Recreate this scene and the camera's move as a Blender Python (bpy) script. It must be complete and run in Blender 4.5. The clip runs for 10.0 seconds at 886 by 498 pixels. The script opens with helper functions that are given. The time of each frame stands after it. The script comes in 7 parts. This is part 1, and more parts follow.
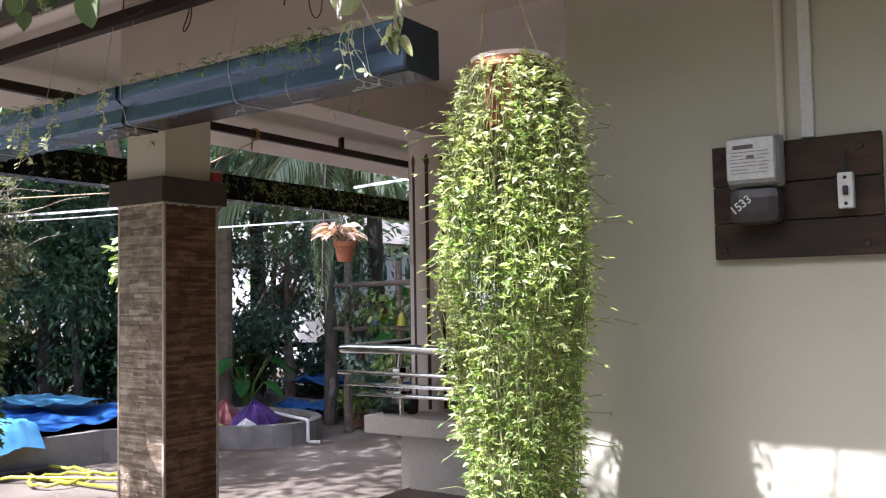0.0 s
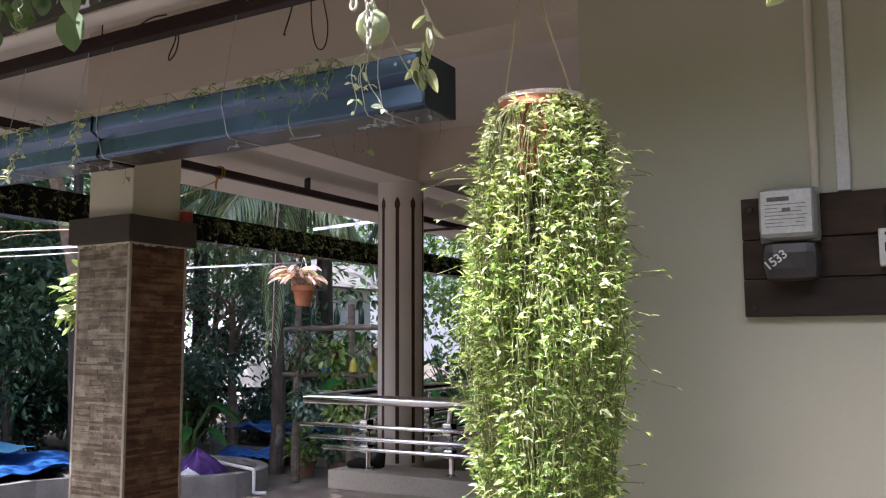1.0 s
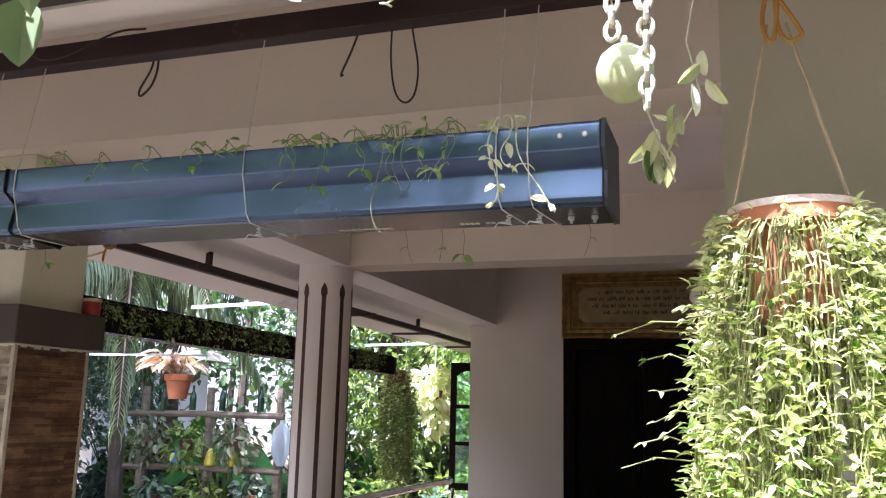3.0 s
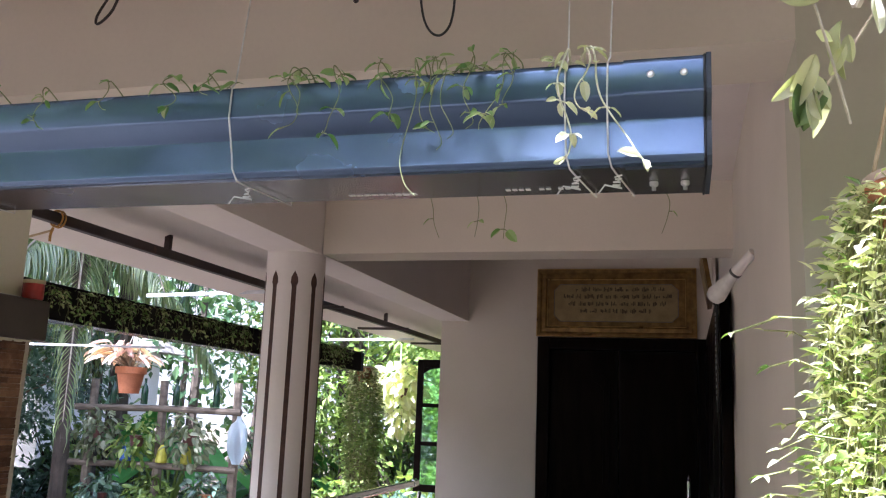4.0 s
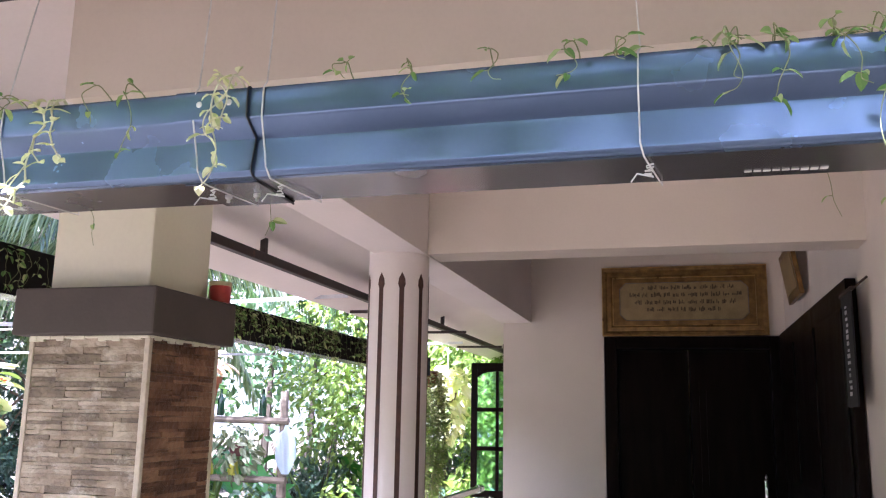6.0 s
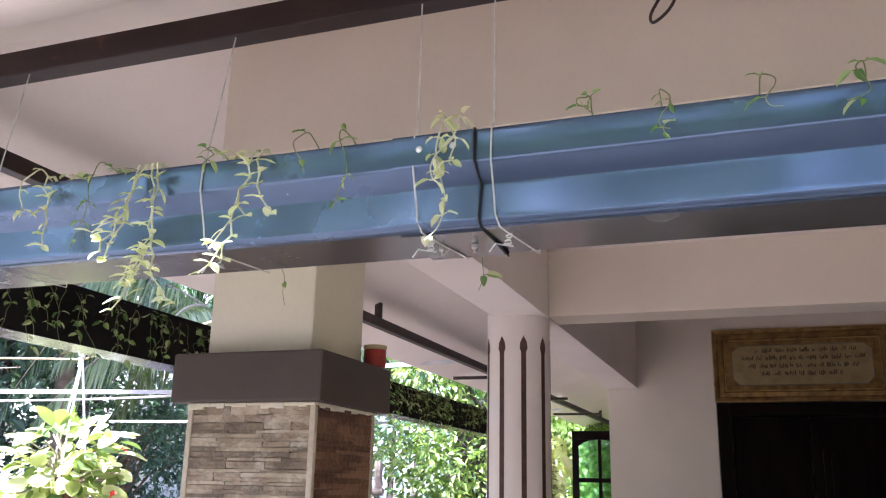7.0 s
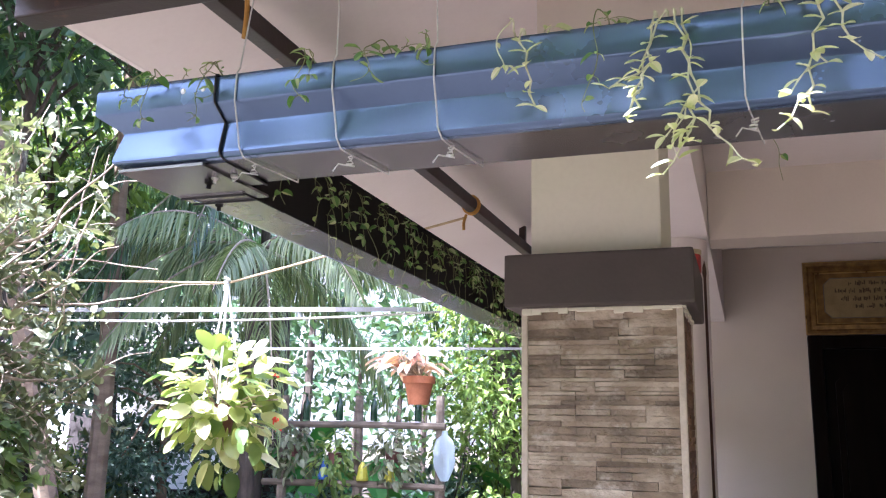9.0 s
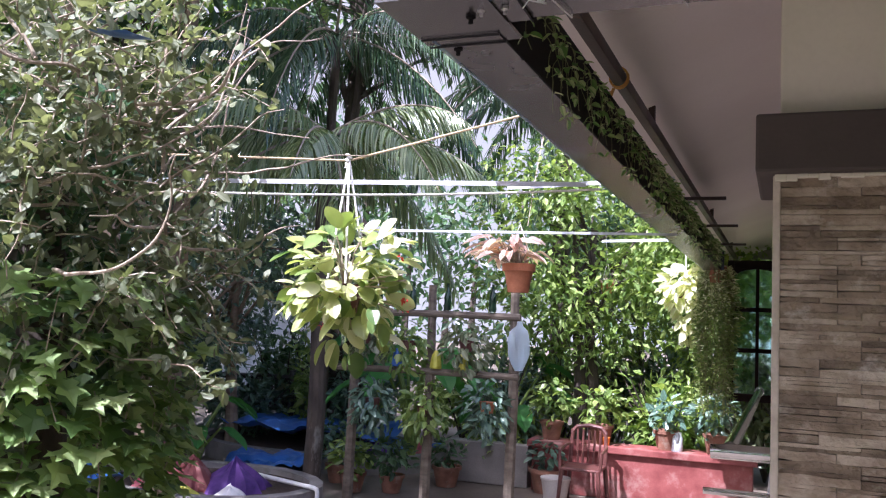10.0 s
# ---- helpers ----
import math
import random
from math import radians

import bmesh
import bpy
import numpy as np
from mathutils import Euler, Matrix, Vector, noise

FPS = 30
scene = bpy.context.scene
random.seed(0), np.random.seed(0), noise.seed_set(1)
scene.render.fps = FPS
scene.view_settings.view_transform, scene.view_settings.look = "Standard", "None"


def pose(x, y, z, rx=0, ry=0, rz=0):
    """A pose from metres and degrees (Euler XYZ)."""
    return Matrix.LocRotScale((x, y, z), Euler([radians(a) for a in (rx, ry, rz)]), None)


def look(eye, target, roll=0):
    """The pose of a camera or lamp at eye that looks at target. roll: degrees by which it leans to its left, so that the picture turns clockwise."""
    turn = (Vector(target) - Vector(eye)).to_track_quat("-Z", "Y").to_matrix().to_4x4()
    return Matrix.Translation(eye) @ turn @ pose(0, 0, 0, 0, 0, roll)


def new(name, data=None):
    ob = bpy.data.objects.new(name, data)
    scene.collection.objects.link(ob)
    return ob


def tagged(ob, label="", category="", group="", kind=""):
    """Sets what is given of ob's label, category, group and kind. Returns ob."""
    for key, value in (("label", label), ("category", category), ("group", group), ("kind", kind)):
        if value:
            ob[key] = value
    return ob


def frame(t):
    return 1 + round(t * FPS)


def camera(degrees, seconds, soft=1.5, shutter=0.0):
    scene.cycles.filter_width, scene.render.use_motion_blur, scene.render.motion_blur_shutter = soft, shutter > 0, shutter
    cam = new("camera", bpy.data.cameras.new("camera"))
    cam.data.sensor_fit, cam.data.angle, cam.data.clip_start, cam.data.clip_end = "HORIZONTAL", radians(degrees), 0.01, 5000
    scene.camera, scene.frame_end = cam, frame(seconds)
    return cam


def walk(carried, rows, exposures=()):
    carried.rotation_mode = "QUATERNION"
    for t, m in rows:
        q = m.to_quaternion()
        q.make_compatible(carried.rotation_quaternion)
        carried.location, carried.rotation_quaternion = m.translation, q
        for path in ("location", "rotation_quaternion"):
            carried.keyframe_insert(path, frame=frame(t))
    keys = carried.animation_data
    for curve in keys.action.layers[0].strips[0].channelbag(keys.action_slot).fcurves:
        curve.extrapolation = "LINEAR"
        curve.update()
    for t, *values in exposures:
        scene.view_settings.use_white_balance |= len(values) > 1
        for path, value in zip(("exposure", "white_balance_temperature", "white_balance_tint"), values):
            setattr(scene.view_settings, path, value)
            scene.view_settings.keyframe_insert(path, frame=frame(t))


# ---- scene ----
cam = camera(54.4, 10.0, soft=1.2)
METRES, EYE, TILT, LEAN, TURN = 3.85, 1.84, -1.95, -0.4, 34.0
ROWS = [
    (0.0, 0.0, 0.0, 0.0, 0.02, 5.05, 0.26),
    (0.5, -0.0199, 0.0124, 0.0007, -1.43, 5.38, -0.93),
    (1.0, -0.0512, 0.0489, 0.0099, -4.05, 7.93, -0.35),
    (1.5, -0.0898, 0.0993, 0.0356, -7.26, 13.15, -2.21),
    (2.0, -0.1265, 0.1469, 0.0511, -8.2, 12.44, -4.99),
    (2.5, -0.1695, 0.2056, 0.0667, -13.04, 12.74, -2.06),
    (4.0, -0.1914, 0.3666, 0.0876, -18.61, 12.63, -2.37),
    (4.5, -0.22, 0.3813, 0.0877, -20.3, 12.45, -1.68),
    (5.0, -0.2615, 0.3971, 0.0837, -19.82, 11.72, -1.02),
    (6.5, -0.3487, 0.4738, 0.0831, -17.09, 15.06, -1.61),
    (7.0, -0.3738, 0.4976, 0.0845, -14.1, 17.26, -1.45),
    (7.5, -0.4167, 0.5262, 0.0828, -16.04, 16.66, -2.15),
    (8.0, -0.4817, 0.552, 0.0797, -16.17, 16.27, 0.35),
    (8.5, -0.5231, 0.5695, 0.073, -15.71, 14.17, -1.25),
    (9.0, -0.5576, 0.6004, 0.0654, -14.96, 13.58, -1.31),
    (9.5, -0.5988, 0.6384, 0.0585, -12.02, 9.7, -2.38),
    (10.0, -0.6435, 0.6678, 0.0523, -12.56, 6.61, -2.69),
]
walk(cam, [(t, pose(0, 0, EYE, TILT, LEAN, 0) @ pose(0, 0, 0, 0, 0, TURN) @ pose(METRES * x, METRES * y, METRES * z, 90 + pitch, roll, yaw)) for t, x, y, z, yaw, pitch, roll in ROWS],
     exposures=[(0.0, 1.53, 5560, 21), (1.0, 1.40, 5560, 21), (1.5, 0.78, 5560, 22), (2.0, 0.88, 5560, 23), (2.5, 1.60, 5590, 22), (4.0, 2.38, 5380, 21), (4.5, 2.40, 5390, 21), (5.0, 3.15, 5320, 24), (6.5, 2.98, 5310, 27), (7.5, 2.82, 5230, 23), (8.0, 2.82, 5260, 23), (8.5, 2.84, 5310, 24), (9.0, 2.62, 5310, 25), (9.5, 2.05, 5420, 27), (10.0, 1.48, 5470, 27)])

# ---- light ----
SUN = Vector((-0.45, -1.0, 1.58)).normalized()
sun_data = bpy.data.lights.new("sun", "SUN")
sun_data.energy, sun_data.angle, sun_data.color = 5.0, radians(0.55), (1.0, 0.955, 0.89)
sun = new("sun", sun_data)
sun.matrix_world = look(SUN * 30, (0, 0, 0))
world = bpy.data.worlds.new("sky")
scene.world = world
world.use_nodes = True
sky = world.node_tree.nodes.new("ShaderNodeTexSky")
sky.sky_type, sky.sun_disc = "NISHITA", False
sky.sun_elevation, sky.sun_rotation = math.asin(SUN.z), math.atan2(SUN.x, SUN.y)
sky.air_density, sky.dust_density = 0.9, 6.0
world.node_tree.links.new(sky.outputs[0], world.node_tree.nodes["Background"].inputs[0])
world.node_tree.nodes["Background"].inputs[1].default_value = 0.13

# ---- materials ----
def surface(name, colors, rough=0.7, scale=4.0, fine=60.0, bump=0.1, metal=0.0, spots=None, stretch=(1, 1, 1), spec=0.5, island=0.0, per_object=0.0, grit=0.35, placed=False):
    """A mottled surface: two colours over a broad noise, a fine grain, a relief, and optional stains."""
    m = bpy.data.materials.new(name)
    m.use_nodes = True
    n, l = m.node_tree.nodes, m.node_tree.links
    b = n["Principled BSDF"]
    b.inputs["Roughness"].default_value, b.inputs["Metallic"].default_value = rough, metal
    b.inputs["Specular IOR Level"].default_value = spec
    co = n.new("ShaderNodeTexCoord")
    mp = n.new("ShaderNodeMapping")
    mp.inputs["Scale"].default_value = stretch
    l.new(n.new("ShaderNodeNewGeometry").outputs["Position"] if placed else co.outputs["Object"], mp.inputs[0])
    broad, grain = n.new("ShaderNodeTexNoise"), n.new("ShaderNodeTexNoise")
    broad.inputs["Scale"].default_value, broad.inputs["Detail"].default_value = scale, 5
    grain.inputs["Scale"].default_value, grain.inputs["Detail"].default_value = fine, 4
    for t in (broad, grain):
        l.new(mp.outputs[0], t.inputs["Vector"])
    ramp = n.new("ShaderNodeValToRGB")
    ramp.color_ramp.elements[0].position, ramp.color_ramp.elements[1].position = 0.32, 0.68
    ramp.color_ramp.elements[0].color = (*colors[0], 1)
    ramp.color_ramp.elements[1].color = (*colors[-1], 1)
    if len(colors) == 3:
        e = ramp.color_ramp.elements.new(0.5)
        e.color = (*colors[1], 1)
    value = broad.outputs["Fac"]
    if island or per_object:
        src = n.new("ShaderNodeNewGeometry").outputs["Random Per Island"] if island else n.new("ShaderNodeObjectInfo").outputs["Random"]
        mix = n.new("ShaderNodeMix")
        mix.inputs[0].default_value = island or per_object
        l.new(value, mix.inputs[2])
        l.new(src, mix.inputs[3])
        value = mix.outputs[0]
    l.new(value, ramp.inputs[0])
    color = ramp.outputs[0]
    dust = n.new("ShaderNodeMix")
    dust.data_type, dust.blend_type = "RGBA", "MULTIPLY"
    dust.inputs[0].default_value = grit
    g2 = n.new("ShaderNodeValToRGB")
    g2.color_ramp.elements[0].position, g2.color_ramp.elements[1].position = 0.3, 0.6
    g2.color_ramp.elements[0].color, g2.color_ramp.elements[1].color = (0.62, 0.6, 0.57, 1), (1, 1, 1, 1)
    l.new(grain.outputs["Fac"], g2.inputs[0])
    l.new(color, dust.inputs[6])
    l.new(g2.outputs[0], dust.inputs[7])
    color = dust.outputs[2]
    if spots:
        st = n.new("ShaderNodeTexNoise")
        st.inputs["Scale"].default_value, st.inputs["Detail"].default_value, st.inputs["Roughness"].default_value = spots[1], 6, 0.7
        l.new(mp.outputs[0], st.inputs["Vector"])
        sr = n.new("ShaderNodeValToRGB")
        sr.color_ramp.elements[0].position, sr.color_ramp.elements[1].position = spots[2], spots[2] + 0.12
        sr.color_ramp.elements[1].color = (spots[3], spots[3], spots[3], 1)
        l.new(st.outputs["Fac"], sr.inputs[0])
        sm = n.new("ShaderNodeMix")
        sm.data_type = "RGBA"
        l.new(sr.outputs[0], sm.inputs[0])
        l.new(color, sm.inputs[6])
        sm.inputs[7].default_value = (*spots[0], 1)
        color = sm.outputs[2]
    l.new(color, b.inputs["Base Color"])
    rr = n.new("ShaderNodeMapRange")
    rr.inputs["To Min"].default_value, rr.inputs["To Max"].default_value = max(0.02, rough - 0.1), min(1, rough + 0.12)
    l.new(broad.outputs["Fac"], rr.inputs["Value"])
    l.new(rr.outputs[0], b.inputs["Roughness"])
    if bump:
        bm_ = n.new("ShaderNodeBump")
        bm_.inputs["Strength"].default_value, bm_.inputs["Distance"].default_value = bump, 0.006
        l.new(grain.outputs["Fac"], bm_.inputs["Height"])
        l.new(bm_.outputs[0], b.inputs["Normal"])
    return m


def leafy(name, colors, rough=0.45, through_light=0.35, veins=0.0, spec=0.4):
    """Leaves: colour from leaf to leaf, a little light shining through."""
    m = bpy.data.materials.new(name)
    m.use_nodes = True
    n, l = m.node_tree.nodes, m.node_tree.links
    b, out = n["Principled BSDF"], n["Material Output"]
    b.inputs["Roughness"].default_value = rough
    b.inputs["Specular IOR Level"].default_value = spec
    geo = n.new("ShaderNodeNewGeometry")
    noise_ = n.new("ShaderNodeTexNoise")
    noise_.inputs["Scale"].default_value = 6
    co = n.new("ShaderNodeTexCoord")
    l.new(co.outputs["Object"], noise_.inputs["Vector"])
    mix = n.new("ShaderNodeMix")
    mix.inputs[0].default_value = 0.65
    l.new(noise_.outputs["Fac"], mix.inputs[2])
    l.new(geo.outputs["Random Per Island"], mix.inputs[3])
    ramp = n.new("ShaderNodeValToRGB")
    step = 0.7 / max(1, len(colors) - 1)
    while len(ramp.color_ramp.elements) < len(colors):
        ramp.color_ramp.elements.new(0.5)
    for i, c in enumerate(colors):
        ramp.color_ramp.elements[i].position, ramp.color_ramp.elements[i].color = 0.15 + i * step, (*c, 1)
    l.new(mix.outputs[0], ramp.inputs[0])
    l.new(ramp.outputs[0], b.inputs["Base Color"])
    tr = n.new("ShaderNodeBsdfTranslucent")
    light = n.new("ShaderNodeMix")
    light.data_type, light.blend_type = "RGBA", "MULTIPLY"
    light.inputs[0].default_value = 1
    light.inputs[7].default_value = (1.4, 1.45, 0.7, 1)
    l.new(ramp.outputs[0], light.inputs[6])
    l.new(light.outputs[2], tr.inputs[0])
    add = n.new("ShaderNodeMixShader")
    add.inputs[0].default_value = through_light
    l.new(b.outputs[0], add.inputs[1])
    l.new(tr.outputs[0], add.inputs[2])
    l.new(add.outputs[0], out.inputs[0])
    return m


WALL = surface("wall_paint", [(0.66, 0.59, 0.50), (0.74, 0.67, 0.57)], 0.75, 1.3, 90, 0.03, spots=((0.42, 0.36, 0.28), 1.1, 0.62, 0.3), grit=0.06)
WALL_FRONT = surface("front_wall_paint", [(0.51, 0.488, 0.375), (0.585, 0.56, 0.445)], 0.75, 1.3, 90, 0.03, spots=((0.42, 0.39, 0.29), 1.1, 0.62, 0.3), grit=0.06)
CEILING = surface("ceiling_paint", [(0.74, 0.68, 0.64), (0.82, 0.76, 0.72)], 0.8, 1.2, 70, 0.03, spots=((0.5, 0.42, 0.36), 0.9, 0.6, 0.3), grit=0.06)
CREAM = surface("cream_paint", [(0.66, 0.62, 0.48), (0.74, 0.70, 0.57)], 0.75, 2.0, 80, 0.05, spots=((0.4, 0.36, 0.27), 2.5, 0.63, 0.35), grit=0.08)
GREY_PAINT = surface("cap_paint", [(0.060, 0.047, 0.039), (0.084, 0.067, 0.056)], 0.7, 6, 110, 0.08, spots=((0.24, 0.21, 0.18), 9, 0.70, 0.3), grit=0.12)
PLINTH = surface("plinth_paint", [(0.52, 0.48, 0.44), (0.62, 0.58, 0.53)], 0.7, 2, 60, 0.1, spots=((0.3, 0.27, 0.22), 3, 0.6, 0.5))
# floor is out of view; its dark colour is set to dim the porch
PORCH = surface("porch_floor_dark", [(0.09, 0.06, 0.05), (0.14, 0.10, 0.08)], 0.45, 2, 60, 0.1, spots=((0.12, 0.09, 0.07), 3, 0.6, 0.5))
# grey strips are lightened to hold raking sun, the brown side strips darkened
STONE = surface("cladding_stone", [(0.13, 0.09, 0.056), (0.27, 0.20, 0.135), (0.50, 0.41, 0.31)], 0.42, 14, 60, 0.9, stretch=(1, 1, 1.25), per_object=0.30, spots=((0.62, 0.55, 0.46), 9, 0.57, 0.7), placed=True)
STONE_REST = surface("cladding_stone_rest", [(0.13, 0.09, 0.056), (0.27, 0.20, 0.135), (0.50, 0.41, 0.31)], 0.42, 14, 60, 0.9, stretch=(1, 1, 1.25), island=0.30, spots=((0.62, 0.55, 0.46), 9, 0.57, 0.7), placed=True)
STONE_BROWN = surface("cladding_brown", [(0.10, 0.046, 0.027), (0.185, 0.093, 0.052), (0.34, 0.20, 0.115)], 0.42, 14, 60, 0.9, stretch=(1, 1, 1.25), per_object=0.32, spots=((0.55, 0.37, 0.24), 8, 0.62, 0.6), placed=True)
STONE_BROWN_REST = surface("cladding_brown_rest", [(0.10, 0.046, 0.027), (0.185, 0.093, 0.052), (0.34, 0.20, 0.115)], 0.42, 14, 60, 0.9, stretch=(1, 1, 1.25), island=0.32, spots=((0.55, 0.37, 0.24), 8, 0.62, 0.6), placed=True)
MORTAR = surface("mortar", [(0.30, 0.25, 0.20), (0.38, 0.32, 0.26)], 0.9, 20, 120, 0.5)
BEAD = surface("corner_bead", [(0.50, 0.42, 0.33), (0.62, 0.54, 0.44)], 0.6, 18, 90, 0.3)
GUTTER = surface("gutter_steel", [(0.105, 0.160, 0.275), (0.135, 0.195, 0.315)], 0.24, 5, 160, 0.0, metal=0.7, spec=0.5, grit=0.08)
# end cap steel, with the shade on that end put into a darker colour
GUTTER_CAP = surface("gutter_cap_steel", [(0.03, 0.038, 0.052), (0.05, 0.062, 0.085)], 0.5, 9, 120, 0.05, spec=0.3, grit=0.1)
GUTTER_BACK = surface("gutter_back", [(0.20, 0.195, 0.20), (0.27, 0.262, 0.265)], 0.24, 2.5, 120, 0.0, metal=0.8, grit=0.05)
DARK_STEEL = surface("dark_steel", [(0.008, 0.008, 0.009), (0.015, 0.015, 0.016)], 0.7, 5, 90, 0.06, spec=0.12)
STEM = surface("green_stem", [(0.16, 0.20, 0.07), (0.30, 0.32, 0.15)], 0.7, 30, 120, 0.1)
STEM_PALE = surface("pale_stem", [(0.16, 0.19, 0.06), (0.38, 0.38, 0.16)], 0.7, 30, 120, 0.1)
PALE_STEM = surface("sunlit_pale_stem", [(0.52, 0.52, 0.32), (0.78, 0.77, 0.58)], 0.6, 40, 120, 0.1)
BLACK = surface("black_rubber", [(0.012, 0.012, 0.014), (0.03, 0.03, 0.032)], 0.6, 20, 80, 0.1)
TUBE = surface("brown_tube", [(0.018, 0.010, 0.009), (0.036, 0.019, 0.016)], 0.5, 7, 90, 0.12, spots=((0.20, 0.08, 0.035), 12, 0.62, 0.6))
ZINC = surface("zinc", [(0.55, 0.55, 0.55), (0.72, 0.72, 0.72)], 0.35, 30, 120, 0.05, metal=0.9)
CHROME = surface("chrome", [(0.70, 0.70, 0.71), (0.82, 0.82, 0.83)], 0.12, 12, 120, 0.01, metal=1.0)
WIRE = surface("grey_wire", [(0.55, 0.54, 0.52), (0.74, 0.73, 0.71)], 0.5, 30, 90, 0.05)
STRING = surface("jute_string", [(0.42, 0.32, 0.18), (0.56, 0.44, 0.27)], 0.9, 30, 200, 0.3)
ROPE_Y = surface("yellow_rope", [(0.42, 0.20, 0.03), (0.60, 0.33, 0.07)], 0.7, 30, 200, 0.4)
ROPE_W = surface("white_rope", [(0.68, 0.66, 0.60), (0.82, 0.80, 0.74)], 0.8, 30, 200, 0.3)
STRIP = surface("white_strip", [(0.50, 0.53, 0.58), (0.64, 0.66, 0.70)], 0.4, 10, 90, 0.05)
WOOD_DARK = surface("dark_wood", [(0.004, 0.0025, 0.002), (0.011, 0.0065, 0.005)], 0.32, 3, 50, 0.2, stretch=(6, 6, 0.7), spec=0.04)
WOOD_OLD = surface("old_board", [(0.018, 0.010, 0.006), (0.042, 0.023, 0.013), (0.085, 0.050, 0.030)], 0.75, 3, 60, 0.4, stretch=(1, 5, 7), spots=((0.03, 0.02, 0.015), 8, 0.6, 0.6))
WOOD_GREY = surface("weathered_wood", [(0.09, 0.07, 0.05), (0.20, 0.165, 0.125)], 0.85, 4, 60, 0.4, stretch=(1, 4, 4))
GOLD = surface("gilt_frame", [(0.15, 0.085, 0.025), (0.30, 0.18, 0.055)], 0.35, 20, 120, 0.25, metal=0.6)
GOLD_PALE = surface("gilt_mat", [(0.24, 0.175, 0.07), (0.33, 0.245, 0.105)], 0.55, 12, 120, 0.1)
INK = surface("dark_ink", [(0.12, 0.11, 0.10), (0.20, 0.18, 0.16)], 0.6, 30, 120, 0.05)
WHITE = surface("white_plastic", [(0.70, 0.69, 0.66), (0.80, 0.79, 0.76)], 0.45, 14, 120, 0.03)
METER_GREY = surface("meter_plastic", [(0.36, 0.36, 0.35), (0.46, 0.46, 0.45)], 0.45, 18, 120, 0.05, spots=((0.35, 0.33, 0.3), 16, 0.66, 0.4))
METER_BLACK = surface("meter_cover", [(0.035, 0.03, 0.03), (0.07, 0.062, 0.06)], 0.4, 18, 120, 0.05)
TERRACOTTA = surface("terracotta", [(0.36, 0.13, 0.06), (0.50, 0.20, 0.10)], 0.75, 12, 90, 0.2, spots=((0.55, 0.40, 0.30), 9, 0.64, 0.4))
CLAY_DUSTY = surface("dusty_clay", [(0.58, 0.44, 0.36), (0.80, 0.72, 0.66)], 0.85, 14, 90, 0.3)
SOIL = surface("soil", [(0.03, 0.02, 0.013), (0.07, 0.045, 0.03)], 0.95, 20, 90, 0.8)
RED_TIN = surface("red_tin", [(0.28, 0.02, 0.02), (0.40, 0.04, 0.03)], 0.35, 20, 90, 0.05)
TAN_TIN = surface("tan_lid", [(0.40, 0.33, 0.18), (0.5, 0.42, 0.25)], 0.5, 20, 90, 0.05)
GROUND = surface("yard_ground", [(0.08, 0.06, 0.044), (0.14, 0.114, 0.088), (0.215, 0.185, 0.152)], 0.92, 0.8, 30, 0.6, spots=((0.13, 0.10, 0.07), 2.2, 0.60, 0.6))
CONCRETE = surface("old_concrete", [(0.17, 0.158, 0.142), (0.28, 0.262, 0.24)], 0.85, 2.5, 60, 0.3, spots=((0.12, 0.11, 0.085), 3, 0.56, 0.7))
RED_COAT = surface("red_oxide", [(0.17, 0.035, 0.032), (0.27, 0.08, 0.07)], 0.65, 6, 60, 0.15, spots=((0.30, 0.20, 0.175), 3, 0.52, 0.6))
TARP = surface("blue_tarp", [(0.02, 0.09, 0.34), (0.045, 0.155, 0.46)], 0.4, 5, 60, 0.2)
TARP_LIGHT = surface("light_blue_sheet", [(0.07, 0.27, 0.50), (0.14, 0.39, 0.62)], 0.45, 5, 60, 0.2)
CLOTH_PURPLE = surface("purple_cloth", [(0.05, 0.02, 0.12), (0.12, 0.05, 0.22)], 0.85, 7, 60, 0.2)
CLOTH_PINK = surface("pink_cloth", [(0.50, 0.09, 0.14), (0.62, 0.2, 0.22)], 0.85, 7, 60, 0.2)
HOSE = surface("yellow_hose", [(0.36, 0.35, 0.03), (0.48, 0.46, 0.06)], 0.45, 10, 60, 0.05)
BARK = surface("bark", [(0.045, 0.034, 0.026), (0.11, 0.088, 0.068)], 0.9, 9, 60, 0.7, stretch=(1, 1, 0.4), spots=((0.36, 0.34, 0.29), 5, 0.6, 0.6))
BARK_PALE = surface("pale_bark", [(0.17, 0.115, 0.075), (0.29, 0.22, 0.15)], 0.85, 5, 50, 0.5, stretch=(1, 1, 2.5), spots=((0.10, 0.10, 0.06), 5, 0.58, 0.7))
TWIG = surface("dry_twig", [(0.26, 0.20, 0.14), (0.50, 0.43, 0.33)], 0.85, 30, 120, 0.3)
TWIG_PALE = surface("pale_tendril", [(0.44, 0.40, 0.28), (0.60, 0.56, 0.42)], 0.8, 30, 120, 0.2)
BROWN_PLASTIC = surface("brown_plastic", [(0.09, 0.032, 0.028), (0.14, 0.055, 0.045)], 0.42, 10, 60, 0.05)
ORANGE = surface("orange_plastic", [(0.70, 0.16, 0.02), (0.80, 0.25, 0.04)], 0.4, 10, 60, 0.05)
BLUE_PLASTIC = surface("blue_plastic", [(0.02, 0.08, 0.34), (0.05, 0.14, 0.44)], 0.4, 10, 60, 0.05)
FRUIT = surface("green_fruit", [(0.40, 0.46, 0.20), (0.54, 0.58, 0.32)], 0.4, 12, 90, 0.08, spots=((0.58, 0.62, 0.34), 30, 0.6, 0.5))
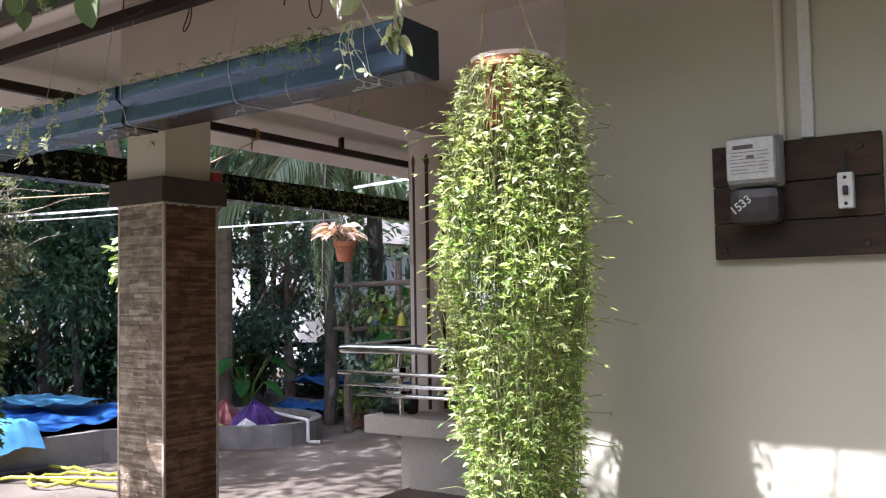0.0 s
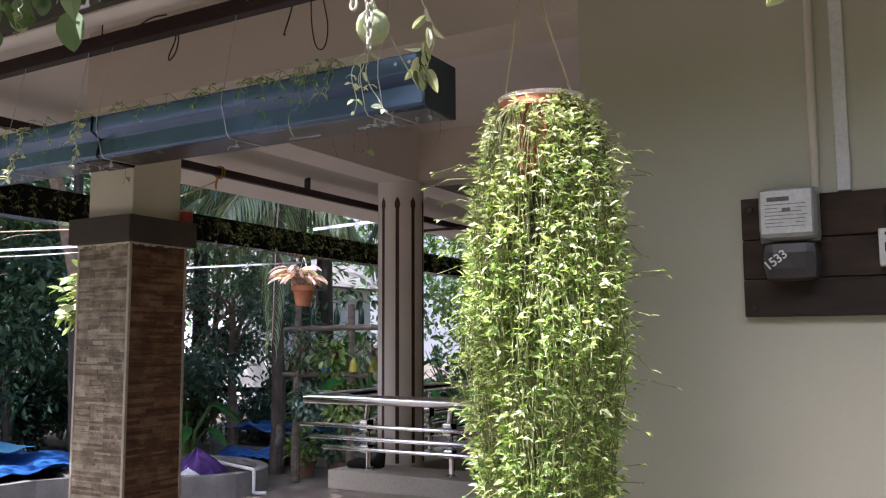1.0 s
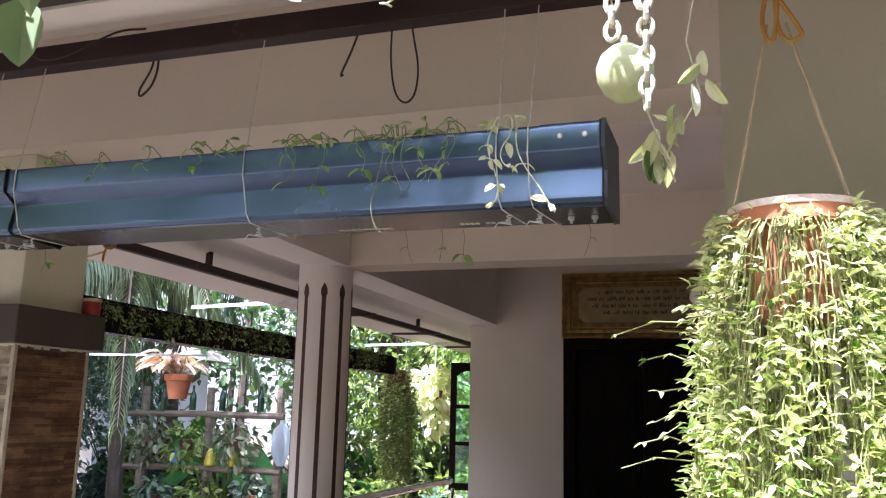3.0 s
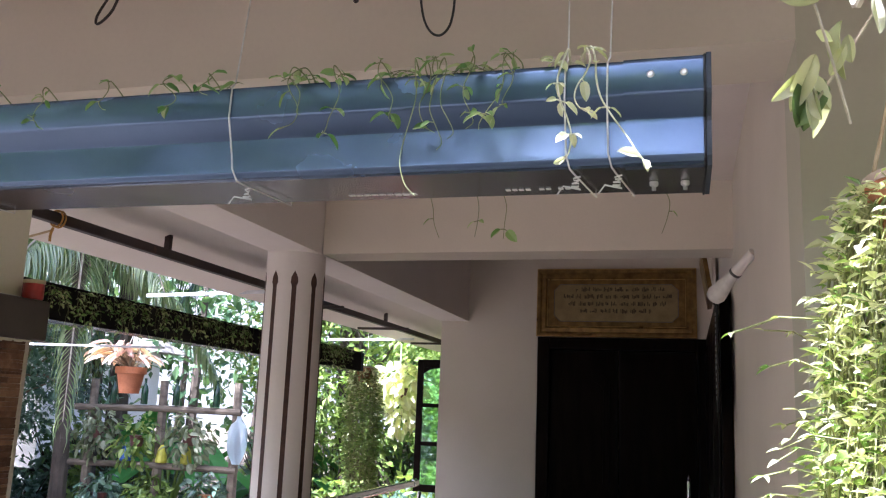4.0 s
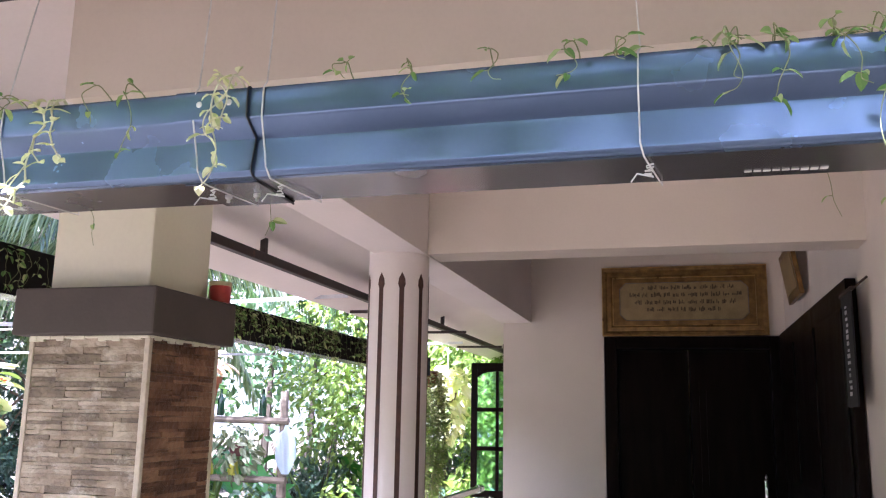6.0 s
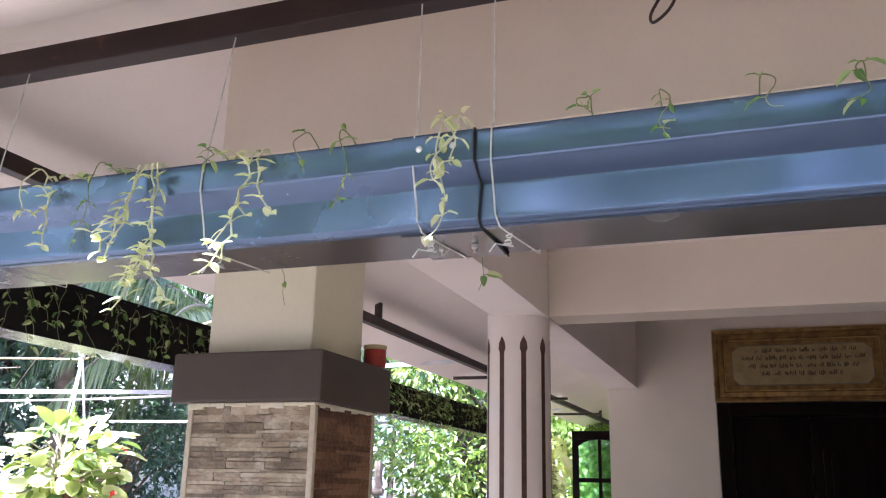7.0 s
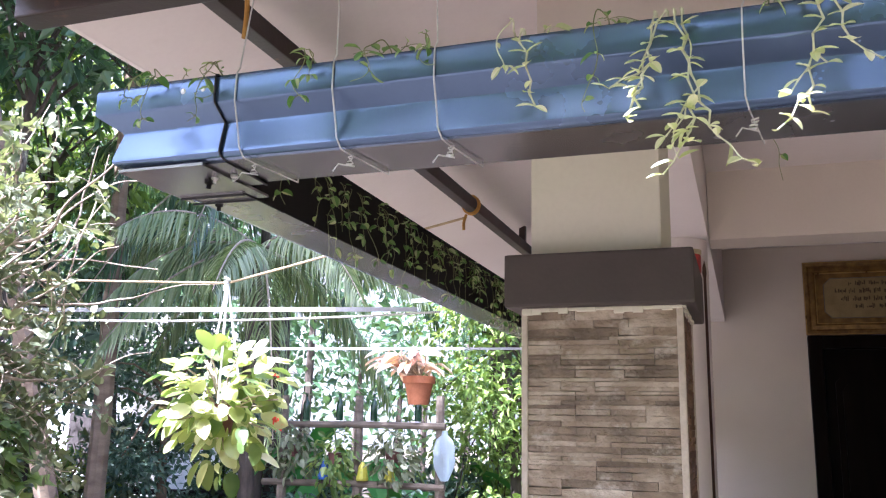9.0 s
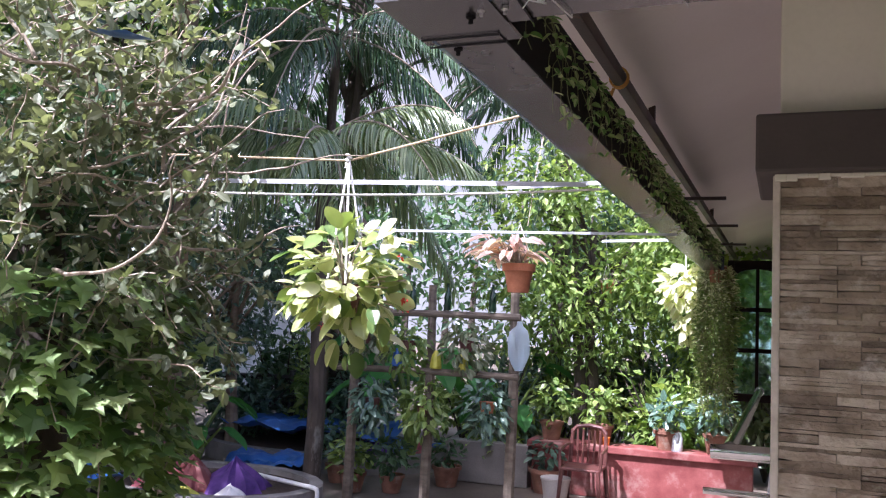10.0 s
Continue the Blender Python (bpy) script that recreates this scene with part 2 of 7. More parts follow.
GLASS_BOTTLE = surface("bottle_glass", [(0.01, 0.03, 0.015), (0.02, 0.055, 0.03)], 0.1, 10, 60, 0.0)
BLACK_CLOTH = surface("black_cloth", [(0.008, 0.008, 0.009), (0.02, 0.02, 0.02)], 0.85, 30, 160, 0.2)
FAR_WALL = surface("far_wall", [(0.62, 0.63, 0.64), (0.76, 0.77, 0.78)], 0.8, 1, 30, 0.1)
CHALK = surface("chalk", [(0.80, 0.80, 0.78), (0.88, 0.88, 0.86)], 0.9, 40, 120, 0.1)
LAMP_WHITE = surface("bulb_white", [(0.62, 0.59, 0.55), (0.70, 0.67, 0.63)], 0.35, 20, 60, 0.0)

glass = bpy.data.materials.new("window_glass")
glass.use_nodes = True
gb = glass.node_tree.nodes["Principled BSDF"]
gb.inputs["Base Color"].default_value = (0.55, 0.9, 0.82, 1)
gb.inputs["Roughness"].default_value, gb.inputs["Transmission Weight"].default_value = 0.06, 1.0
GLASS = glass

LEAF_VINE = leafy("ivy_leaf", [(0.10, 0.19, 0.04), (0.23, 0.36, 0.09), (0.48, 0.58, 0.22), (0.72, 0.77, 0.44), (0.88, 0.89, 0.68)], 0.42, 0.45, spec=0.5)
LEAF_GUTTER = leafy("gutter_leaf", [(0.07, 0.17, 0.05), (0.16, 0.30, 0.09), (0.36, 0.46, 0.22), (0.55, 0.59, 0.40)], 0.45, 0.35)
# pale leaf colour, whitened to hold sunlight that doesn't reach these leaves
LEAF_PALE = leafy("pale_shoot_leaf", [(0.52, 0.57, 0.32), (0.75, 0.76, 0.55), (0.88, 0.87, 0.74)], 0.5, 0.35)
LEAF_UNDER = leafy("pale_leaf_underside", [(0.18, 0.26, 0.13), (0.34, 0.43, 0.25), (0.54, 0.61, 0.44)], 0.5, 0.3)
LEAF_BIG = leafy("broad_leaf", [(0.07, 0.12, 0.045), (0.13, 0.20, 0.08), (0.26, 0.33, 0.17)], 0.35, 0.3)
LEAF_DRY = leafy("withered_leaf", [(0.28, 0.31, 0.15), (0.55, 0.56, 0.40), (0.78, 0.78, 0.66)], 0.7, 0.4)
LEAF_JADE = leafy("jade_leaf", [(0.08, 0.15, 0.04), (0.23, 0.30, 0.095), (0.46, 0.50, 0.22), (0.74, 0.74, 0.54)], 0.32, 0.3)
LEAF_PINK = leafy("pink_leaf", [(0.54, 0.31, 0.26), (0.75, 0.55, 0.50), (0.85, 0.76, 0.72)], 0.5, 0.3)
LEAF_CREAM = leafy("cream_leaf", [(0.50, 0.56, 0.26), (0.68, 0.70, 0.46), (0.76, 0.76, 0.62)], 0.5, 0.35)
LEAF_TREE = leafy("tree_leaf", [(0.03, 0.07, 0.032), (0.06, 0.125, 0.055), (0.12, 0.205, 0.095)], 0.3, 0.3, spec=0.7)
LEAF_TREE_BRIGHT = leafy("bright_tree_leaf", [(0.085, 0.15, 0.035), (0.19, 0.28, 0.07), (0.34, 0.42, 0.14)], 0.35, 0.4, spec=0.6)
LEAF_TREE_BLUE = leafy("bluish_tree_leaf", [(0.05, 0.10, 0.075), (0.10, 0.18, 0.13), (0.20, 0.29, 0.22)], 0.28, 0.25, spec=0.8)
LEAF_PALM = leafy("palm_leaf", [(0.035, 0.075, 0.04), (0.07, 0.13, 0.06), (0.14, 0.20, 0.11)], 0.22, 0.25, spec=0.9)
# lighter copy of the palm leaf: sun on the young palm put into colour
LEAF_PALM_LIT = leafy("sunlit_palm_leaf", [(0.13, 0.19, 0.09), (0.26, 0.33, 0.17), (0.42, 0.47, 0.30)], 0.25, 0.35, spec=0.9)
LEAF_CLIMBER = leafy("climber_leaf", [(0.08, 0.15, 0.045), (0.17, 0.27, 0.09), (0.28, 0.385, 0.15), (0.40, 0.49, 0.25)], 0.45, 0.35)
LEAF_BANANA = leafy("wide_leaf", [(0.04, 0.16, 0.04), (0.08, 0.26, 0.06)], 0.35, 0.4)
LEAF_SHRUB = leafy("scrub_leaf", [(0.09, 0.115, 0.06), (0.17, 0.195, 0.115), (0.31, 0.335, 0.235)], 0.5, 0.3)
FLOWER_RED = leafy("red_flower", [(0.55, 0.03, 0.03), (0.72, 0.10, 0.06)], 0.5, 0.2)


# ---- shapes ----
rng = np.random.default_rng(7)


class Shape:
    """Gathers vertices and faces of one mesh."""

    def __init__(self):
        self.v, self.f, self.count = [], [], 0

    def add(self, verts, faces):
        verts = np.asarray(verts, float).reshape(-1, 3)
        self.v.append(verts)
        for face in faces:
            self.f.append([i + self.count for i in face])
        self.count += len(verts)
        return self

    def box(self, x0, x1, y0, y1, z0, z1, r=0.0, m=None):
        """A box; r takes the edges off."""
        if r <= 0:
            v = [(x, y, z) for z in (z0, z1) for y in (y0, y1) for x in (x0, x1)]
            f = [(0, 2, 3, 1), (4, 5, 7, 6), (0, 1, 5, 4), (2, 6, 7, 3), (0, 4, 6, 2), (1, 3, 7, 5)]
        else:
            bm = bmesh.new()
            bmesh.ops.create_cube(bm, size=1)
            for p in bm.verts:
                p.co = Vector(((x0 + x1) / 2 + p.co.x * (x1 - x0), (y0 + y1) / 2 + p.co.y * (y1 - y0), (z0 + z1) / 2 + p.co.z * (z1 - z0)))
            bmesh.ops.bevel(bm, geom=bm.edges[:], offset=r, segments=2, affect="EDGES", profile=0.6)
            bm.verts.index_update()
            v, f = [tuple(p.co) for p in bm.verts], [[p.index for p in q.verts] for q in bm.faces]
            bm.free()
        if m is not None:
            v = [tuple(m @ Vector(p)) for p in v]
        return self.add(v, f)

    def tube(self, points, radius, sides=8, caps=True, square=False):
        """A tube along points; radius: a number or one for each point."""
        pts = [Vector(p) for p in points]
        k = len(pts)
        radii = list(radius) if hasattr(radius, "__len__") else [radius] * k
        ref = Vector((0, 0, 1))
        d0 = (pts[1] - pts[0]).normalized()
        if abs(d0.dot(ref)) > 0.9:
            ref = Vector((1, 0, 0))
        side = d0.cross(ref).normalized()
        out = []
        for i in range(k):
            d = (pts[min(i + 1, k - 1)] - pts[max(i - 1, 0)])
            d = d.normalized() if d.length > 1e-9 else d0
            side = (side - d * side.dot(d)).normalized()
            up = side.cross(d)
            for j in range(sides):
                a = 2 * math.pi * (j + (0.5 if square else 0)) / sides
                out.append(pts[i] + (side * math.cos(a) + up * math.sin(a)) * radii[i] * (1.4142 if square else 1))
        f = [(i * sides + j, i * sides + (j + 1) % sides, (i + 1) * sides + (j + 1) % sides, (i + 1) * sides + j) for i in range(k - 1) for j in range(sides)]
        if caps:
            f += [tuple(range(sides))[::-1], tuple(range((k - 1) * sides, k * sides))]
        return self.add([tuple(p) for p in out], f)

    def lathe(self, profile, at=(0, 0, 0), sides=24, wobble=0.0):
        """Turns a profile of (radius, height) round the upright."""
        v = []
        for i, (r, z) in enumerate(profile):
            for j in range(sides):
                a = 2 * math.pi * j / sides
                rr = r * (1 + wobble * math.sin(3 * a + i))
                v.append((at[0] + rr * math.cos(a), at[1] + rr * math.sin(a), at[2] + z))
        f = [(i * sides + j, i * sides + (j + 1) % sides, (i + 1) * sides + (j + 1) % sides, (i + 1) * sides + j) for i in range(len(profile) - 1) for j in range(sides)]
        f += [tuple(range(sides))[::-1], tuple(range((len(profile) - 1) * sides, len(profile) * sides))]
        return self.add(v, f)

    def extrude(self, outline, axis, a, b):
        """A closed outline of two coordinates drawn out from a to b along x, y or z."""
        k = len(outline)
        place = {"x": lambda p, t: (t, p[0], p[1]), "y": lambda p, t: (p[0], t, p[1]), "z": lambda p, t: (p[0], p[1], t)}[axis]
        v = [place(p, t) for t in (a, b) for p in outline]
        f = [(i, (i + 1) % k, k + (i + 1) % k, k + i) for i in range(k)] + [tuple(range(k))[::-1], tuple(range(k, 2 * k))]
        return self.add(v, f)

    def leaves(self, P, D, N, L, W, fold=0.25, droop=0.25, round_=False):
        """Many leaves at once: base P, way D, upper side N, length L, width W."""
        P, D, N = (np.asarray(a, float).reshape(-1, 3) for a in (P, D, N))
        k = len(P)
        L, W = np.broadcast_to(L, (k,))[:, None], np.broadcast_to(W, (k,))[:, None]
        D = D / (np.linalg.norm(D, axis=1, keepdims=True) + 1e-9)
        N = N - D * np.sum(N * D, 1, keepdims=True)
        N = N / (np.linalg.norm(N, axis=1, keepdims=True) + 1e-9)
        S = np.cross(D, N)
        if round_:
            T, HW = (0.0, 0.10, 0.28, 0.50, 0.72, 0.90, 1.0), (0.03, 0.30, 0.47, 0.50, 0.42, 0.24, 0.03)
            rows = []
            for t, hw in zip(T, HW):
                m_ = P + D * L * t - N * L * droop * t * t
                e = N * W * fold * (hw * 2) + N * W * 0.05 * math.sin(t * 9)
                rows += [m_ + S * W * hw + e, m_, m_ - S * W * hw + e]
            v = np.stack(rows, 1).reshape(-1, 3)
            base = [(3 * i + q, 3 * i + 3 + q, 3 * i + 4 + q, 3 * i + 1 + q) for i in range(6) for q in (0, 1)]
            self.v.append(v)
            off = self.count
            self.f.extend([i + off + 21 * j for i in face] for j in range(k) for face in base)
            self.count += len(v)
            return self
        w1, w2 = 0.5, 0.32
        a, b = 0.3, 0.66
        mid1, mid2 = P + D * L * a, P + D * L * b - N * L * droop * 0.35
        tip = P + D * L - N * L * droop
        rows = [P, mid1, mid2, tip, mid1 + S * W * w1 + N * W * fold, mid1 - S * W * w1 + N * W * fold, mid2 + S * W * w2 + N * W * fold * 0.7, mid2 - S * W * w2 + N * W * fold * 0.7]
        v = np.stack(rows, 1).reshape(-1, 3)
        base = [(0, 4, 1), (0, 1, 5), (1, 4, 6, 2), (1, 2, 7, 5), (2, 6, 3), (2, 3, 7)]
        self.v.append(v)
        off = self.count
        self.f.extend([i + off + 8 * j for i in face] for j in range(k) for face in base)
        self.count += len(v)
        return self

    def outline_leaves(self, P, D, N, L, W, outline, fold=0.2, droop=0.25):
        """Leaves cut to an outline of (along, aside) points, fanned round a sunken midrib point."""
        P, D, N = (np.asarray(a, float).reshape(-1, 3) for a in (P, D, N))
        k = len(P)
        L, W = np.broadcast_to(L, (k,))[:, None], np.broadcast_to(W, (k,))[:, None]
        D = D / (np.linalg.norm(D, axis=1, keepdims=True) + 1e-9)
        N = N - D * np.sum(N * D, 1, keepdims=True)
        N = N / (np.linalg.norm(N, axis=1, keepdims=True) + 1e-9)
        S = np.cross(D, N)
        ring = list(outline) + [(a, -b) for a, b in outline[::-1] if b > 0]
        rows = [P + D * L * a + S * W * b + N * (W * fold * abs(b) - L * droop * a * a) for a, b in ring]
        rows.append(P + D * L * 0.42 - N * (L * droop * 0.16 + W * 0.02))
        v = np.stack(rows, 1).reshape(-1, 3)
        m = len(ring)
        self.v.append(v)
        off = self.count
        self.f.extend([off + (m + 1) * j + i, off + (m + 1) * j + (i + 1) % m, off + (m + 1) * j + m] for j in range(k) for i in range(m))
        self.count += len(v)
        return self

    def flat_leaves(self, P, D, N, L, W, fold=0.2):
        """Plain folded leaves of two triangles and a bent tip, for far foliage."""
        P, D, N = (np.asarray(a, float).reshape(-1, 3) for a in (P, D, N))
        k = len(P)
        L, W = np.broadcast_to(L, (k,))[:, None], np.broadcast_to(W, (k,))[:, None]
        D = D / (np.linalg.norm(D, axis=1, keepdims=True) + 1e-9)
        N = N - D * np.sum(N * D, 1, keepdims=True)
        N = N / (np.linalg.norm(N, axis=1, keepdims=True) + 1e-9)
        S = np.cross(D, N)
        m = P + D * L * 0.45
        v = np.stack([P, m + S * W * 0.5 + N * W * fold, P + D * L, m - S * W * 0.5 + N * W * fold], 1).reshape(-1, 3)
        self.v.append(v)
        off = self.count
        self.f.extend([i + off + 4 * j for i in face] for j in range(k) for face in ((0, 1, 2), (0, 2, 3)))
        self.count += len(v)
        return self

    def mesh(self, name, material, smooth=False):
        me = bpy.data.meshes.new(name)
        me.from_pydata(np.concatenate(self.v).tolist() if self.v else [], [], self.f)
        me.materials.append(material)
        if smooth:
            me.shade_smooth()
            me.set_sharp_from_angle(angle=radians(35))
        me.update()
        return me


LOBED = [(0.10, 0.0), (0.0, 0.30), (0.16, 0.50), (0.34, 0.24), (0.60, 0.42), (0.66, 0.15), (1.0, 0.0)]
OVAL = [(0.0, 0.0), (0.05, 0.16), (0.20, 0.38), (0.42, 0.50), (0.64, 0.48), (0.84, 0.33), (0.95, 0.15), (1.0, 0.0)]
HEART = [(0.06, 0.0), (0.0, 0.20), (0.05, 0.42), (0.22, 0.54), (0.45, 0.50), (0.68, 0.33), (0.86, 0.14), (1.0, 0.0)]


def part(name, shape, material, parent, label="", smooth=False, kind=""):
    """One mesh under a thing, or under a part of it."""
    ob = new(name, shape.mesh(name, material, smooth))
    if parent is not None:
        ob.parent = parent
        ob.matrix_parent_inverse = Matrix.Translation(parent.matrix_world.translation).inverted() if parent.type == "EMPTY" else Matrix.Identity(4)
    return tagged(ob, label, kind=kind)


def thing(name, at, label, category, group="", kind=""):
    """An empty at the base of a thing that gathers its parts."""
    ob = new(name)
    ob.empty_display_size = 0.05
    ob.location = at
    ob.matrix_world = Matrix.Translation(at)
    return tagged(ob, label, category, group, kind)


def solid(name, shape, material, label, category, kind="", group="", smooth=False):
    """A thing of one mesh."""
    return tagged(new(name, shape.mesh(name, material, smooth)), label, category, group, kind)


def rand_dirs(k, up=0.0):
    d = rng.normal(size=(k, 3))
    d[:, 2] += up
    return d / np.linalg.norm(d, axis=1, keepdims=True)


def sag(a, b, drop, k=14):
    """Points of a hanging line from a to b."""
    a, b = Vector(a), Vector(b)
    return [a.lerp(b, i / k) + Vector((0, 0, -drop * 4 * (i / k) * (1 - i / k))) for i in range(k + 1)]


def curl(start, way, length, turns=1.5, radius=0.02, k=24):
    """A curling tendril."""
    p, out = Vector(start), []
    w = Vector(way).normalized()
    s = w.cross(Vector((0.3, 0.5, 0.8))).normalized()
    u = s.cross(w)
    for i in range(k):
        t = i / (k - 1)
        a = 2 * math.pi * turns * t
        out.append(p + w * length * t + (s * math.cos(a) + u * math.sin(a) - s) * radius * t)
    return out


# ---- structure ----
WALL_Y, WALL_X, DOOR_Y = 2.48, -1.185, 8.0
CEIL_Z, EDGE_Z = 3.24, 2.88

# ground: one gently uneven sheet out to the horizon
g = Shape()
xs = np.concatenate([[-220, -120, -60, -35], np.linspace(-24, 10, 69), [20, 40, 90, 200]])
ys = np.concatenate([[-200, -90, -40, -20], np.linspace(-10, 24, 69), [35, 60, 120, 220]])
gx, gy = np.meshgrid(xs, ys, indexing="ij")
gz = np.array([[0.018 * noise.noise((x * 0.9, y * 0.9, 0)) + 0.008 * noise.noise((x * 3.1, y * 3.1, 5)) for y in ys] for x in xs]) - 0.01
g.add(np.stack([gx, gy, gz], 2).reshape(-1, 3), [(i * len(ys) + j, (i + 1) * len(ys) + j, (i + 1) * len(ys) + j + 1, i * len(ys) + j + 1) for i in range(len(xs) - 1) for j in range(len(ys) - 1)])
solid("ground", g, GROUND, "trodden yard ground of pale earth and worn cement", "ground", "structure", smooth=True)

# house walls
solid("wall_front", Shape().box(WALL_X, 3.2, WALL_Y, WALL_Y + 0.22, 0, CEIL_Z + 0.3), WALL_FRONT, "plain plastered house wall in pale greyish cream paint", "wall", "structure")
solid("wall_side", Shape().box(WALL_X, WALL_X + 0.22, WALL_Y + 0.22, DOOR_Y + 0.2, 0, 3.5), WALL, "plastered porch side wall in pale cream paint", "wall", "structure")
w = Shape().box(-3.444, -2.60, DOOR_Y, DOOR_Y + 0.2, 0, 3.5)
w.box(-2.60, WALL_X, DOOR_Y, DOOR_Y + 0.2, 2.79, 3.5)
solid("wall_door", w, WALL, "plastered porch wall round the dark entrance door", "wall", "structure")
w = Shape().box(-3.444, -3.244, DOOR_Y + 0.2, 9.15, 0, 3.05).box(-3.444, -3.244, 10.15, 13.5, 0, 3.05)
w.box(-3.444, -3.244, 9.15, 10.15, 0, 1.35).box(-3.444, -3.244, 9.15, 10.15, 2.62, 3.05)
solid("wall_garden", w, WALL, "plastered outer wall along the garden with a window opening", "wall", "structure")
solid("wall_back", Shape().box(-3.244, 3.2, 13.3, 13.5, 0, 3.5), WALL, "plain wall that closes the house behind", "wall", "structure")
solid("wall_east", Shape().box(3.0, 3.2, 2.70, 13.3, 0, 3.24), WALL, "plain wall that closes the house", "wall", "structure")
solid("porch_floor", Shape().box(-3.30, WALL_X, 2.75, 8.0, 0, 0.64), PORCH, "unseen raised porch floor, dark colour chosen to cut bounce light", "floor", "structure")
solid("ceiling", Shape().box(-3.20, 3.2, 2.70, 5.04, CEIL_Z, CEIL_Z + 0.12).box(-3.455, 3.2, 5.042, 13.5, 3.5, 3.62), CEILING, "plain off-white painted porch ceiling", "ceiling", "structure")

# beams
solid("beam_front", Shape().box(-3.475, WALL_X, 2.48, 2.70, 2.887, CEIL_Z + 0.3), WALL, "deep cream plastered beam over the porch front", "beam", "structure")
solid("beam_middle", Shape().box(-3.20, WALL_X, 4.82, 5.04, 2.915, 3.52), WALL, "cream plastered beam across the porch", "beam", "structure")
b = Shape().box(-3.455, -3.203, 2.703, DOOR_Y - 0.002, 2.912, 3.498)
solid("beam_side", b, CEILING, "off-white plastered beam along the porch edge", "beam", "structure")

# sloping eaves: underside, edge and top, round the front and the garden side
def eaves(name, ring_in, ring_out, label):
    """A sloping slab of eaves between an inner and an outer line."""
    s = Shape()
    k = len(ring_in)
    t = 0.13
    v = [*ring_in, *ring_out, *[(x, y, z + t) for x, y, z in ring_in], *[(x, y, z + t) for x, y, z in ring_out]]
    f = []
    for i in range(k - 1):
        f += [(i, i + 1, k + i + 1, k + i), (2 * k + i, 3 * k + i, 3 * k + i + 1, 2 * k + i + 1), (k + i, k + i + 1, 3 * k + i + 1, 3 * k + i), (i, 2 * k + i, 2 * k + i + 1, i + 1)]
    f += [(0, k, 3 * k, 2 * k), (k - 1, 2 * k + k - 1, 4 * k - 1, 2 * k - 1)]
    s.add(v, f)
    return solid(name, s, CEILING, label, "eaves", "structure")


EX, EY = -4.41, 1.64
eaves("eaves_front", [(-3.46, 2.485, CEIL_Z), (3.2, 2.485, CEIL_Z)], [(EX, EY, EDGE_Z), (3.2, EY, EDGE_Z)], "sloping off-white underside of the front eaves")
eaves("eaves_garden", [(-3.46, 13.5, CEIL_Z), (-3.46, 2.485, CEIL_Z)], [(EX, 13.5, EDGE_Z), (EX, EY, EDGE_Z)], "sloping off-white underside of the garden eaves")
s = Shape().tube([(EX - 0.012, 13.5, EDGE_Z + 0.02), (EX - 0.012, EY - 0.012, EDGE_Z + 0.02)], 0.022, 10)
solid("trim", s, CEILING, "rounded plaster drip along the garden eaves edge", "trim", "structure", smooth=True)
s = Shape().extrude([(1.622, 2.814), (1.640, 2.808), (1.662, 2.807), (1.684, 2.813), (1.735, 2.838), (1.780, 2.862), (1.792, 2.872), (1.798, 2.935), (1.641, 2.90), (1.622, 2.87)], "x", -4.40, 3.2)
solid("trim", s, CEILING, "plaster drip moulding along the front eaves edge", "trim", "structure", smooth=True)
solid("fascia", Shape().box(-4.46, 3.2, 1.592, 1.620, 2.818, 2.99, 0.004), GREY_PAINT, "dark weathered grey fascia over the front eaves", "fascia", "structure")
roof = Shape()
roof.add([(EX, EY, 3.02), (3.4, EY, 3.02), (3.4, 13.8, 3.02), (EX, 13.8, 3.02), (-1.5, 5.5, 4.6), (3.4, 5.5, 4.6), (3.4, 10, 4.6), (-1.5, 10, 4.6)],
         [(0, 1, 5, 4), (1, 2, 6, 5), (2, 3, 7, 6), (3, 0, 4, 7), (4, 5, 6, 7)])
solid("roof", roof, CONCRETE, "weathered grey sloping concrete house roof", "roof", "structure")

# stone-clad pillar: core, cap and the plain shaft above
PX0, PX1, PY0, PY1, PTOP = -3.512, -3.186, 2.497, 2.806, 2.290
pillar = thing("pillar", (-3.34, 2.63, 0), "square pillar clad in split brown and grey stone strips, grey cap, cream shaft above", "pillar", kind="structure")
part("core", Shape().box(PX0 + 0.012, PX1 - 0.012, PY0 + 0.012, PY1 - 0.012, 0, PTOP), MORTAR, pillar, "dark mortar behind the strips")
part("cap", Shape().box(-3.546, -3.158, 2.466, 2.843, PTOP + 0.002, 2.405, 0.006), GREY_PAINT, pillar, "dark grey-brown painted cap")
part("shaft", Shape().box(-3.503, -3.224, 2.535, 2.800, 2.405, 2.886, 0.004), CREAM, pillar, "pale cream painted shaft")
s = Shape()
for x, y in ((PX1 - 0.004, PY0 + 0.004), (PX0 + 0.004, PY0 + 0.004), (PX1 - 0.004, PY1 - 0.004), (PX0 + 0.004, PY1 - 0.004)):
    s.box(x - 0.007, x + 0.007, y - 0.007, y + 0.007, 0, PTOP, 0.003)
part("corner_bead", s, BEAD, pillar, "pale beige corner strips")
s = Shape()
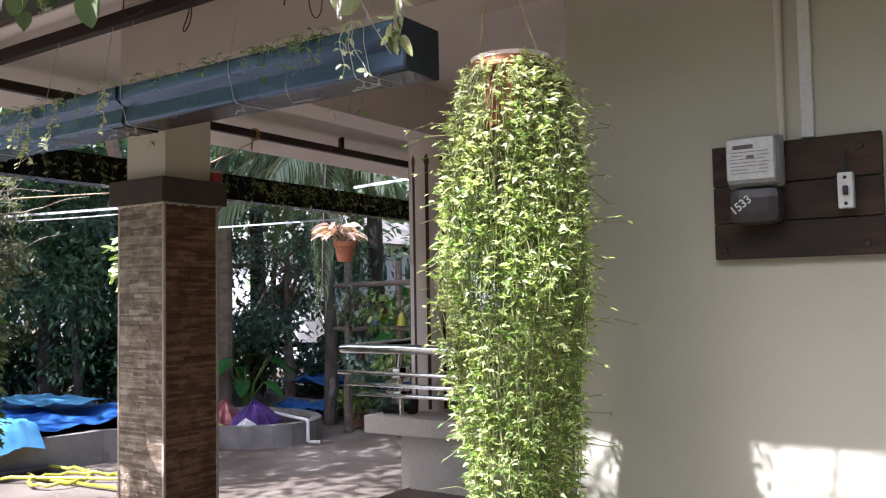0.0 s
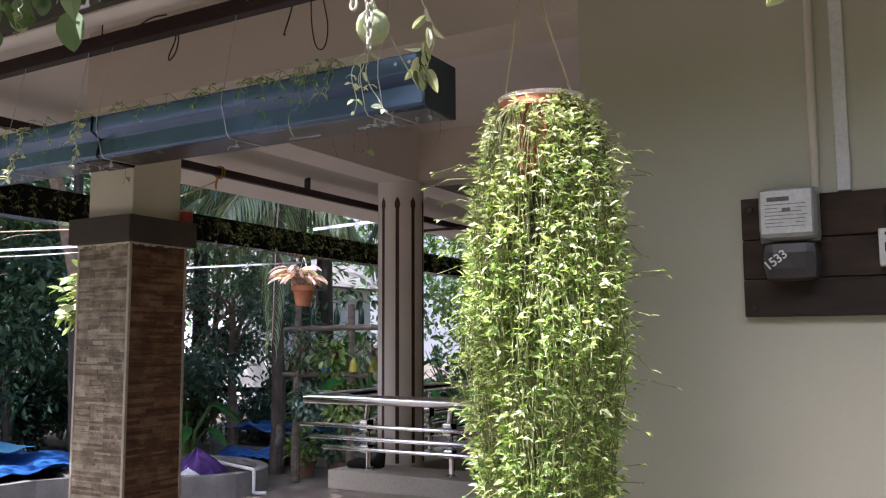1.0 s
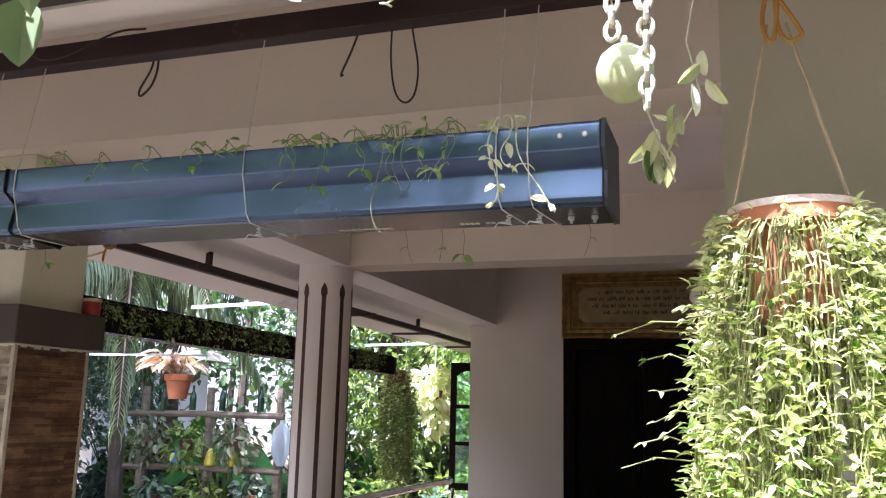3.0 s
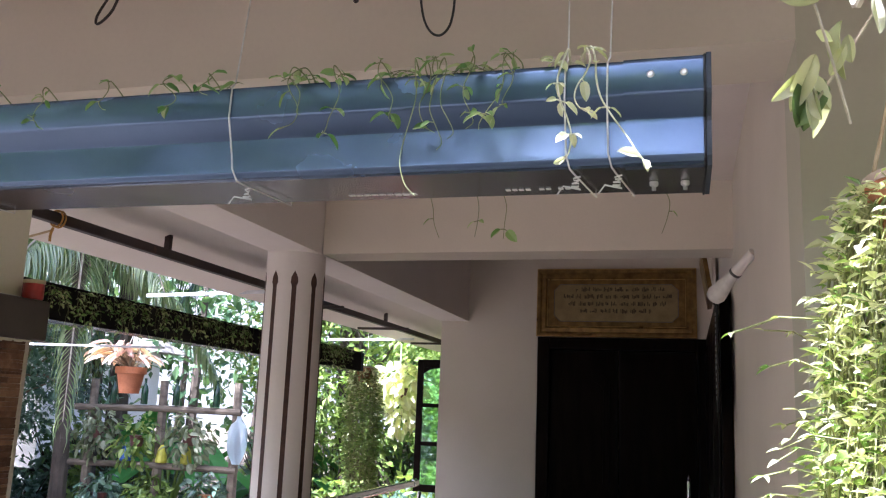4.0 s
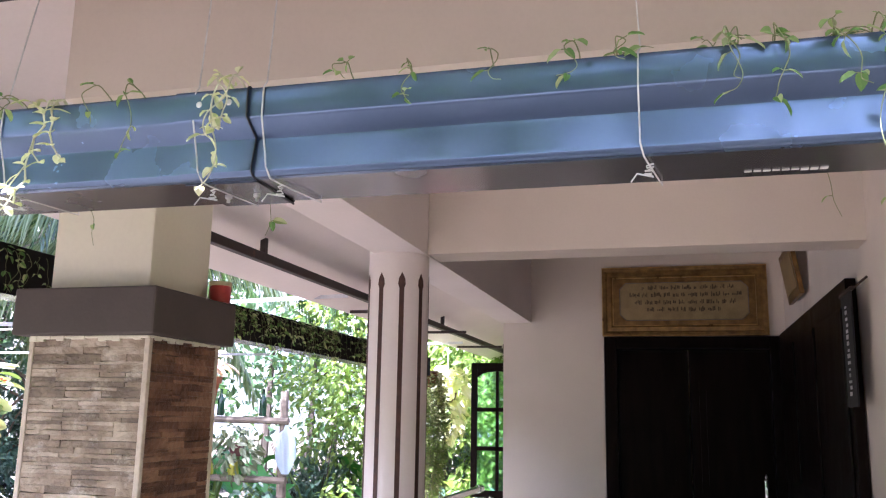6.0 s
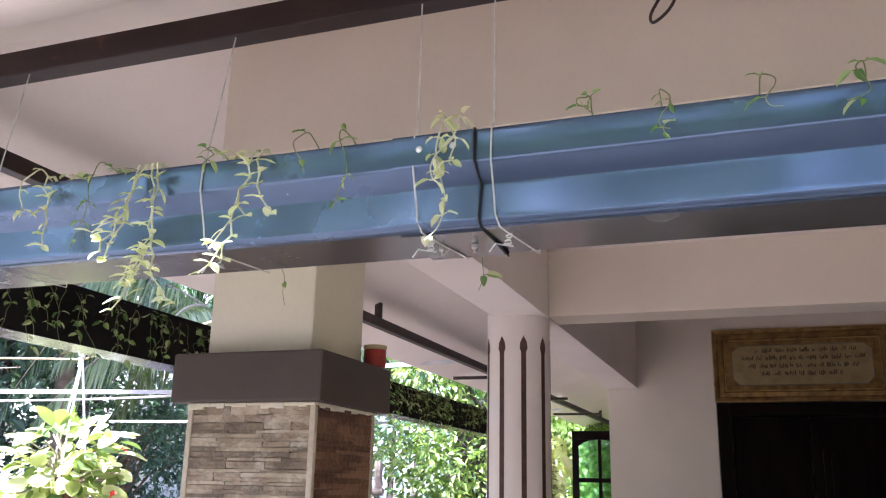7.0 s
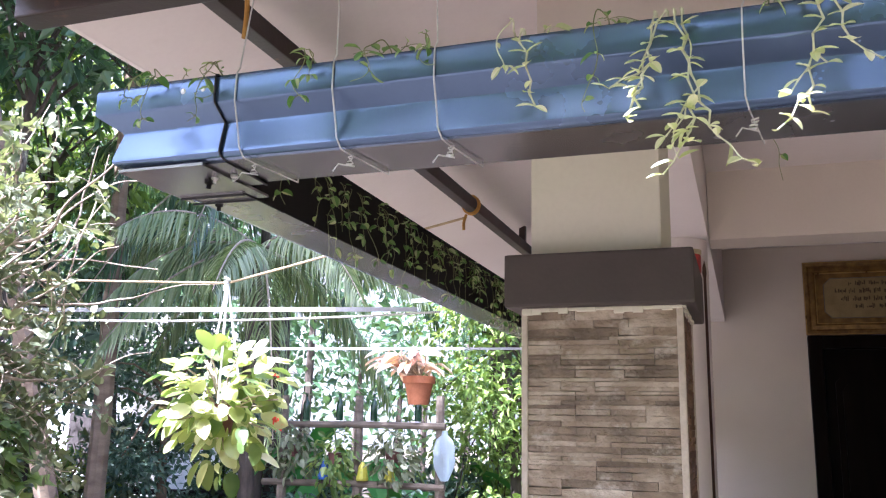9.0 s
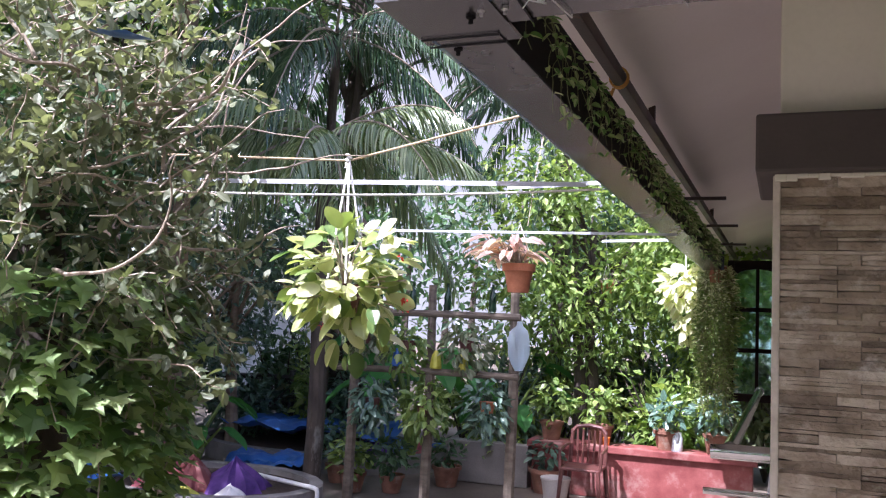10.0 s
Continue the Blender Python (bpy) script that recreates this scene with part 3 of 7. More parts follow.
for i in range(17):
    x = PX0 + 0.002 + (PX1 - PX0 - 0.02) * i / 16
    s.box(x - 0.002, x + 0.0195, PY0 - 0.006 - 0.003 * rng.random(), PY0 + 0.012, PTOP - 0.004 - 0.010 * rng.random() ** 2, PTOP + 0.002, 0.002)
    y = PY0 + 0.002 + (PY1 - PY0 - 0.02) * i / 16
    s.box(PX1 - 0.012, PX1 + 0.006 + 0.003 * rng.random(), y - 0.002, y + 0.0215, PTOP - 0.003 - 0.008 * rng.random() ** 2, PTOP + 0.002, 0.002)
part("plaster_edge", s, CREAM, pillar, "ragged white filler under the cap")

# round porch column with three dark grooves showing on each side
RC = (-3.362, 4.86)
column = thing("column", (*RC, 0.64), "round off-white porch column with dark pointed grooves", "column", kind="structure")
part("shaft", Shape().lathe([(0.152, 0), (0.152, 2.29)], (*RC, 0.64), 48), CEILING, column, smooth=True)
for i in range(9):
    a = radians(-106) + i * radians(40)
    r = 0.1535
    s1 = Shape()
    pts = [(-0.012, 1.10), (-0.012, 2.732), (-0.019, 2.752), (-0.016, 2.780), (0, 2.812), (0.016, 2.780), (0.019, 2.752), (0.012, 2.732), (0.012, 1.10)]
    ring = []
    for dx, z in pts:
        b_ = a + dx / r
        ring.append((RC[0] + r * math.cos(b_), RC[1] + r * math.sin(b_), z))
    inner = [(RC[0] + (x - RC[0]) * 0.985, RC[1] + (y - RC[1]) * 0.985, z) for x, y, z in ring]
    k = len(ring)
    s1.add(ring + inner, [tuple(range(k))] + [(j, j + k, (j + 1) % k + k, (j + 1) % k) for j in range(k)])
    part("groove", s1, surface("groove_paint", [(0.05, 0.022, 0.016), (0.10, 0.045, 0.03)], 0.6, 30, 90, 0.2) if i == 0 else bpy.data.materials["groove_paint"], column)

# porch parapet with its ledge
ped = Shape().box(-3.27, -1.75, 4.44, 4.66, 0, 0.975).box(-3.50, -3.28, 4.66, 7.99, 0, 0.975)
solid("parapet", ped, PLINTH, "low plastered porch parapet", "parapet", "structure")
led = Shape().box(-3.58, -1.72, 4.37, 4.72, 0.978, 1.09, 0.008).box(-3.575, -3.22, 4.724, 7.99, 0.978, 1.088, 0.008)
solid("parapet_ledge", led, PLINTH, "thick cement ledge on the porch parapet", "ledge", "structure")


# ---- eaves ironwork, gutters ----
def gutter_outline(t=0.0):
    """Cross-section of the front of the gutter: outwards and up, inwards by t."""
    return [(o + t if o < 0.04 else o, h + (t if h == 0 else 0)) for o, h in ((0.016, 0.1330), (0.007, 0.1335), (0.0025, 0.1320), (0.0005, 0.1285), (0.0, 0.124), (0.0, 0.0875), (0.0015, 0.0845), (0.0050, 0.0820), (0.0320, 0.0640), (0.0342, 0.0615), (0.0345, 0.0570), (0.0245, 0.0160), (0.0240, 0.0090), (0.0275, 0.0038), (0.034, 0.0008), (0.042, 0.0))]


def gutter(name, a, b, turn, label, joints=(), ends=(), z=2.467, grow=0.0):
    """A hung gutter from a to b (along x, or along y where turn is set), with sleeves at joints and end caps."""
    gt = thing(name, ((a + b) / 2, 1.95, z) if not turn else (-4.0, (a + b) / 2, z), label, "gutter")

    def run(sh, pts, c, d, lift=0.0):
        k = len(pts)
        v = []
        for s_ in (c, d):
            for o, h in pts:
                v.append((s_, 1.848 + o, z + h) if not turn else (-4.085 + o, s_, z + h + 0.021 - 0.0048 * (s_ - a)))
        sh.add(v, [(i, i + 1, k + i + 1, k + i) for i in range(k - 1)])

    def shell(c, d, out=0.0):
        front = [(o - out, h) for o, h in gutter_outline()]
        inner = [(o, h) for o, h in gutter_outline(0.003)]
        f_ = Shape()
        run(f_, front + inner[::-1] + front[:1], c, d)
        tr = Shape()
        w_ = 0.172 if not turn else 0.155
        base = [(0.042 - out * 0.3, -out), (w_, -out), (w_ + out, 0.0), (w_ + out, 0.135), (w_ - 0.003, 0.135), (w_ - 0.003, 0.004), (0.044, 0.004), (0.042 - out * 0.3, -out)]
        run(tr, base, c, d)
        return f_, tr

    f_, tr = shell(a, b)
    part("front_face", f_, GUTTER, gt, "blue-grey ribbed steel face", smooth=True)
    part("trough", tr, GUTTER_BACK, gt, "glossy grey underside")
    if turn:
        bf = Shape()
        run(bf, [(0.1562, 0.0), (0.1590, 0.0), (0.1590, 0.15), (0.1562, 0.15), (0.1562, 0.0)], a, b)
        part("back_face", bf, DARK_STEEL, gt, "black-coated back face")
    soil = Shape()
    n_ = 40
    for i in range(n_):
        c0, c1 = a + (b - a) * i / n_, a + (b - a) * (i + 1) / n_
        if turn:
            soil.box(-4.05, -3.935, c0, c1, z + 0.035, z + 0.10 + 0.02 * rng.random())
        else:
            soil.box(c0, c1, 1.885, 2.012, z + 0.01, z + 0.10 + 0.02 * rng.random())
    part("soil", soil, SOIL, gt, "dark potting soil")
    for c, d in joints:
        s1, s2 = shell(c, d, 0.004)
        sl = part("sleeve", s1, GUTTER, gt, "overlapping steel joint sleeve", smooth=True)
        part("sleeve_base", s2, GUTTER_BACK, sl)
        seal = Shape()
        seam = d
        pts = [(seam, 1.848 + o - 0.005, z + h) if not turn else (-4.085 + o - 0.006, seam, z + h) for o, h in gutter_outline()]
        pts += [(seam, 2.02, z - 0.006)] if not turn else [(-3.93, seam, z - 0.006)]
        part("seal", seal.tube(pts, 0.0017, 6), BLACK, sl, "black rubber seal line")
        for q in (0.34, 0.75):
            for yy, zz, down in ((1.846, z + 0.110, False), (1.95, z - 0.006, True)):
                rv = Shape()
                x = c + (d - c) * q
                if not turn:
                    if down:
                        rv.lathe([(0.006, 0.001), (0.006, -0.004), (0.003, -0.006), (0.003, -0.011)], (x, yy, zz), 10)
                    else:
                        rv.tube([(x, yy - 0.0035, zz), (x, yy - 0.001, zz), (x, yy + 0.004, zz)], [0.003, 0.0065, 0.0075], 12)
                if not turn:
                    part("rivet", rv, ZINC, sl, smooth=True)
    for e, sgn in ends:
        cap = Shape()
        ring = [(0.006, 0.138), (-0.003, 0.134), (-0.004, 0.126), (-0.004, 0.086), (-0.001, 0.081), (0.0225, 0.058), (0.0250, 0.053), (0.0195, 0.015), (0.0205, 0.006), (0.030, -0.005), (0.18, -0.005), (0.18, 0.138)]
        if turn:
            cap.extrude([(-4.085 + o, z + h) for o, h in ring], "y", e, e + 0.006 * sgn)
        else:
            cap.extrude([(1.846 + o, z + h) for o, h in ring], "x", e, e + 0.006 * sgn)
        part("end_cap", cap, GUTTER_CAP, gt, "pressed steel end cap, shade put into its dark colour")
    return gt


front_gutter = gutter("front_gutter", -3.93, -1.372, False, "blue-grey steel box gutter hung on wires, planted with trailing vines",
                      joints=((-2.735, -2.612), (-3.955, -3.862), (-1.475, -1.374)), ends=((-1.372, 1),))
garden_gutter = gutter("garden_gutter", 2.05, 7.35, True, "dark steel box gutter along the garden eaves, planted with creepers",
                       ends=((7.35, 1),), z=2.437)
# corner piece that joins the two gutters
elbow = thing("gutter_corner", (-4.0, 1.95, 2.465), "blue-grey steel corner piece joining two gutters", "gutter")
s = Shape()
o_ = gutter_outline()
v = [(-4.10 + o, 1.846 + o, 2.467 + h) for o, h in o_] + [(-3.90, 1.846 + o, 2.467 + h) for o, h in o_] + [(-4.10 + o, 2.08, 2.467 + h) for o, h in o_]
k = len(o_)
s.add(v, [(i, i + 1, k + i + 1, k + i) for i in range(k - 1)] + [(i, 2 * k + i, 2 * k + i + 1, i + 1) for i in range(k - 1)])
part("corner_face", s, GUTTER, elbow, "blue-grey mitred corner face", smooth=True)
part("corner_base", Shape().box(-4.068, -3.90, 1.878, 2.09, 2.459, 2.464), GUTTER_BACK, elbow, "stained glossy underside")
part("joint_strip", Shape().box(-4.062, -3.928, 2.043, 2.049, 2.457, 2.60), GUTTER_BACK, elbow, "grey lap plate between the gutters")
part("seal", Shape().box(-4.064, -3.926, 2.049, 2.0525, 2.4545, 2.4575), BLACK, elbow, "thin black seal line")
part("seal", Shape().box(-4.064, -3.926, 2.088, 2.091, 2.4545, 2.4575), BLACK, elbow, "thin black seal line")
for x, y in ((-3.945, 1.965), (-4.02, 2.11)):
    part("bolt", Shape().lathe([(0.008, 0.001), (0.008, -0.004), (0.004, -0.006), (0.004, -0.013)], (x, y, 2.459), 10), DARK_STEEL, elbow, smooth=True)
# maker's lettering and number on the underside, as plain bars
s = Shape()
for i in range(9):
    s.box(-1.905 + i * 0.0125, -1.895 + i * 0.0125, 1.985, 1.985 + (0.010 if i > 5 else 0.006), 2.4655, 2.4665)
for c in (-1.655, -1.645, -1.635, -1.625, -1.605, -1.595, -1.577, -1.567):
    s.box(c, c + 0.007, 1.980, 1.989, 2.4655, 2.4665)
part("print", s, WHITE, front_gutter, "small worn white printed marks", kind="stuff")

# steel tubes under the eaves
tube_front = thing("eaves_tube", (-1.3, 1.92, 2.85), "dark brown square steel tube under the front eaves", "steel tube", "tubes under the eaves")
part("tube", Shape().box(-3.82, 1.6, 1.90, 1.94, 2.848, 2.898, 0.003), TUBE, tube_front)
for x in (-1.20, 0.2):
    part("hanger", Shape().box(x - 0.016, x + 0.016, 1.905, 1.935, 2.899, 2.88 + 0.426 * (1.92 - EY) + 0.01), TUBE, tube_front, "short steel hanger")
part("bolt", Shape().tube([(-1.062, 1.905, 2.90), (-1.062, 1.905, 2.82)], 0.008, 8), TUBE, tube_front, "rusty bolt end")
tube_end = thing("eaves_tube", (-4.1, 1.96, 2.83), "thicker dark brown steel tube at the eaves corner", "steel tube", "tubes under the eaves")
part("tube", Shape().box(-4.42, -3.818, 1.945, 2.005, 2.828, 2.905, 0.004), TUBE, tube_end)
part("hanger", Shape().box(-3.90, -3.87, 1.93, 1.944, 2.84, 2.90, 0.002), TUBE, tube_end, "bolted plate")
tube_side = thing("eaves_tube", (-4.07, 7, 2.89), "rust-spotted brown steel tube under the garden eaves", "steel tube", "tubes under the eaves")
part("tube", Shape().box(-4.09, -4.05, 2.007, 12.5, 2.886, 2.934, 0.003), TUBE, tube_side)
for y in (4.75, 8.3, 11.2):
    part("hanger", Shape().box(-4.085, -4.055, y - 0.015, y + 0.015, 2.935, 3.03), TUBE, tube_side, "short steel hanger")
for y in (6.75, 8.35, 10.0):
    part("cross_bar", Shape().box(-4.36, -3.86, y - 0.012, y + 0.012, 2.862, 2.884), TUBE, tube_side, "thin cross bar")

# hanging wires of the gutters
def gutter_wire(x, top_x, drop=0.0, doubled=False):
    wr = thing("gutter_wire", (x, 1.9, 2.45), "thin grey wire that carries the gutter", "wire", "gutter wires")
    pts = [(top_x, 1.92, 2.90), (x + 0.004, 1.849, 2.606), (x + 0.001, 1.8455, 2.598), (x, 1.8455, 2.552), (x, 1.8625, 2.500), (x, 1.8670, 2.480), (x + 0.004, 1.876, 2.464), (x + 0.008, 1.90, 2.462), (x + 0.025, 2.02, 2.461), (x + 0.02, 2.026, 2.54), (x + 0.02, 2.024, 2.606), (x + 0.02, 2.012, 2.608)]
    part("loop", Shape().tube(pts, 0.0013, 6), WIRE, wr)
    tw = [Vector((x + 0.01, 1.90, 2.460)) + Vector((0.006 * math.sin(i * 1.9), 0.005 * math.cos(i * 2.3), -0.0016 * i)) for i in range(12)]
    tw += [Vector((x - 0.006, 1.89, 2.444)), Vector((x - 0.014, 1.888, 2.432))]
    part("twist", Shape().tube(tw, 0.0012, 5), WIRE, wr, "twisted wire end")


for x, tx in ((-1.496, -1.49), (-1.551, -1.555), (-2.043, -2.055), (-2.588, -2.605), (-2.702, -2.725), (-3.055, -3.062), (-3.486, -3.515), (-3.652, -3.685), (-3.825, -3.832)):
    gutter_wire(x, tx)

# wire loops and rope ends tied on the front tube
def bow(points, k=5):
    """A smooth curve through points."""
    p = [Vector(q) for q in points]
    p = [p[0] * 2 - p[1]] + p + [p[-1] * 2 - p[-2]]
    out = []
    for i in range(1, len(p) - 2):
        for j in range(k):
            t = j / k
            out.append(0.5 * (2 * p[i] + (p[i + 1] - p[i - 1]) * t + (2 * p[i - 1] - 5 * p[i] + 4 * p[i + 1] - p[i + 2]) * t * t + (3 * p[i] - p[i - 1] - 3 * p[i + 1] + p[i + 2]) * t ** 3))
    return out + [p[-2]]


def loop_on_tube(name, label, points, r, mat, cat="wire loop"):
    solid(name, Shape().tube(bow(points), r * 0.75, 6), mat, label, cat, smooth=True)


loop_on_tube("wire_loop", "dark wire loop hanging from the eaves tube", [(-1.782, 1.925, 2.89), (-1.788, 1.935, 2.80), (-1.783, 1.94, 2.74), (-1.770, 1.94, 2.708), (-1.752, 1.94, 2.700), (-1.737, 1.94, 2.72), (-1.733, 1.94, 2.77), (-1.742, 1.935, 2.83), (-1.75, 1.925, 2.89)], 0.0026, BLACK)
loop_on_tube("wire_hook", "bent dark wire hook hanging from the eaves tube", [(-2.335, 1.92, 2.905), (-2.33, 1.94, 2.85), (-2.345, 1.945, 2.80), (-2.372, 1.945, 2.775), (-2.376, 1.945, 2.79), (-2.352, 1.945, 2.832), (-2.346, 1.945, 2.86)], 0.0032, TUBE)
loop_on_tube("wire_hook", "short dark wire end hanging from the eaves tube", [(-1.84, 1.93, 2.90), (-1.87, 1.94, 2.83), (-1.897, 1.945, 2.775), (-1.892, 1.945, 2.772)], 0.003, TUBE)
loop_on_tube("bent_wire", "rusty wire bent over the eaves tube", [(-2.62, 1.88, 2.93), (-2.60, 1.87, 2.86), (-2.52, 1.87, 2.85), (-2.40, 1.88, 2.895), (-2.33, 1.89, 2.90)], 0.0032, TUBE)

# yellow rope tied on the tube, with the string of the hanging plant
knot = thing("rope_knot", (-1.09, 1.92, 2.75), "yellow nylon rope knotted round the eaves tube", "rope")
for i in range(3):
    c = -1.112 + 0.018 * i
    part("wrap", Shape().tube([(c + 0.004 * math.sin(a), 1.92 + 0.032 * math.sin(a), 2.873 + 0.037 * math.cos(a)) for a in np.linspace(0, 2 * math.pi, 17)], 0.0042, 7), ROPE_Y, knot, smooth=True)
part("bow", Shape().tube(bow([(-1.10, 1.895, 2.84), (-1.09, 1.89, 2.80), (-1.062, 1.89, 2.745), (-1.058, 1.89, 2.728), (-1.078, 1.89, 2.722), (-1.092, 1.89, 2.75), (-1.094, 1.89, 2.81)]), 0.0038, 7), ROPE_Y, knot, smooth=True)
part("bow", Shape().tube(bow([(-1.098, 1.90, 2.84), (-1.115, 1.89, 2.77), (-1.11, 1.888, 2.728), (-1.098, 1.888, 2.732), (-1.09, 1.89, 2.80)]), 0.0038, 7), ROPE_Y, knot, smooth=True)
part("tail", Shape().tube(bow([(-1.10, 1.89, 2.815), (-1.12, 1.885, 2.835), (-1.145, 1.88, 2.848), (-1.168, 1.88, 2.85)]), 0.0038, 7), ROPE_Y, knot, smooth=True)
part("collar", Shape().tube(bow([(-1.113 + 0.0, 1.888, 2.812), (-1.082, 1.884, 2.812), (-1.08, 1.893, 2.805), (-1.113, 1.896, 2.802)]), 0.0045, 7), ROPE_Y, knot, smooth=True)
knot2 = thing("rope_knot", (-3.93, 1.96, 2.85), "yellow nylon rope looped over the eaves tube corner", "rope")
part("loop", Shape().tube(bow([(-4.0, 1.94, 2.92), (-3.96, 1.935, 2.86), (-3.93, 1.935, 2.835), (-3.915, 1.935, 2.85), (-3.935, 1.935, 2.90), (-3.95, 1.95, 2.915)]), 0.0045, 7), ROPE_Y, knot2, smooth=True)
part("tail", Shape().tube(bow([(-3.97, 1.935, 2.915), (-3.91, 1.93, 2.905), (-3.875, 1.925, 2.84), (-3.866, 1.925, 2.76), (-3.868, 1.925, 2.70)]), 0.0045, 7), ROPE_Y, knot2, smooth=True)
knot3 = thing("rope_knot", (-4.07, 3.9, 2.88), "yellow rope wound on the garden eaves tube", "rope")
for i in range(2):
    part("wrap", Shape().tube([(-4.07 + 0.033 * math.sin(a), 3.89 + 0.02 * i, 2.91 + 0.037 * math.cos(a)) for a in np.linspace(0, 2 * math.pi, 17)], 0.0042, 7), ROPE_Y, knot3, smooth=True)
part("tail", Shape().tube(bow([(-4.09, 3.9, 2.872), (-4.10, 3.9, 2.84), (-4.10, 3.9, 2.81)]), 0.006, 7), ROPE_Y, knot3, smooth=True)


# ---- plants hung near the camera ----
def sprig(stems, leafs, start, path, n_leaf, size, r=0.0010, spread=0.8):
    """A trailing shoot: a wavy stem from start along path, small rosettes of leaves at its nodes."""
    pts = [Vector(start)]
    for d in path:
        pts.append(pts[-1] + Vector(d))
    fine = bow(pts, 4)
    stems.tube(fine, [r * (1 - 0.5 * i / len(fine)) for i in range(len(fine))], 5)
    total = len(fine) - 1
    P, D, N, L = [], [], [], []
    nodes = max(1, int(round(n_leaf * 0.55)))
    for i in range(nodes):
        t = min((i + 0.35 + 0.5 * rng.random()) / nodes, 0.999) * total
        j = min(int(t), total - 1)
        p = fine[j].lerp(fine[j + 1], t - j)
        a0 = rng.random() * 2 * math.pi
        along = (fine[j + 1] - fine[j]).normalized()
        for q in range(int(rng.integers(1, 4))):
            a = a0 + q * 2.2 + rng.normal() * 0.3
            side = Vector((math.cos(a), math.sin(a) - 0.15, rng.normal() * 0.35 - 0.1))
            stalk = p + side * size * 0.25
            stems.tube([p, stalk], r * 0.7, 4)
            P.append(stalk)
            D.append(side * spread + along * 0.35)
            N.append(Vector((0, -0.5, 1)) + Vector(rng.normal(size=3)) * 0.45)
            L.append(size * (0.45 + 0.75 * rng.random()))
    L = np.array(L)
    leafs.leaves([tuple(p) for p in P], [tuple(d) for d in D], [tuple(n) for n in N], L, L * (0.42 + 0.25 * rng.random(len(L))), fold=0.22, droop=0.3, round_=True)


def droop_path(length, side=0.0, steps=8, out=0.02):
    """Down over the rim, swaying, with a tip that curls outwards."""
    path, ph = [], rng.random() * 6.28
    for i in range(steps):
        t = i / steps
        hook = max(0.0, t - 0.7) * 0.06 * math.sin(ph * 3)
        path.append((side * length / steps + 0.008 * math.sin(ph + i * 1.1) + hook, -out * max(0, 1 - 3 * t) + rng.normal() * 0.003 - max(0.0, t - 0.75) * 0.03, -length / steps * (1.0 if t < 0.8 else 0.6) if i else 0.006))
    return path


def pale_shoot(st, lf, start, length, side, depth=0):
    """A knobbly shoot, drawn pale for sunlight: short zigzag joints with stub leaves at the nodes and side shoots."""
    p, sgn = Vector(start), 1
    for i in range(max(2, int(length / 0.021))):
        sgn = -sgn
        d = Vector((side + sgn * 0.28 + rng.normal() * 0.15, -0.12 + rng.normal() * 0.15, -1 + 0.25 * rng.normal())).normalized()
        q = p + d * (0.018 + 0.008 * rng.random())
        r = 0.0015 - 0.0003 * depth
        st.tube([p, p.lerp(q, 0.5), q], [r * 1.25, r * 0.85, r * 1.25], 6)
        for _ in range(int(rng.integers(1, 3))):
            w_ = Vector((rng.normal(), -0.6 + 0.5 * rng.normal(), 0.3 * rng.normal()))
            lf.outline_leaves([q], [w_], [(rng.normal() * 0.4, -0.6, 1)], 0.015 + 0.014 * rng.random(), 0.009 + 0.006 * rng.random(), OVAL, fold=0.3, droop=0.3)
        if depth < 2 and i > 1 and rng.random() < 0.22:
            pale_shoot(st, lf, q, length * (0.25 + 0.25 * rng.random()), side + rng.choice((-1, 1)) * (0.5 + 0.4 * rng.random()), depth + 1)
        p = q


def vine_clump(name, x, z, y, label, shoots, size=0.021, up=2, pale=False):
    vp = thing(name, (x, y, z), label, "creeper", "creepers on the gutter")
    st, lf = Shape(), Shape()
    for dx, length, side, n_leaf in shoots:
        if pale and length > 0.12 and x < -2.9:
            st.tube([(x + dx, y + 0.03, z - 0.01), (x + dx, y + 0.012, z + 0.006), (x + dx, y - 0.002, z)], 0.0026, 6)
            pale_shoot(st, lf, (x + dx, y - 0.002, z), length * 0.8, side)
            continue
        sprig(st, lf, (x + dx, y + 0.03, z), [(0, -0.016, 0.008)] + droop_path(length, side), n_leaf, size, 0.0017 if pale else 0.0011)
    for _ in range(int(rng.integers(0, up + 1))):
        a = rng.random() * 6.28
        x1 = x + rng.normal() * 0.035
        sprig(st, lf, (x1, y + 0.05, z - 0.012), [(0.010 * math.cos(a), -0.008, 0.012), (0.020 * math.cos(a), -0.012, 0.007), (0.022 * math.cos(a), -0.014, 0.002), (0.020 * math.cos(a), -0.01, -0.008)], 6, size * 1.15)
    part("stem", st, PALE_STEM if pale else STEM, vp, "pale trailing stems", kind="stuff")
    part("leaves", lf, LEAF_PALE if pale else LEAF_GUTTER, vp, "small pointed leaves", True, "stuff")


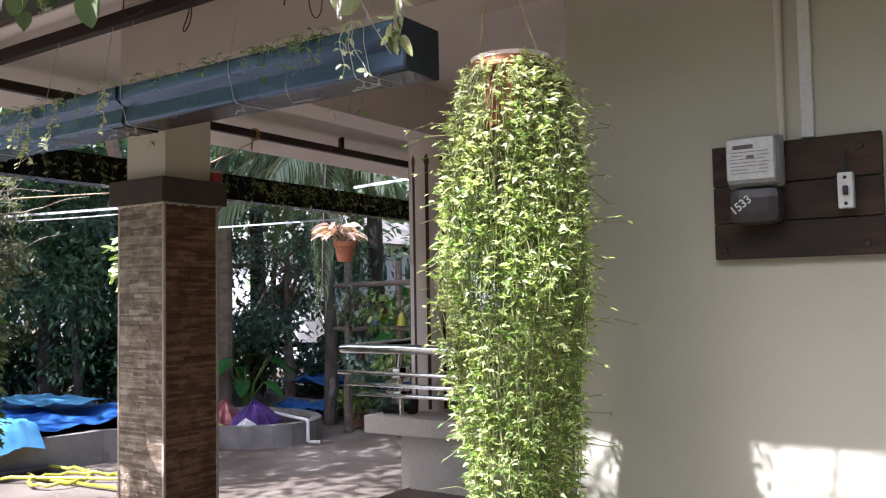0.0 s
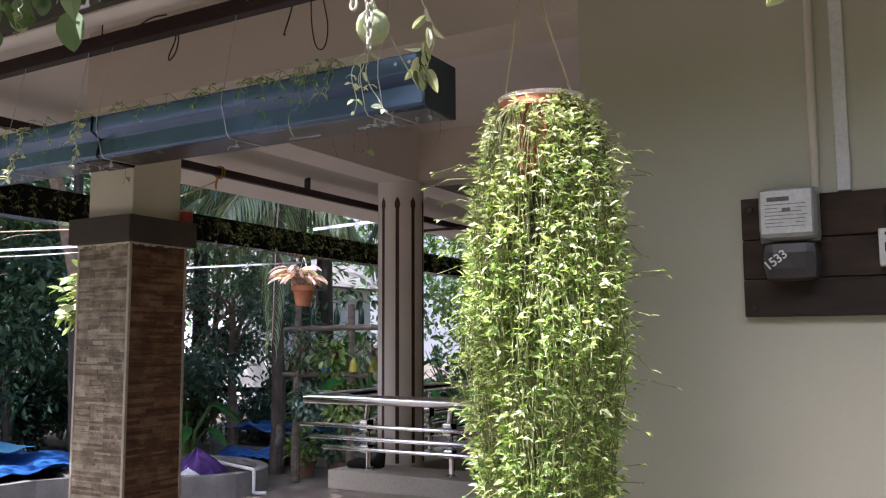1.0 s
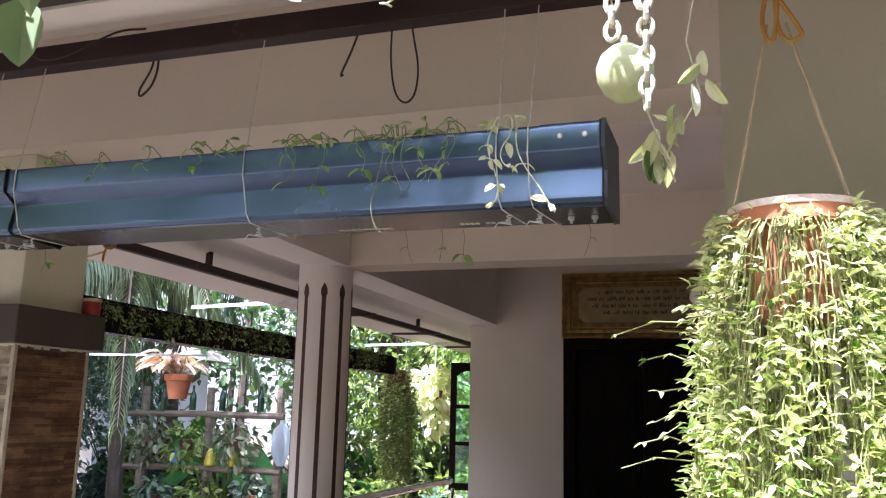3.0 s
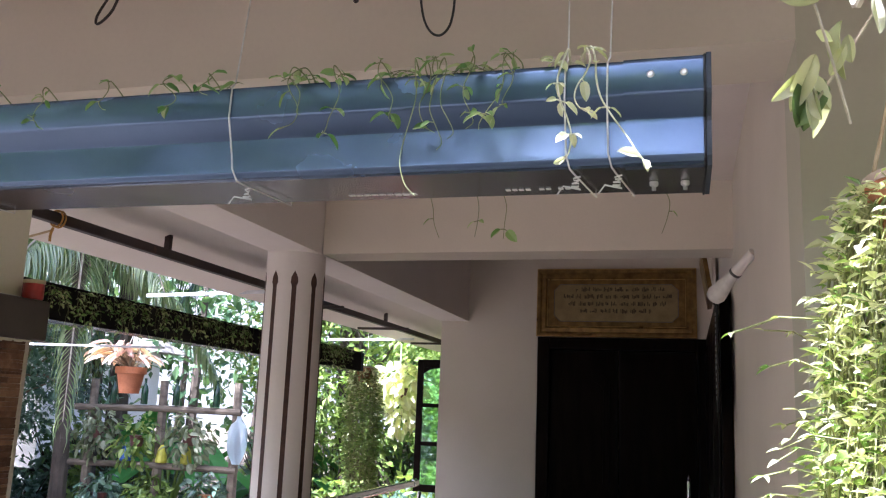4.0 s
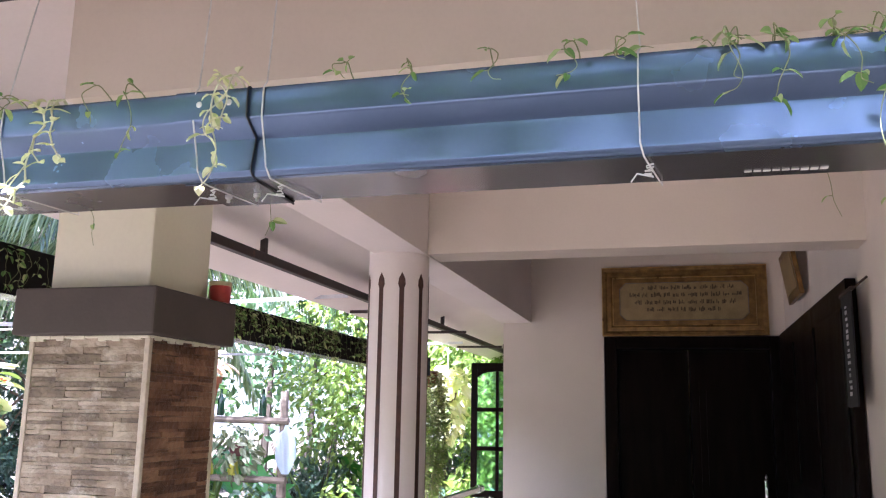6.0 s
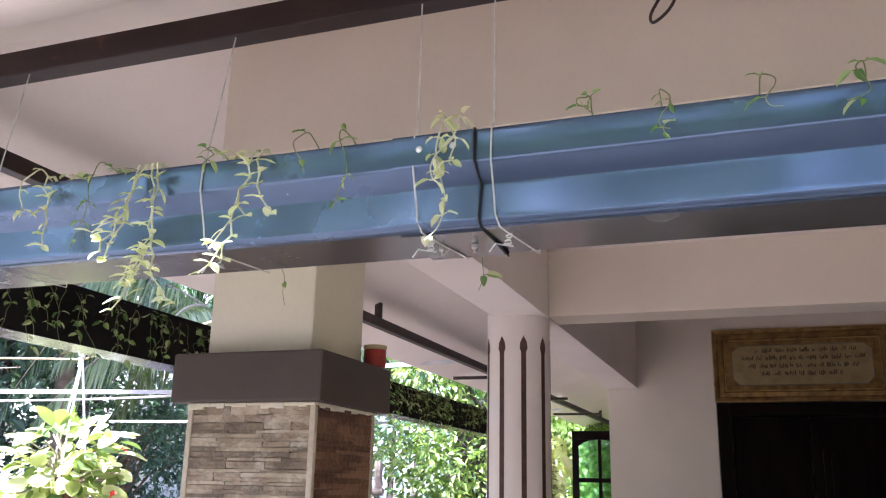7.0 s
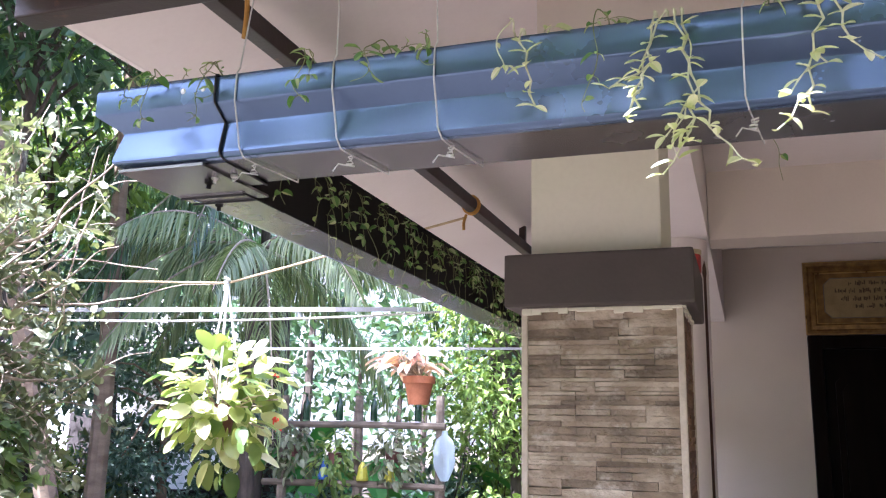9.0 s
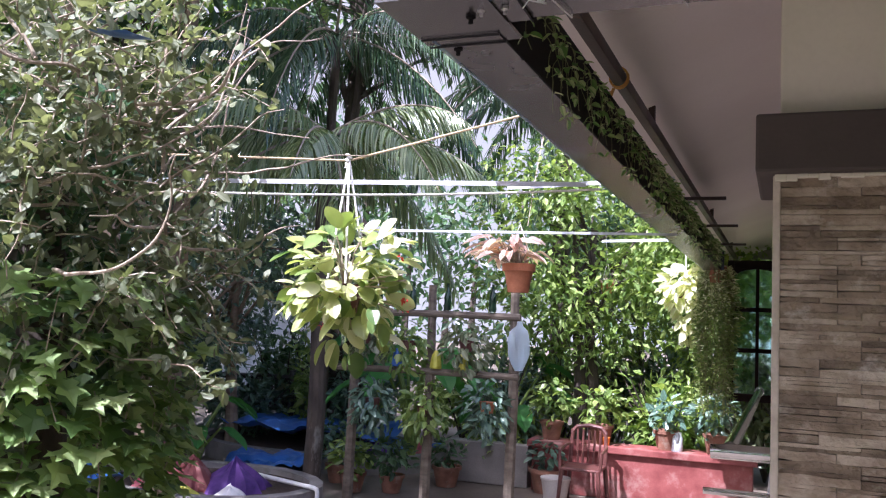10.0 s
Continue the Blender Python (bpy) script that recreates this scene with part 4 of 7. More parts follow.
SHOOTS = [(-1.545, [(0, 0.20, 0.05, 10), (0.02, 0.12, -0.1, 5), (0.015, 0.21, 0.38, 7)]), (-1.62, [(0, 0.10, 0, 5), (0.01, 0.14, -0.3, 5)]), (-1.68, [(0, 0.13, 0.05, 6)]),
          (-1.745, [(0, 0.13, 0, 6), (0.01, 0.17, 0.15, 4), (-0.01, 0.24, -0.05, 2), (0.02, 0.15, 0.2, 1)]), (-1.80, [(0, 0.12, 0.25, 5)]), (-1.87, [(0, 0.13, 0, 7)]), (-1.925, [(0, 0.09, 0.1, 2), (0.01, 0.12, 0, 5)]),
          (-2.07, [(0, 0.05, 0, 4)]), (-2.12, [(0, 0.06, 0, 5)]), (-2.24, [(0, 0.07, 0.1, 4)]), (-2.36, [(0, 0.08, 0, 5)]), (-2.45, [(0, 0.04, 0, 3)]),
          (-2.645, [(0, 0.22, 0.02, 14), (0.02, 0.13, -0.35, 5), (0.0, 0.10, 0.2, 5)]), (-2.80, [(0, 0.15, 0, 7)]), (-2.86, [(0, 0.08, 0, 4)]), (-2.955, [(0, 0.21, -0.15, 13), (0.015, 0.13, 0.2, 6)]), (-3.02, [(0, 0.05, 0, 4)]),
          (-3.15, [(0, 0.22, -0.1, 14), (0.01, 0.26, 0.08, 14), (-0.015, 0.2, -0.3, 9), (0.02, 0.24, 0.25, 9)]), (-3.23, [(0, 0.19, -0.15, 9)]), (-3.35, [(0, 0.16, 0.1, 8), (-0.015, 0.11, -0.1, 6)]), (-3.50, [(0, 0.07, 0, 5)]), (-3.56, [(0, 0.09, -0.2, 5)]),
          (-3.70, [(0, 0.11, 0, 8), (0.01, 0.07, 0.2, 4)]), (-3.86, [(0, 0.13, -0.15, 8), (0.0, 0.08, 0.2, 4)]), (-3.97, [(0, 0.12, -0.1, 7), (-0.02, 0.08, -0.3, 5)])]
for x, shoots in SHOOTS:
    # clumps that the sun strikes: sunlight is put into paler leaves and stems
    pale = x in (-1.545, -2.645, -2.955, -3.15, -3.35)
    vine_clump("creeper", x, 2.60, 1.835, "creeper shoots trailing over the gutter rim, sunlight put into their pale colour" if pale else "small green creeper trailing over the gutter rim", shoots, size=0.022, up=1 if x < -2 else 2, pale=pale)
vp = thing("creeper", (-1.4, 2.0, 2.46), "creeper shoots hanging behind the gutter", "creeper", "creepers on the gutter")
st, lf = Shape(), Shape()
for x in (-1.44, -1.69, -1.72, -1.79, -2.66, -3.04):
    sprig(st, lf, (x, 2.02, 2.60), [(0.01, 0.02, 0.0)] + [(rng.normal() * 0.004, rng.normal() * 0.004, -0.024) for _ in range(8)], 6, 0.022)
part("stem", st, STEM, vp, kind="stuff")
part("leaves", lf, LEAF_GUTTER, vp, "", True, "stuff")

# creepers along the garden gutter
for j in range(13):
    y = 2.45 + j * 0.38 + rng.normal() * 0.05
    vp = thing("creeper", (-3.93, y, 2.57), "dense small-leaved creeper hanging on the garden gutter", "creeper", "creepers on the garden gutter")
    st, lf = Shape(), Shape()
    for _ in range(12 + (j > 2) * 9):
        ln = 0.05 + 0.14 * rng.random()
        y0 = y + rng.normal() * 0.12
        sprig(st, lf, (-3.955, y0, 2.565), [(0.012, 0, 0.02), (0.02, 0, 0.0)] + [(0.002 + rng.normal() * 0.004, rng.normal() * 0.01, -ln / 6) for _ in range(6)], 8, 0.024)
        sprig(st, lf, (-4.0 + rng.normal() * 0.03, y0 + 0.05, 2.565), [(rng.normal() * 0.02, rng.normal() * 0.02, 0.02) for _ in range(2)], 3, 0.024)
    part("stem", st, STEM, vp, kind="stuff")
    part("leaves", lf, LEAF_GUTTER, vp, "", True, "stuff")


# the long hanging plant in its clay pot
def hanging_curtain(cx, cy, top, bottom, r_top, r_mid, r_bot, n_str, leaf, mat, name, label, pot_r=0.098, pot_h=0.17, outliers=170, step=0.021):
    hp = thing(name, (cx, cy, bottom), label, "hanging plant", "hanging plants")
    pot = Shape().lathe([(pot_r * 0.66, -pot_h), (pot_r * 0.9, -0.03), (pot_r * 0.93, -0.028), (pot_r * 1.04, -0.026), (pot_r * 1.06, 0.0), (pot_r * 1.0, 0.004), (pot_r * 0.9, -0.012)], (cx, cy, top), 28)
    pt = part("pot", pot, TERRACOTTA, hp, "sunlit terracotta pot", smooth=True)
    part("rim", Shape().lathe([(pot_r * 1.0, -0.006), (pot_r * 1.075, -0.004), (pot_r * 1.07, 0.007), (pot_r * 0.96, 0.010), (pot_r * 0.9, 0.002)], (cx, cy, top), 28, 0.01), CLAY_DUSTY, pt, "dusty pale clay rim", smooth=True)
    part("soil", Shape().lathe([(pot_r * 0.88, -0.03), (pot_r * 0.6, -0.012), (0.01, -0.006)], (cx, cy, top), 20), SOIL, pt)
    st, lf = Shape(), Shape()
    P, D, N, L = [], [], [], []
    for i in range(n_str):
        a = 2 * math.pi * int(rng.integers(0, n_str // 2)) / (n_str // 2) + rng.normal() * 0.03
        depth = math.sqrt(0.10 + 0.90 * rng.random())
        length = (top - bottom) * (1.0 - 0.34 * rng.random() ** 1.5) if rng.random() > 0.2 else (top - bottom) * (0.25 + 0.6 * rng.random())
        pts, k = [], int(length / step)
        if abs(math.atan2(math.sin(a + 1.75), math.cos(a + 1.75))) < 0.4 and rng.random() < 0.3:
            continue
        ph = rng.random() * 6.28
        for j in range(k + 1):
            t = j * step / (top - bottom)
            if t < 0.12:
                q = t / 0.12
                r = pot_r * 0.85 + (r_top * depth + pot_r * (1 - depth) - pot_r * 0.85) * q ** 0.6
                z = top + 0.012 * math.sin(q * 3.14) - t * (top - bottom)
            elif t < 0.45:
                q = (t - 0.12) / 0.33
                r = (r_top + (r_mid - r_top) * math.sin(q * 1.57)) * depth + pot_r * (1 - depth)
                z = top - t * (top - bottom)
            else:
                q = (t - 0.45) / 0.55
                r = (r_mid + (r_bot - r_mid) * q) * depth + pot_r * 0.6 * (1 - depth)
                z = top - t * (top - bottom)
            aa = a + 0.10 * math.sin(ph + t * 9)
            r *= 1 + min(1, t * 6) * (0.09 * math.sin(3 * aa + t * 7) + 0.07 * math.sin(7 * aa - t * 12))
            pts.append((cx + r * math.cos(aa) + rng.normal() * 0.005, cy + r * math.sin(aa) + rng.normal() * 0.005, z))
        st.tube(pts[::3] + [pts[-1]], 0.0013, 4, caps=False)
        for j in range(1, k):
            low = j * step
            bare = abs(math.atan2(math.sin(a + 1.75), math.cos(a + 1.75))) < 0.5 and low < pot_h * 1.1
            if rng.random() < (0.82 if bare else 0.5 if low < 0.07 else 0.36):
                continue
            aa = a + rng.normal() * 0.7
            out = Vector((math.cos(aa), math.sin(aa), 0.15 + rng.normal() * 0.25)).normalized()
            reach = leaf * (0.3 + 1.1 * rng.random() ** 1.5)
            q = Vector(pts[j]) + out * reach + Vector((0, 0, rng.normal() * 0.006))
            if reach > leaf * 0.7:
                st.tube([pts[j], q], 0.0008, 3, caps=False)
            # a pair of leaflets and a longer middle one
            for w_, len_ in ((-1.05, 0.8), (0.0, 1.15), (1.05, 0.8)):
                if rng.random() < 0.22:
                    continue
                d = Matrix.Rotation(w_ + rng.normal() * 0.2, 3, "Z") @ out
                P.append(q), D.append((d.x, d.y, 0.05 + rng.normal() * 0.42)), N.append((0.2 * out.x + rng.normal() * 0.5, 0.2 * out.y + rng.normal() * 0.5, 1))
                L.append(leaf * len_ * (0.75 + 0.55 * rng.random()))
    for i in range(outliers):
        a = 2 * math.pi * rng.random()
        z = top - (0.10 + 0.87 * rng.random()) * (top - bottom)
        r = (r_mid if z > top - 0.45 * (top - bottom) else r_mid + (r_bot - r_mid) * ((top - z) / (top - bottom) - 0.45) / 0.55) * 0.9
        ln = 0.03 + 0.085 * rng.random()
        p0 = Vector((cx + r * math.cos(a), cy + r * math.sin(a), z))
        out = Vector((math.cos(a + rng.normal() * 0.3), math.sin(a + rng.normal() * 0.3), 0))
        rise = 0.02 * rng.normal()
        pts = [p0, p0 + out * ln * 0.5 + Vector((0, 0, 0.008 + rise * 0.5)), p0 + out * ln + Vector((0, 0, rise - 0.006))]
        st.tube(pts, 0.0011, 4, caps=False)
        for node, size_ in ((1, 0.75), (2, 1.05)):
            for w_ in (-0.95, 0.1, 1.0):
                if rng.random() < 0.25:
                    continue
                d = Matrix.Rotation(w_ + rng.normal() * 0.2, 3, "Z") @ out
                P.append(pts[node]), D.append((d.x, d.y, -0.2 + rng.normal() * 0.2)), N.append((rng.normal() * 0.25, rng.normal() * 0.25, 1)), L.append(leaf * size_ * (0.8 + 0.4 * rng.random()))
    # dry pale leaves that also put sunlight into the top's colour, fewer lower down
    L, lit_pale = np.array(L), Shape()
    P, D, N = np.array([tuple(p) for p in P]), np.array(D), np.array(N)
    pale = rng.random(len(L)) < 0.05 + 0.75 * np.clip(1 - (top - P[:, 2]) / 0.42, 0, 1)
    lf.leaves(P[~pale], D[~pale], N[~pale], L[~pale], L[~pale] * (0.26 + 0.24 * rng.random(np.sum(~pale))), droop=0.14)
    lit_pale.leaves(P[pale], D[pale], N[pale], L[pale], L[pale] * 0.45, droop=0.14)
    part("lit_pale_leaves", lit_pale, LEAF_PALE, hp, "pale leaves near the top, some dry, sunlight put into their colour", kind="stuff")
    part("stem", st, STEM_PALE, hp, "thin trailing stems", kind="stuff")
    part("leaves", lf, mat, hp, "dense small green leaves", kind="stuff")
    return hp


curtain = hanging_curtain(-1.078, 1.935, 2.445, 1.02, 0.155, 0.186, 0.085, 290, 0.0195, LEAF_VINE, "hanging_plant", "long curtain of small-leaved green trailing plant in a hung clay pot")
for a, bx in (((-1.172, 1.925, 2.45), -1.108), ((-0.995, 1.925, 2.45), -1.080)):
    part("string", Shape().tube([a, (a[0] * 0.5 + bx * 0.5, 1.91, 2.60), (bx, 1.895, 2.755)], 0.0028, 6), STRING, curtain, "brown jute string")

# broad-leaved vine over the eaves edge, with fruit and a chain
vine = thing("passion_vine", (-1.8, 1.2, 3.0), "passion-fruit vine with broad leaves and dry tendrils on overhead wires", "vine")
st, tw, bl, dl, pl = Shape(), Shape(), Shape(), Shape(), Shape()
for i in range(46):
    x0 = -3.4 + 2.9 * rng.random()
    y0 = 0.9 + 0.62 * rng.random()
    z0 = 2.86 + 0.16 * rng.random()
    ln = 0.4 + 0.9 * rng.random()
    pts = [Vector((x0 + ln * (j / 9 - 0.5) * 1.3, y0 + 0.10 * math.sin(j * 0.9 + i) + rng.normal() * 0.012, z0 + 0.035 * math.sin(j * 1.3 + i * 2) + rng.normal() * 0.012)) for j in range(10)]
    (st if i % 3 else tw).tube(pts, 0.002 + 0.0025 * rng.random(), 5)
# unseen leaf canopy added to shade the yard, its gaps placed for sun patches
k = 27000
cx_, cy_ = -6.5 + 9.5 * rng.random(k), -6.4 + 8.0 * rng.random(k)
thin_ = (cx_ < -4.5) & (rng.random(k) < 0.8)
open_ = ((cx_ > -2.3) & (cx_ < 1.2) & (cy_ > 0.35) & ((cx_ > -1.2) | (cy_ > 1.15) | (rng.random(k) < 0.68))) | ((cx_ > -4.6) & (cy_ > 1.0))
thin_ |= ((cy_ < -1.6) & (rng.random(k) < 0.93)) | ((cy_ > -0.35) & (rng.random(k) < 0.75))
keep = ~open_ & ~thin_
cx_, cy_ = cx_[keep], cy_[keep]
k = len(cx_)
L0 = 0.11 + 0.08 * rng.random(k)
P_ = np.stack([cx_, cy_, 2.98 + 0.32 * rng.random(k)], 1)
D_, N_ = rand_dirs(k) * (1, 1, 0.3) + (0, 0, -0.35), rng.normal(size=(k, 3)) * 0.4 + (0, 0, 1)
far_ = cy_ < 0.3
bl.leaves(P_[~far_], D_[~far_], N_[~far_], L0[~far_], L0[~far_] * 0.72, round_=True)
bl.flat_leaves(P_[far_], D_[far_], N_[far_], L0[far_] * 1.15, L0[far_] * 1.1)
for i in range(60):
    x0, y0, z0 = -6.0 + 8.0 * rng.random(), -3 + 4.3 * rng.random(), 2.97 + 0.2 * rng.random()
    st.tube([(x0, y0, z0), (x0 + 0.6, y0 + 0.3 * rng.normal(), z0 + 0.05 * rng.normal()), (x0 + 1.3, y0 + 0.5 * rng.normal(), z0 + 0.05 * rng.normal())], 0.005, 5)
for x0, z0, L0, dry in ((-2.27, 2.775, 0.115, 0), (-2.215, 2.80, 0.085, 0), (-2.105, 2.86, 0.085, 0), (-1.99, 2.81, 0.11, 0), (-1.955, 2.83, 0.07, 0), (-1.775, 2.765, 0.085, 0), (-1.70, 2.80, 0.08, 0), (-1.56, 2.745, 0.105, 0), (-1.53, 2.76, 0.06, 1), (-1.475, 2.735, 0.09, 1), (-1.83, 2.84, 0.08, 0), (-2.36, 2.84, 0.07, 0), (-1.62, 2.79, 0.07, 0)):
    dst = dl if dry else (pl if x0 in (-2.27, -1.56, -1.99, -2.215) else bl)
    d = (rng.normal() * 0.5, rng.normal() * 0.3, -1)
    dst.outline_leaves([(x0, 1.46 + rng.normal() * 0.03, z0)], [d], [(rng.normal() * 0.8, -1, 0.5 * rng.normal())], L0, L0 * (0.68 if not dry else 0.5) * (0.85 + 0.3 * rng.random()), HEART if rng.random() < 0.45 else OVAL, fold=(0.2 + 0.6 * rng.random()) if not dry else 0.9, droop=0.35 * rng.normal())
    tw.tube([(x0 + 0.02, 1.46, z0 + 0.07), (x0 + 0.01, 1.46, z0 + 0.03), (x0, 1.46, z0)], 0.0018, 5)
for x0, z0 in ((-1.60, 2.72), (-2.45, 2.80), (-2.0, 2.86), (-1.35, 2.80), (-1.21, 2.76), (-1.24, 2.70), (-1.42, 2.78)):
    tw.tube(curl((x0, 1.48, z0 + 0.06), (0.1 * rng.normal(), 0.1 * rng.normal(), -1), 0.12 + 0.05 * rng.random(), 4, 0.012, 30), 0.0016, 5)
for i in range(38):
    x0, z0, L0 = -2.75 + 1.3 * rng.random() ** 1.3, 2.80 + 0.12 * rng.random(), 0.05 + 0.05 * rng.random()
    (pl if i % 3 == 0 else bl).outline_leaves([(x0, 1.30 + 0.25 * rng.random(), z0)], [(rng.normal() * 0.5, rng.normal() * 0.4, -1)], [(rng.normal() * 0.8, -1, 0.4)], L0, L0 * 0.7, HEART if i % 2 else OVAL, fold=0.15 + 0.5 * rng.random(), droop=0.3 * rng.normal())
for i in range(34):
    x0, z0, y0 = -2.9 + 1.5 * rng.random(), 2.87 + 0.12 * rng.random(), 1.28 + 0.25 * rng.random()
    tw.tube([(x0 + 0.07 * j, y0 + 0.03 * math.sin(j + i), z0 + 0.02 * math.sin(j * 1.7 + i) + rng.normal() * 0.006) for j in range(7)], 0.0016 + 0.0012 * rng.random(), 5)
k = 420
L0 = 0.10 + 0.08 * rng.random(k)
bl.leaves(np.stack([-4.5 + 2.6 * rng.random(k), 0.95 + 0.7 * rng.random(k), 2.99 + 0.25 * rng.random(k)], 1), rand_dirs(k) * (1, 1, 0.3) + (0, 0, -0.3), rng.normal(size=(k, 3)) * 0.4 + (0, 0, 1), L0, L0 * 0.72, round_=True)
# withered shoot beside the fruit
tw.tube([(-1.21, 1.55, 2.80), (-1.205, 1.58, 2.70), (-1.225, 1.62, 2.62), (-1.21, 1.66, 2.56), (-1.27, 1.70, 2.47)], 0.0016, 6)
tw.tube([(-1.33, 1.52, 2.78), (-1.31, 1.55, 2.62), (-1.27, 1.60, 2.50), (-1.245, 1.64, 2.43)], 0.0014, 6)
for p_, L0 in (((-1.205, 1.60, 2.59), 0.07), ((-1.22, 1.62, 2.565), 0.06), ((-1.25, 1.66, 2.54), 0.075), ((-1.265, 1.69, 2.515), 0.075), ((-1.275, 1.705, 2.50), 0.07), ((-1.285, 1.70, 2.50), 0.055), ((-1.24, 1.68, 2.53), 0.05)):
    for _ in range(2):
        dl.outline_leaves([Vector(p_) + Vector(rng.normal(size=3)) * 0.008], [(rng.normal() * 0.45, rng.normal() * 0.3, -1)], [(rng.normal(), -1, 0.3 * rng.normal())], L0 * (0.45 + 0.35 * rng.random()), L0 * (0.24 + 0.12 * rng.random()), OVAL, fold=0.5 + 0.5 * rng.random(), droop=0.6 * rng.normal())
for p_, L0 in (((-1.268, 1.70, 2.505), 0.055), ((-1.28, 1.71, 2.49), 0.04)):
    bl.leaves([p_], [(rng.normal() * 0.3, 0, -1)], [(0.3, -1, 0.3)], L0, L0 * 0.65, fold=0.4, round_=True)
# bare shoots further along the wall
for q in range(5):
    x0 = -0.62 + 0.16 * q
    tw.tube([(x0, 1.35, 2.80), (x0 + 0.03, 1.37, 2.62 + 0.03 * q), (x0 + 0.10, 1.40, 2.52 + 0.03 * q), (x0 + 0.20, 1.42, 2.46 + 0.04 * q)], 0.0018, 5)
    tw.tube([(x0 + 0.02, 1.37, 2.66), (x0, 1.38, 2.56), (x0 - 0.04, 1.38, 2.50)], 0.002, 5)
for x0, z0 in ((-0.45, 2.44), (-0.43, 2.43), (-0.33, 2.43), (-0.30, 2.45)):
    dl.leaves([(x0, 1.36, z0)], [(rng.normal() * 0.3, 0, -1)], [(rng.normal(), -1, 0.3)], 0.07, 0.04, fold=0.45, round_=True)
part("stem", st, TWIG, vine, "brown dry stems", kind="stuff")
part("tendril", tw, TWIG_PALE, vine, "pale curling tendrils", kind="stuff")
part("leaves", bl, LEAF_BIG, vine, "broad green leaves, with an unseen canopy added for shade", True, "stuff")
part("curled_leaves", pl, LEAF_UNDER, vine, "curled leaves showing pale undersides", True, "stuff")
part("withered_leaves", dl, LEAF_DRY, vine, "crumpled pale withered leaves", True, "stuff")
for p_ in ((-1.297, 1.535, 2.549), (-1.335, 1.50, 2.765)):
    fr = Shape().lathe([(0.001, -0.039), (0.015, -0.036), (0.028, -0.025), (0.0355, -0.009), (0.0365, 0.006), (0.031, 0.022), (0.019, 0.033), (0.006, 0.037), (0.003, 0.05)], p_, 20, 0.01)
    part("fruit", fr, FRUIT, vine, "pale green passion fruit", smooth=True)
CHAIN = surface("old_plastic", [(0.44, 0.41, 0.30), (0.64, 0.60, 0.48)], 0.55, 20, 90, 0.1)
chain = thing("chain", (-1.28, 1.47, 2.5), "pale plastic chain hanging in twisted strands", "chain")
for x0, z0, z1 in ((-1.305, 2.95, 2.565), (-1.265, 2.95, 2.475), (-1.268, 2.95, 2.60), (-1.35, 2.95, 2.72)):
    z, i = z0, 0
    while z > z1:
        a0 = i * 1.57 + rng.normal() * 0.3
        ring = [(x0 + 0.0085 * math.sin(a) * math.cos(a0), 1.475 + 0.0085 * math.sin(a) * math.sin(a0), z + 0.0125 * math.cos(a)) for a in np.linspace(0, 2 * math.pi, 11)]
        part("link", Shape().tube(ring, 0.0033, 6, caps=False), CHAIN, chain)
        z -= 0.0185
        i += 1


# ---- fixtures on the house ----
Y0 = WALL_Y
board = thing("meter_board", (-0.5, Y0, 1.93), "old dark wooden meter board screwed to the wall", "meter board")
for i, (z0, z1) in enumerate(((1.932, 2.03), (2.033, 2.135), (2.138, 2.250))):
    part("plank", Shape().box(-0.722, -0.288, Y0 - 0.026 + 0.002 * (i % 2), Y0 - 0.002, z0, z1, 0.003), WOOD_OLD, board)
for x, z in ((-0.695, 1.957), (-0.34, 2.215), (-0.70, 2.22), (-0.33, 1.96)):
    part("screw", Shape().tube([(x, Y0 - 0.030, z), (x, Y0 - 0.024, z)], [0.008, 0.012], 10), TUBE, board)
meter = thing("electric_meter", (-0.597, Y0 - 0.06, 2.02), "grey electricity meter with black terminal cover and chalked number", "electric meter")
part("case", Shape().box(-0.667, -0.527, Y0 - 0.105, Y0 - 0.028, 2.128, 2.262, 0.024), METER_GREY, meter, "light grey plastic case")
part("case_rim", Shape().box(-0.671, -0.523, Y0 - 0.060, Y0 - 0.027, 2.122, 2.266, 0.012), surface("clear_rim", [(0.25, 0.26, 0.24), (0.34, 0.35, 0.33)], 0.3, 20, 90, 0.05), meter)
fp = part("face_plate", Shape().box(-0.658, -0.536, Y0 - 0.1075, Y0 - 0.104, 2.142, 2.253, 0.001), WHITE, meter, "white printed face plate")
part("display", Shape().box(-0.642, -0.588, Y0 - 0.109, Y0 - 0.107, 2.225, 2.236), INK, fp, "dark digit window")
part("display", Shape().box(-0.606, -0.586, Y0 - 0.109, Y0 - 0.107, 2.198, 2.207), INK, fp, "dark small window")
s = Shape()
for i in range(7):
    z = 2.216 - i * 0.0095
    s.box(-0.648, -0.648 + 0.03 + 0.055 * rng.random(), Y0 - 0.1085, Y0 - 0.107, z, z + 0.0014)
    s.box(-0.575, -0.575 + 0.015 + 0.015 * rng.random(), Y0 - 0.1085, Y0 - 0.107, z, z + 0.0014)
part("print", s, INK, fp, "fine illegible print")
part("terminal_cover", Shape().box(-0.664, -0.526, Y0 - 0.094, Y0 - 0.028, 2.022, 2.124, 0.030), METER_BLACK, meter, "black terminal cover")
cu = bpy.data.curves.new("number", "FONT")
cu.body, cu.size, cu.extrude, cu.offset = "1533", 0.032, 0.0005, 0.0007
tmp = new("number_text", cu)
bpy.context.view_layer.update()
me = bpy.data.meshes.new_from_object(tmp.evaluated_get(bpy.context.evaluated_depsgraph_get()))
bpy.data.objects.remove(tmp)
me.materials.clear()
me.materials.append(CHALK)
num = new("number", me)
num.parent = meter
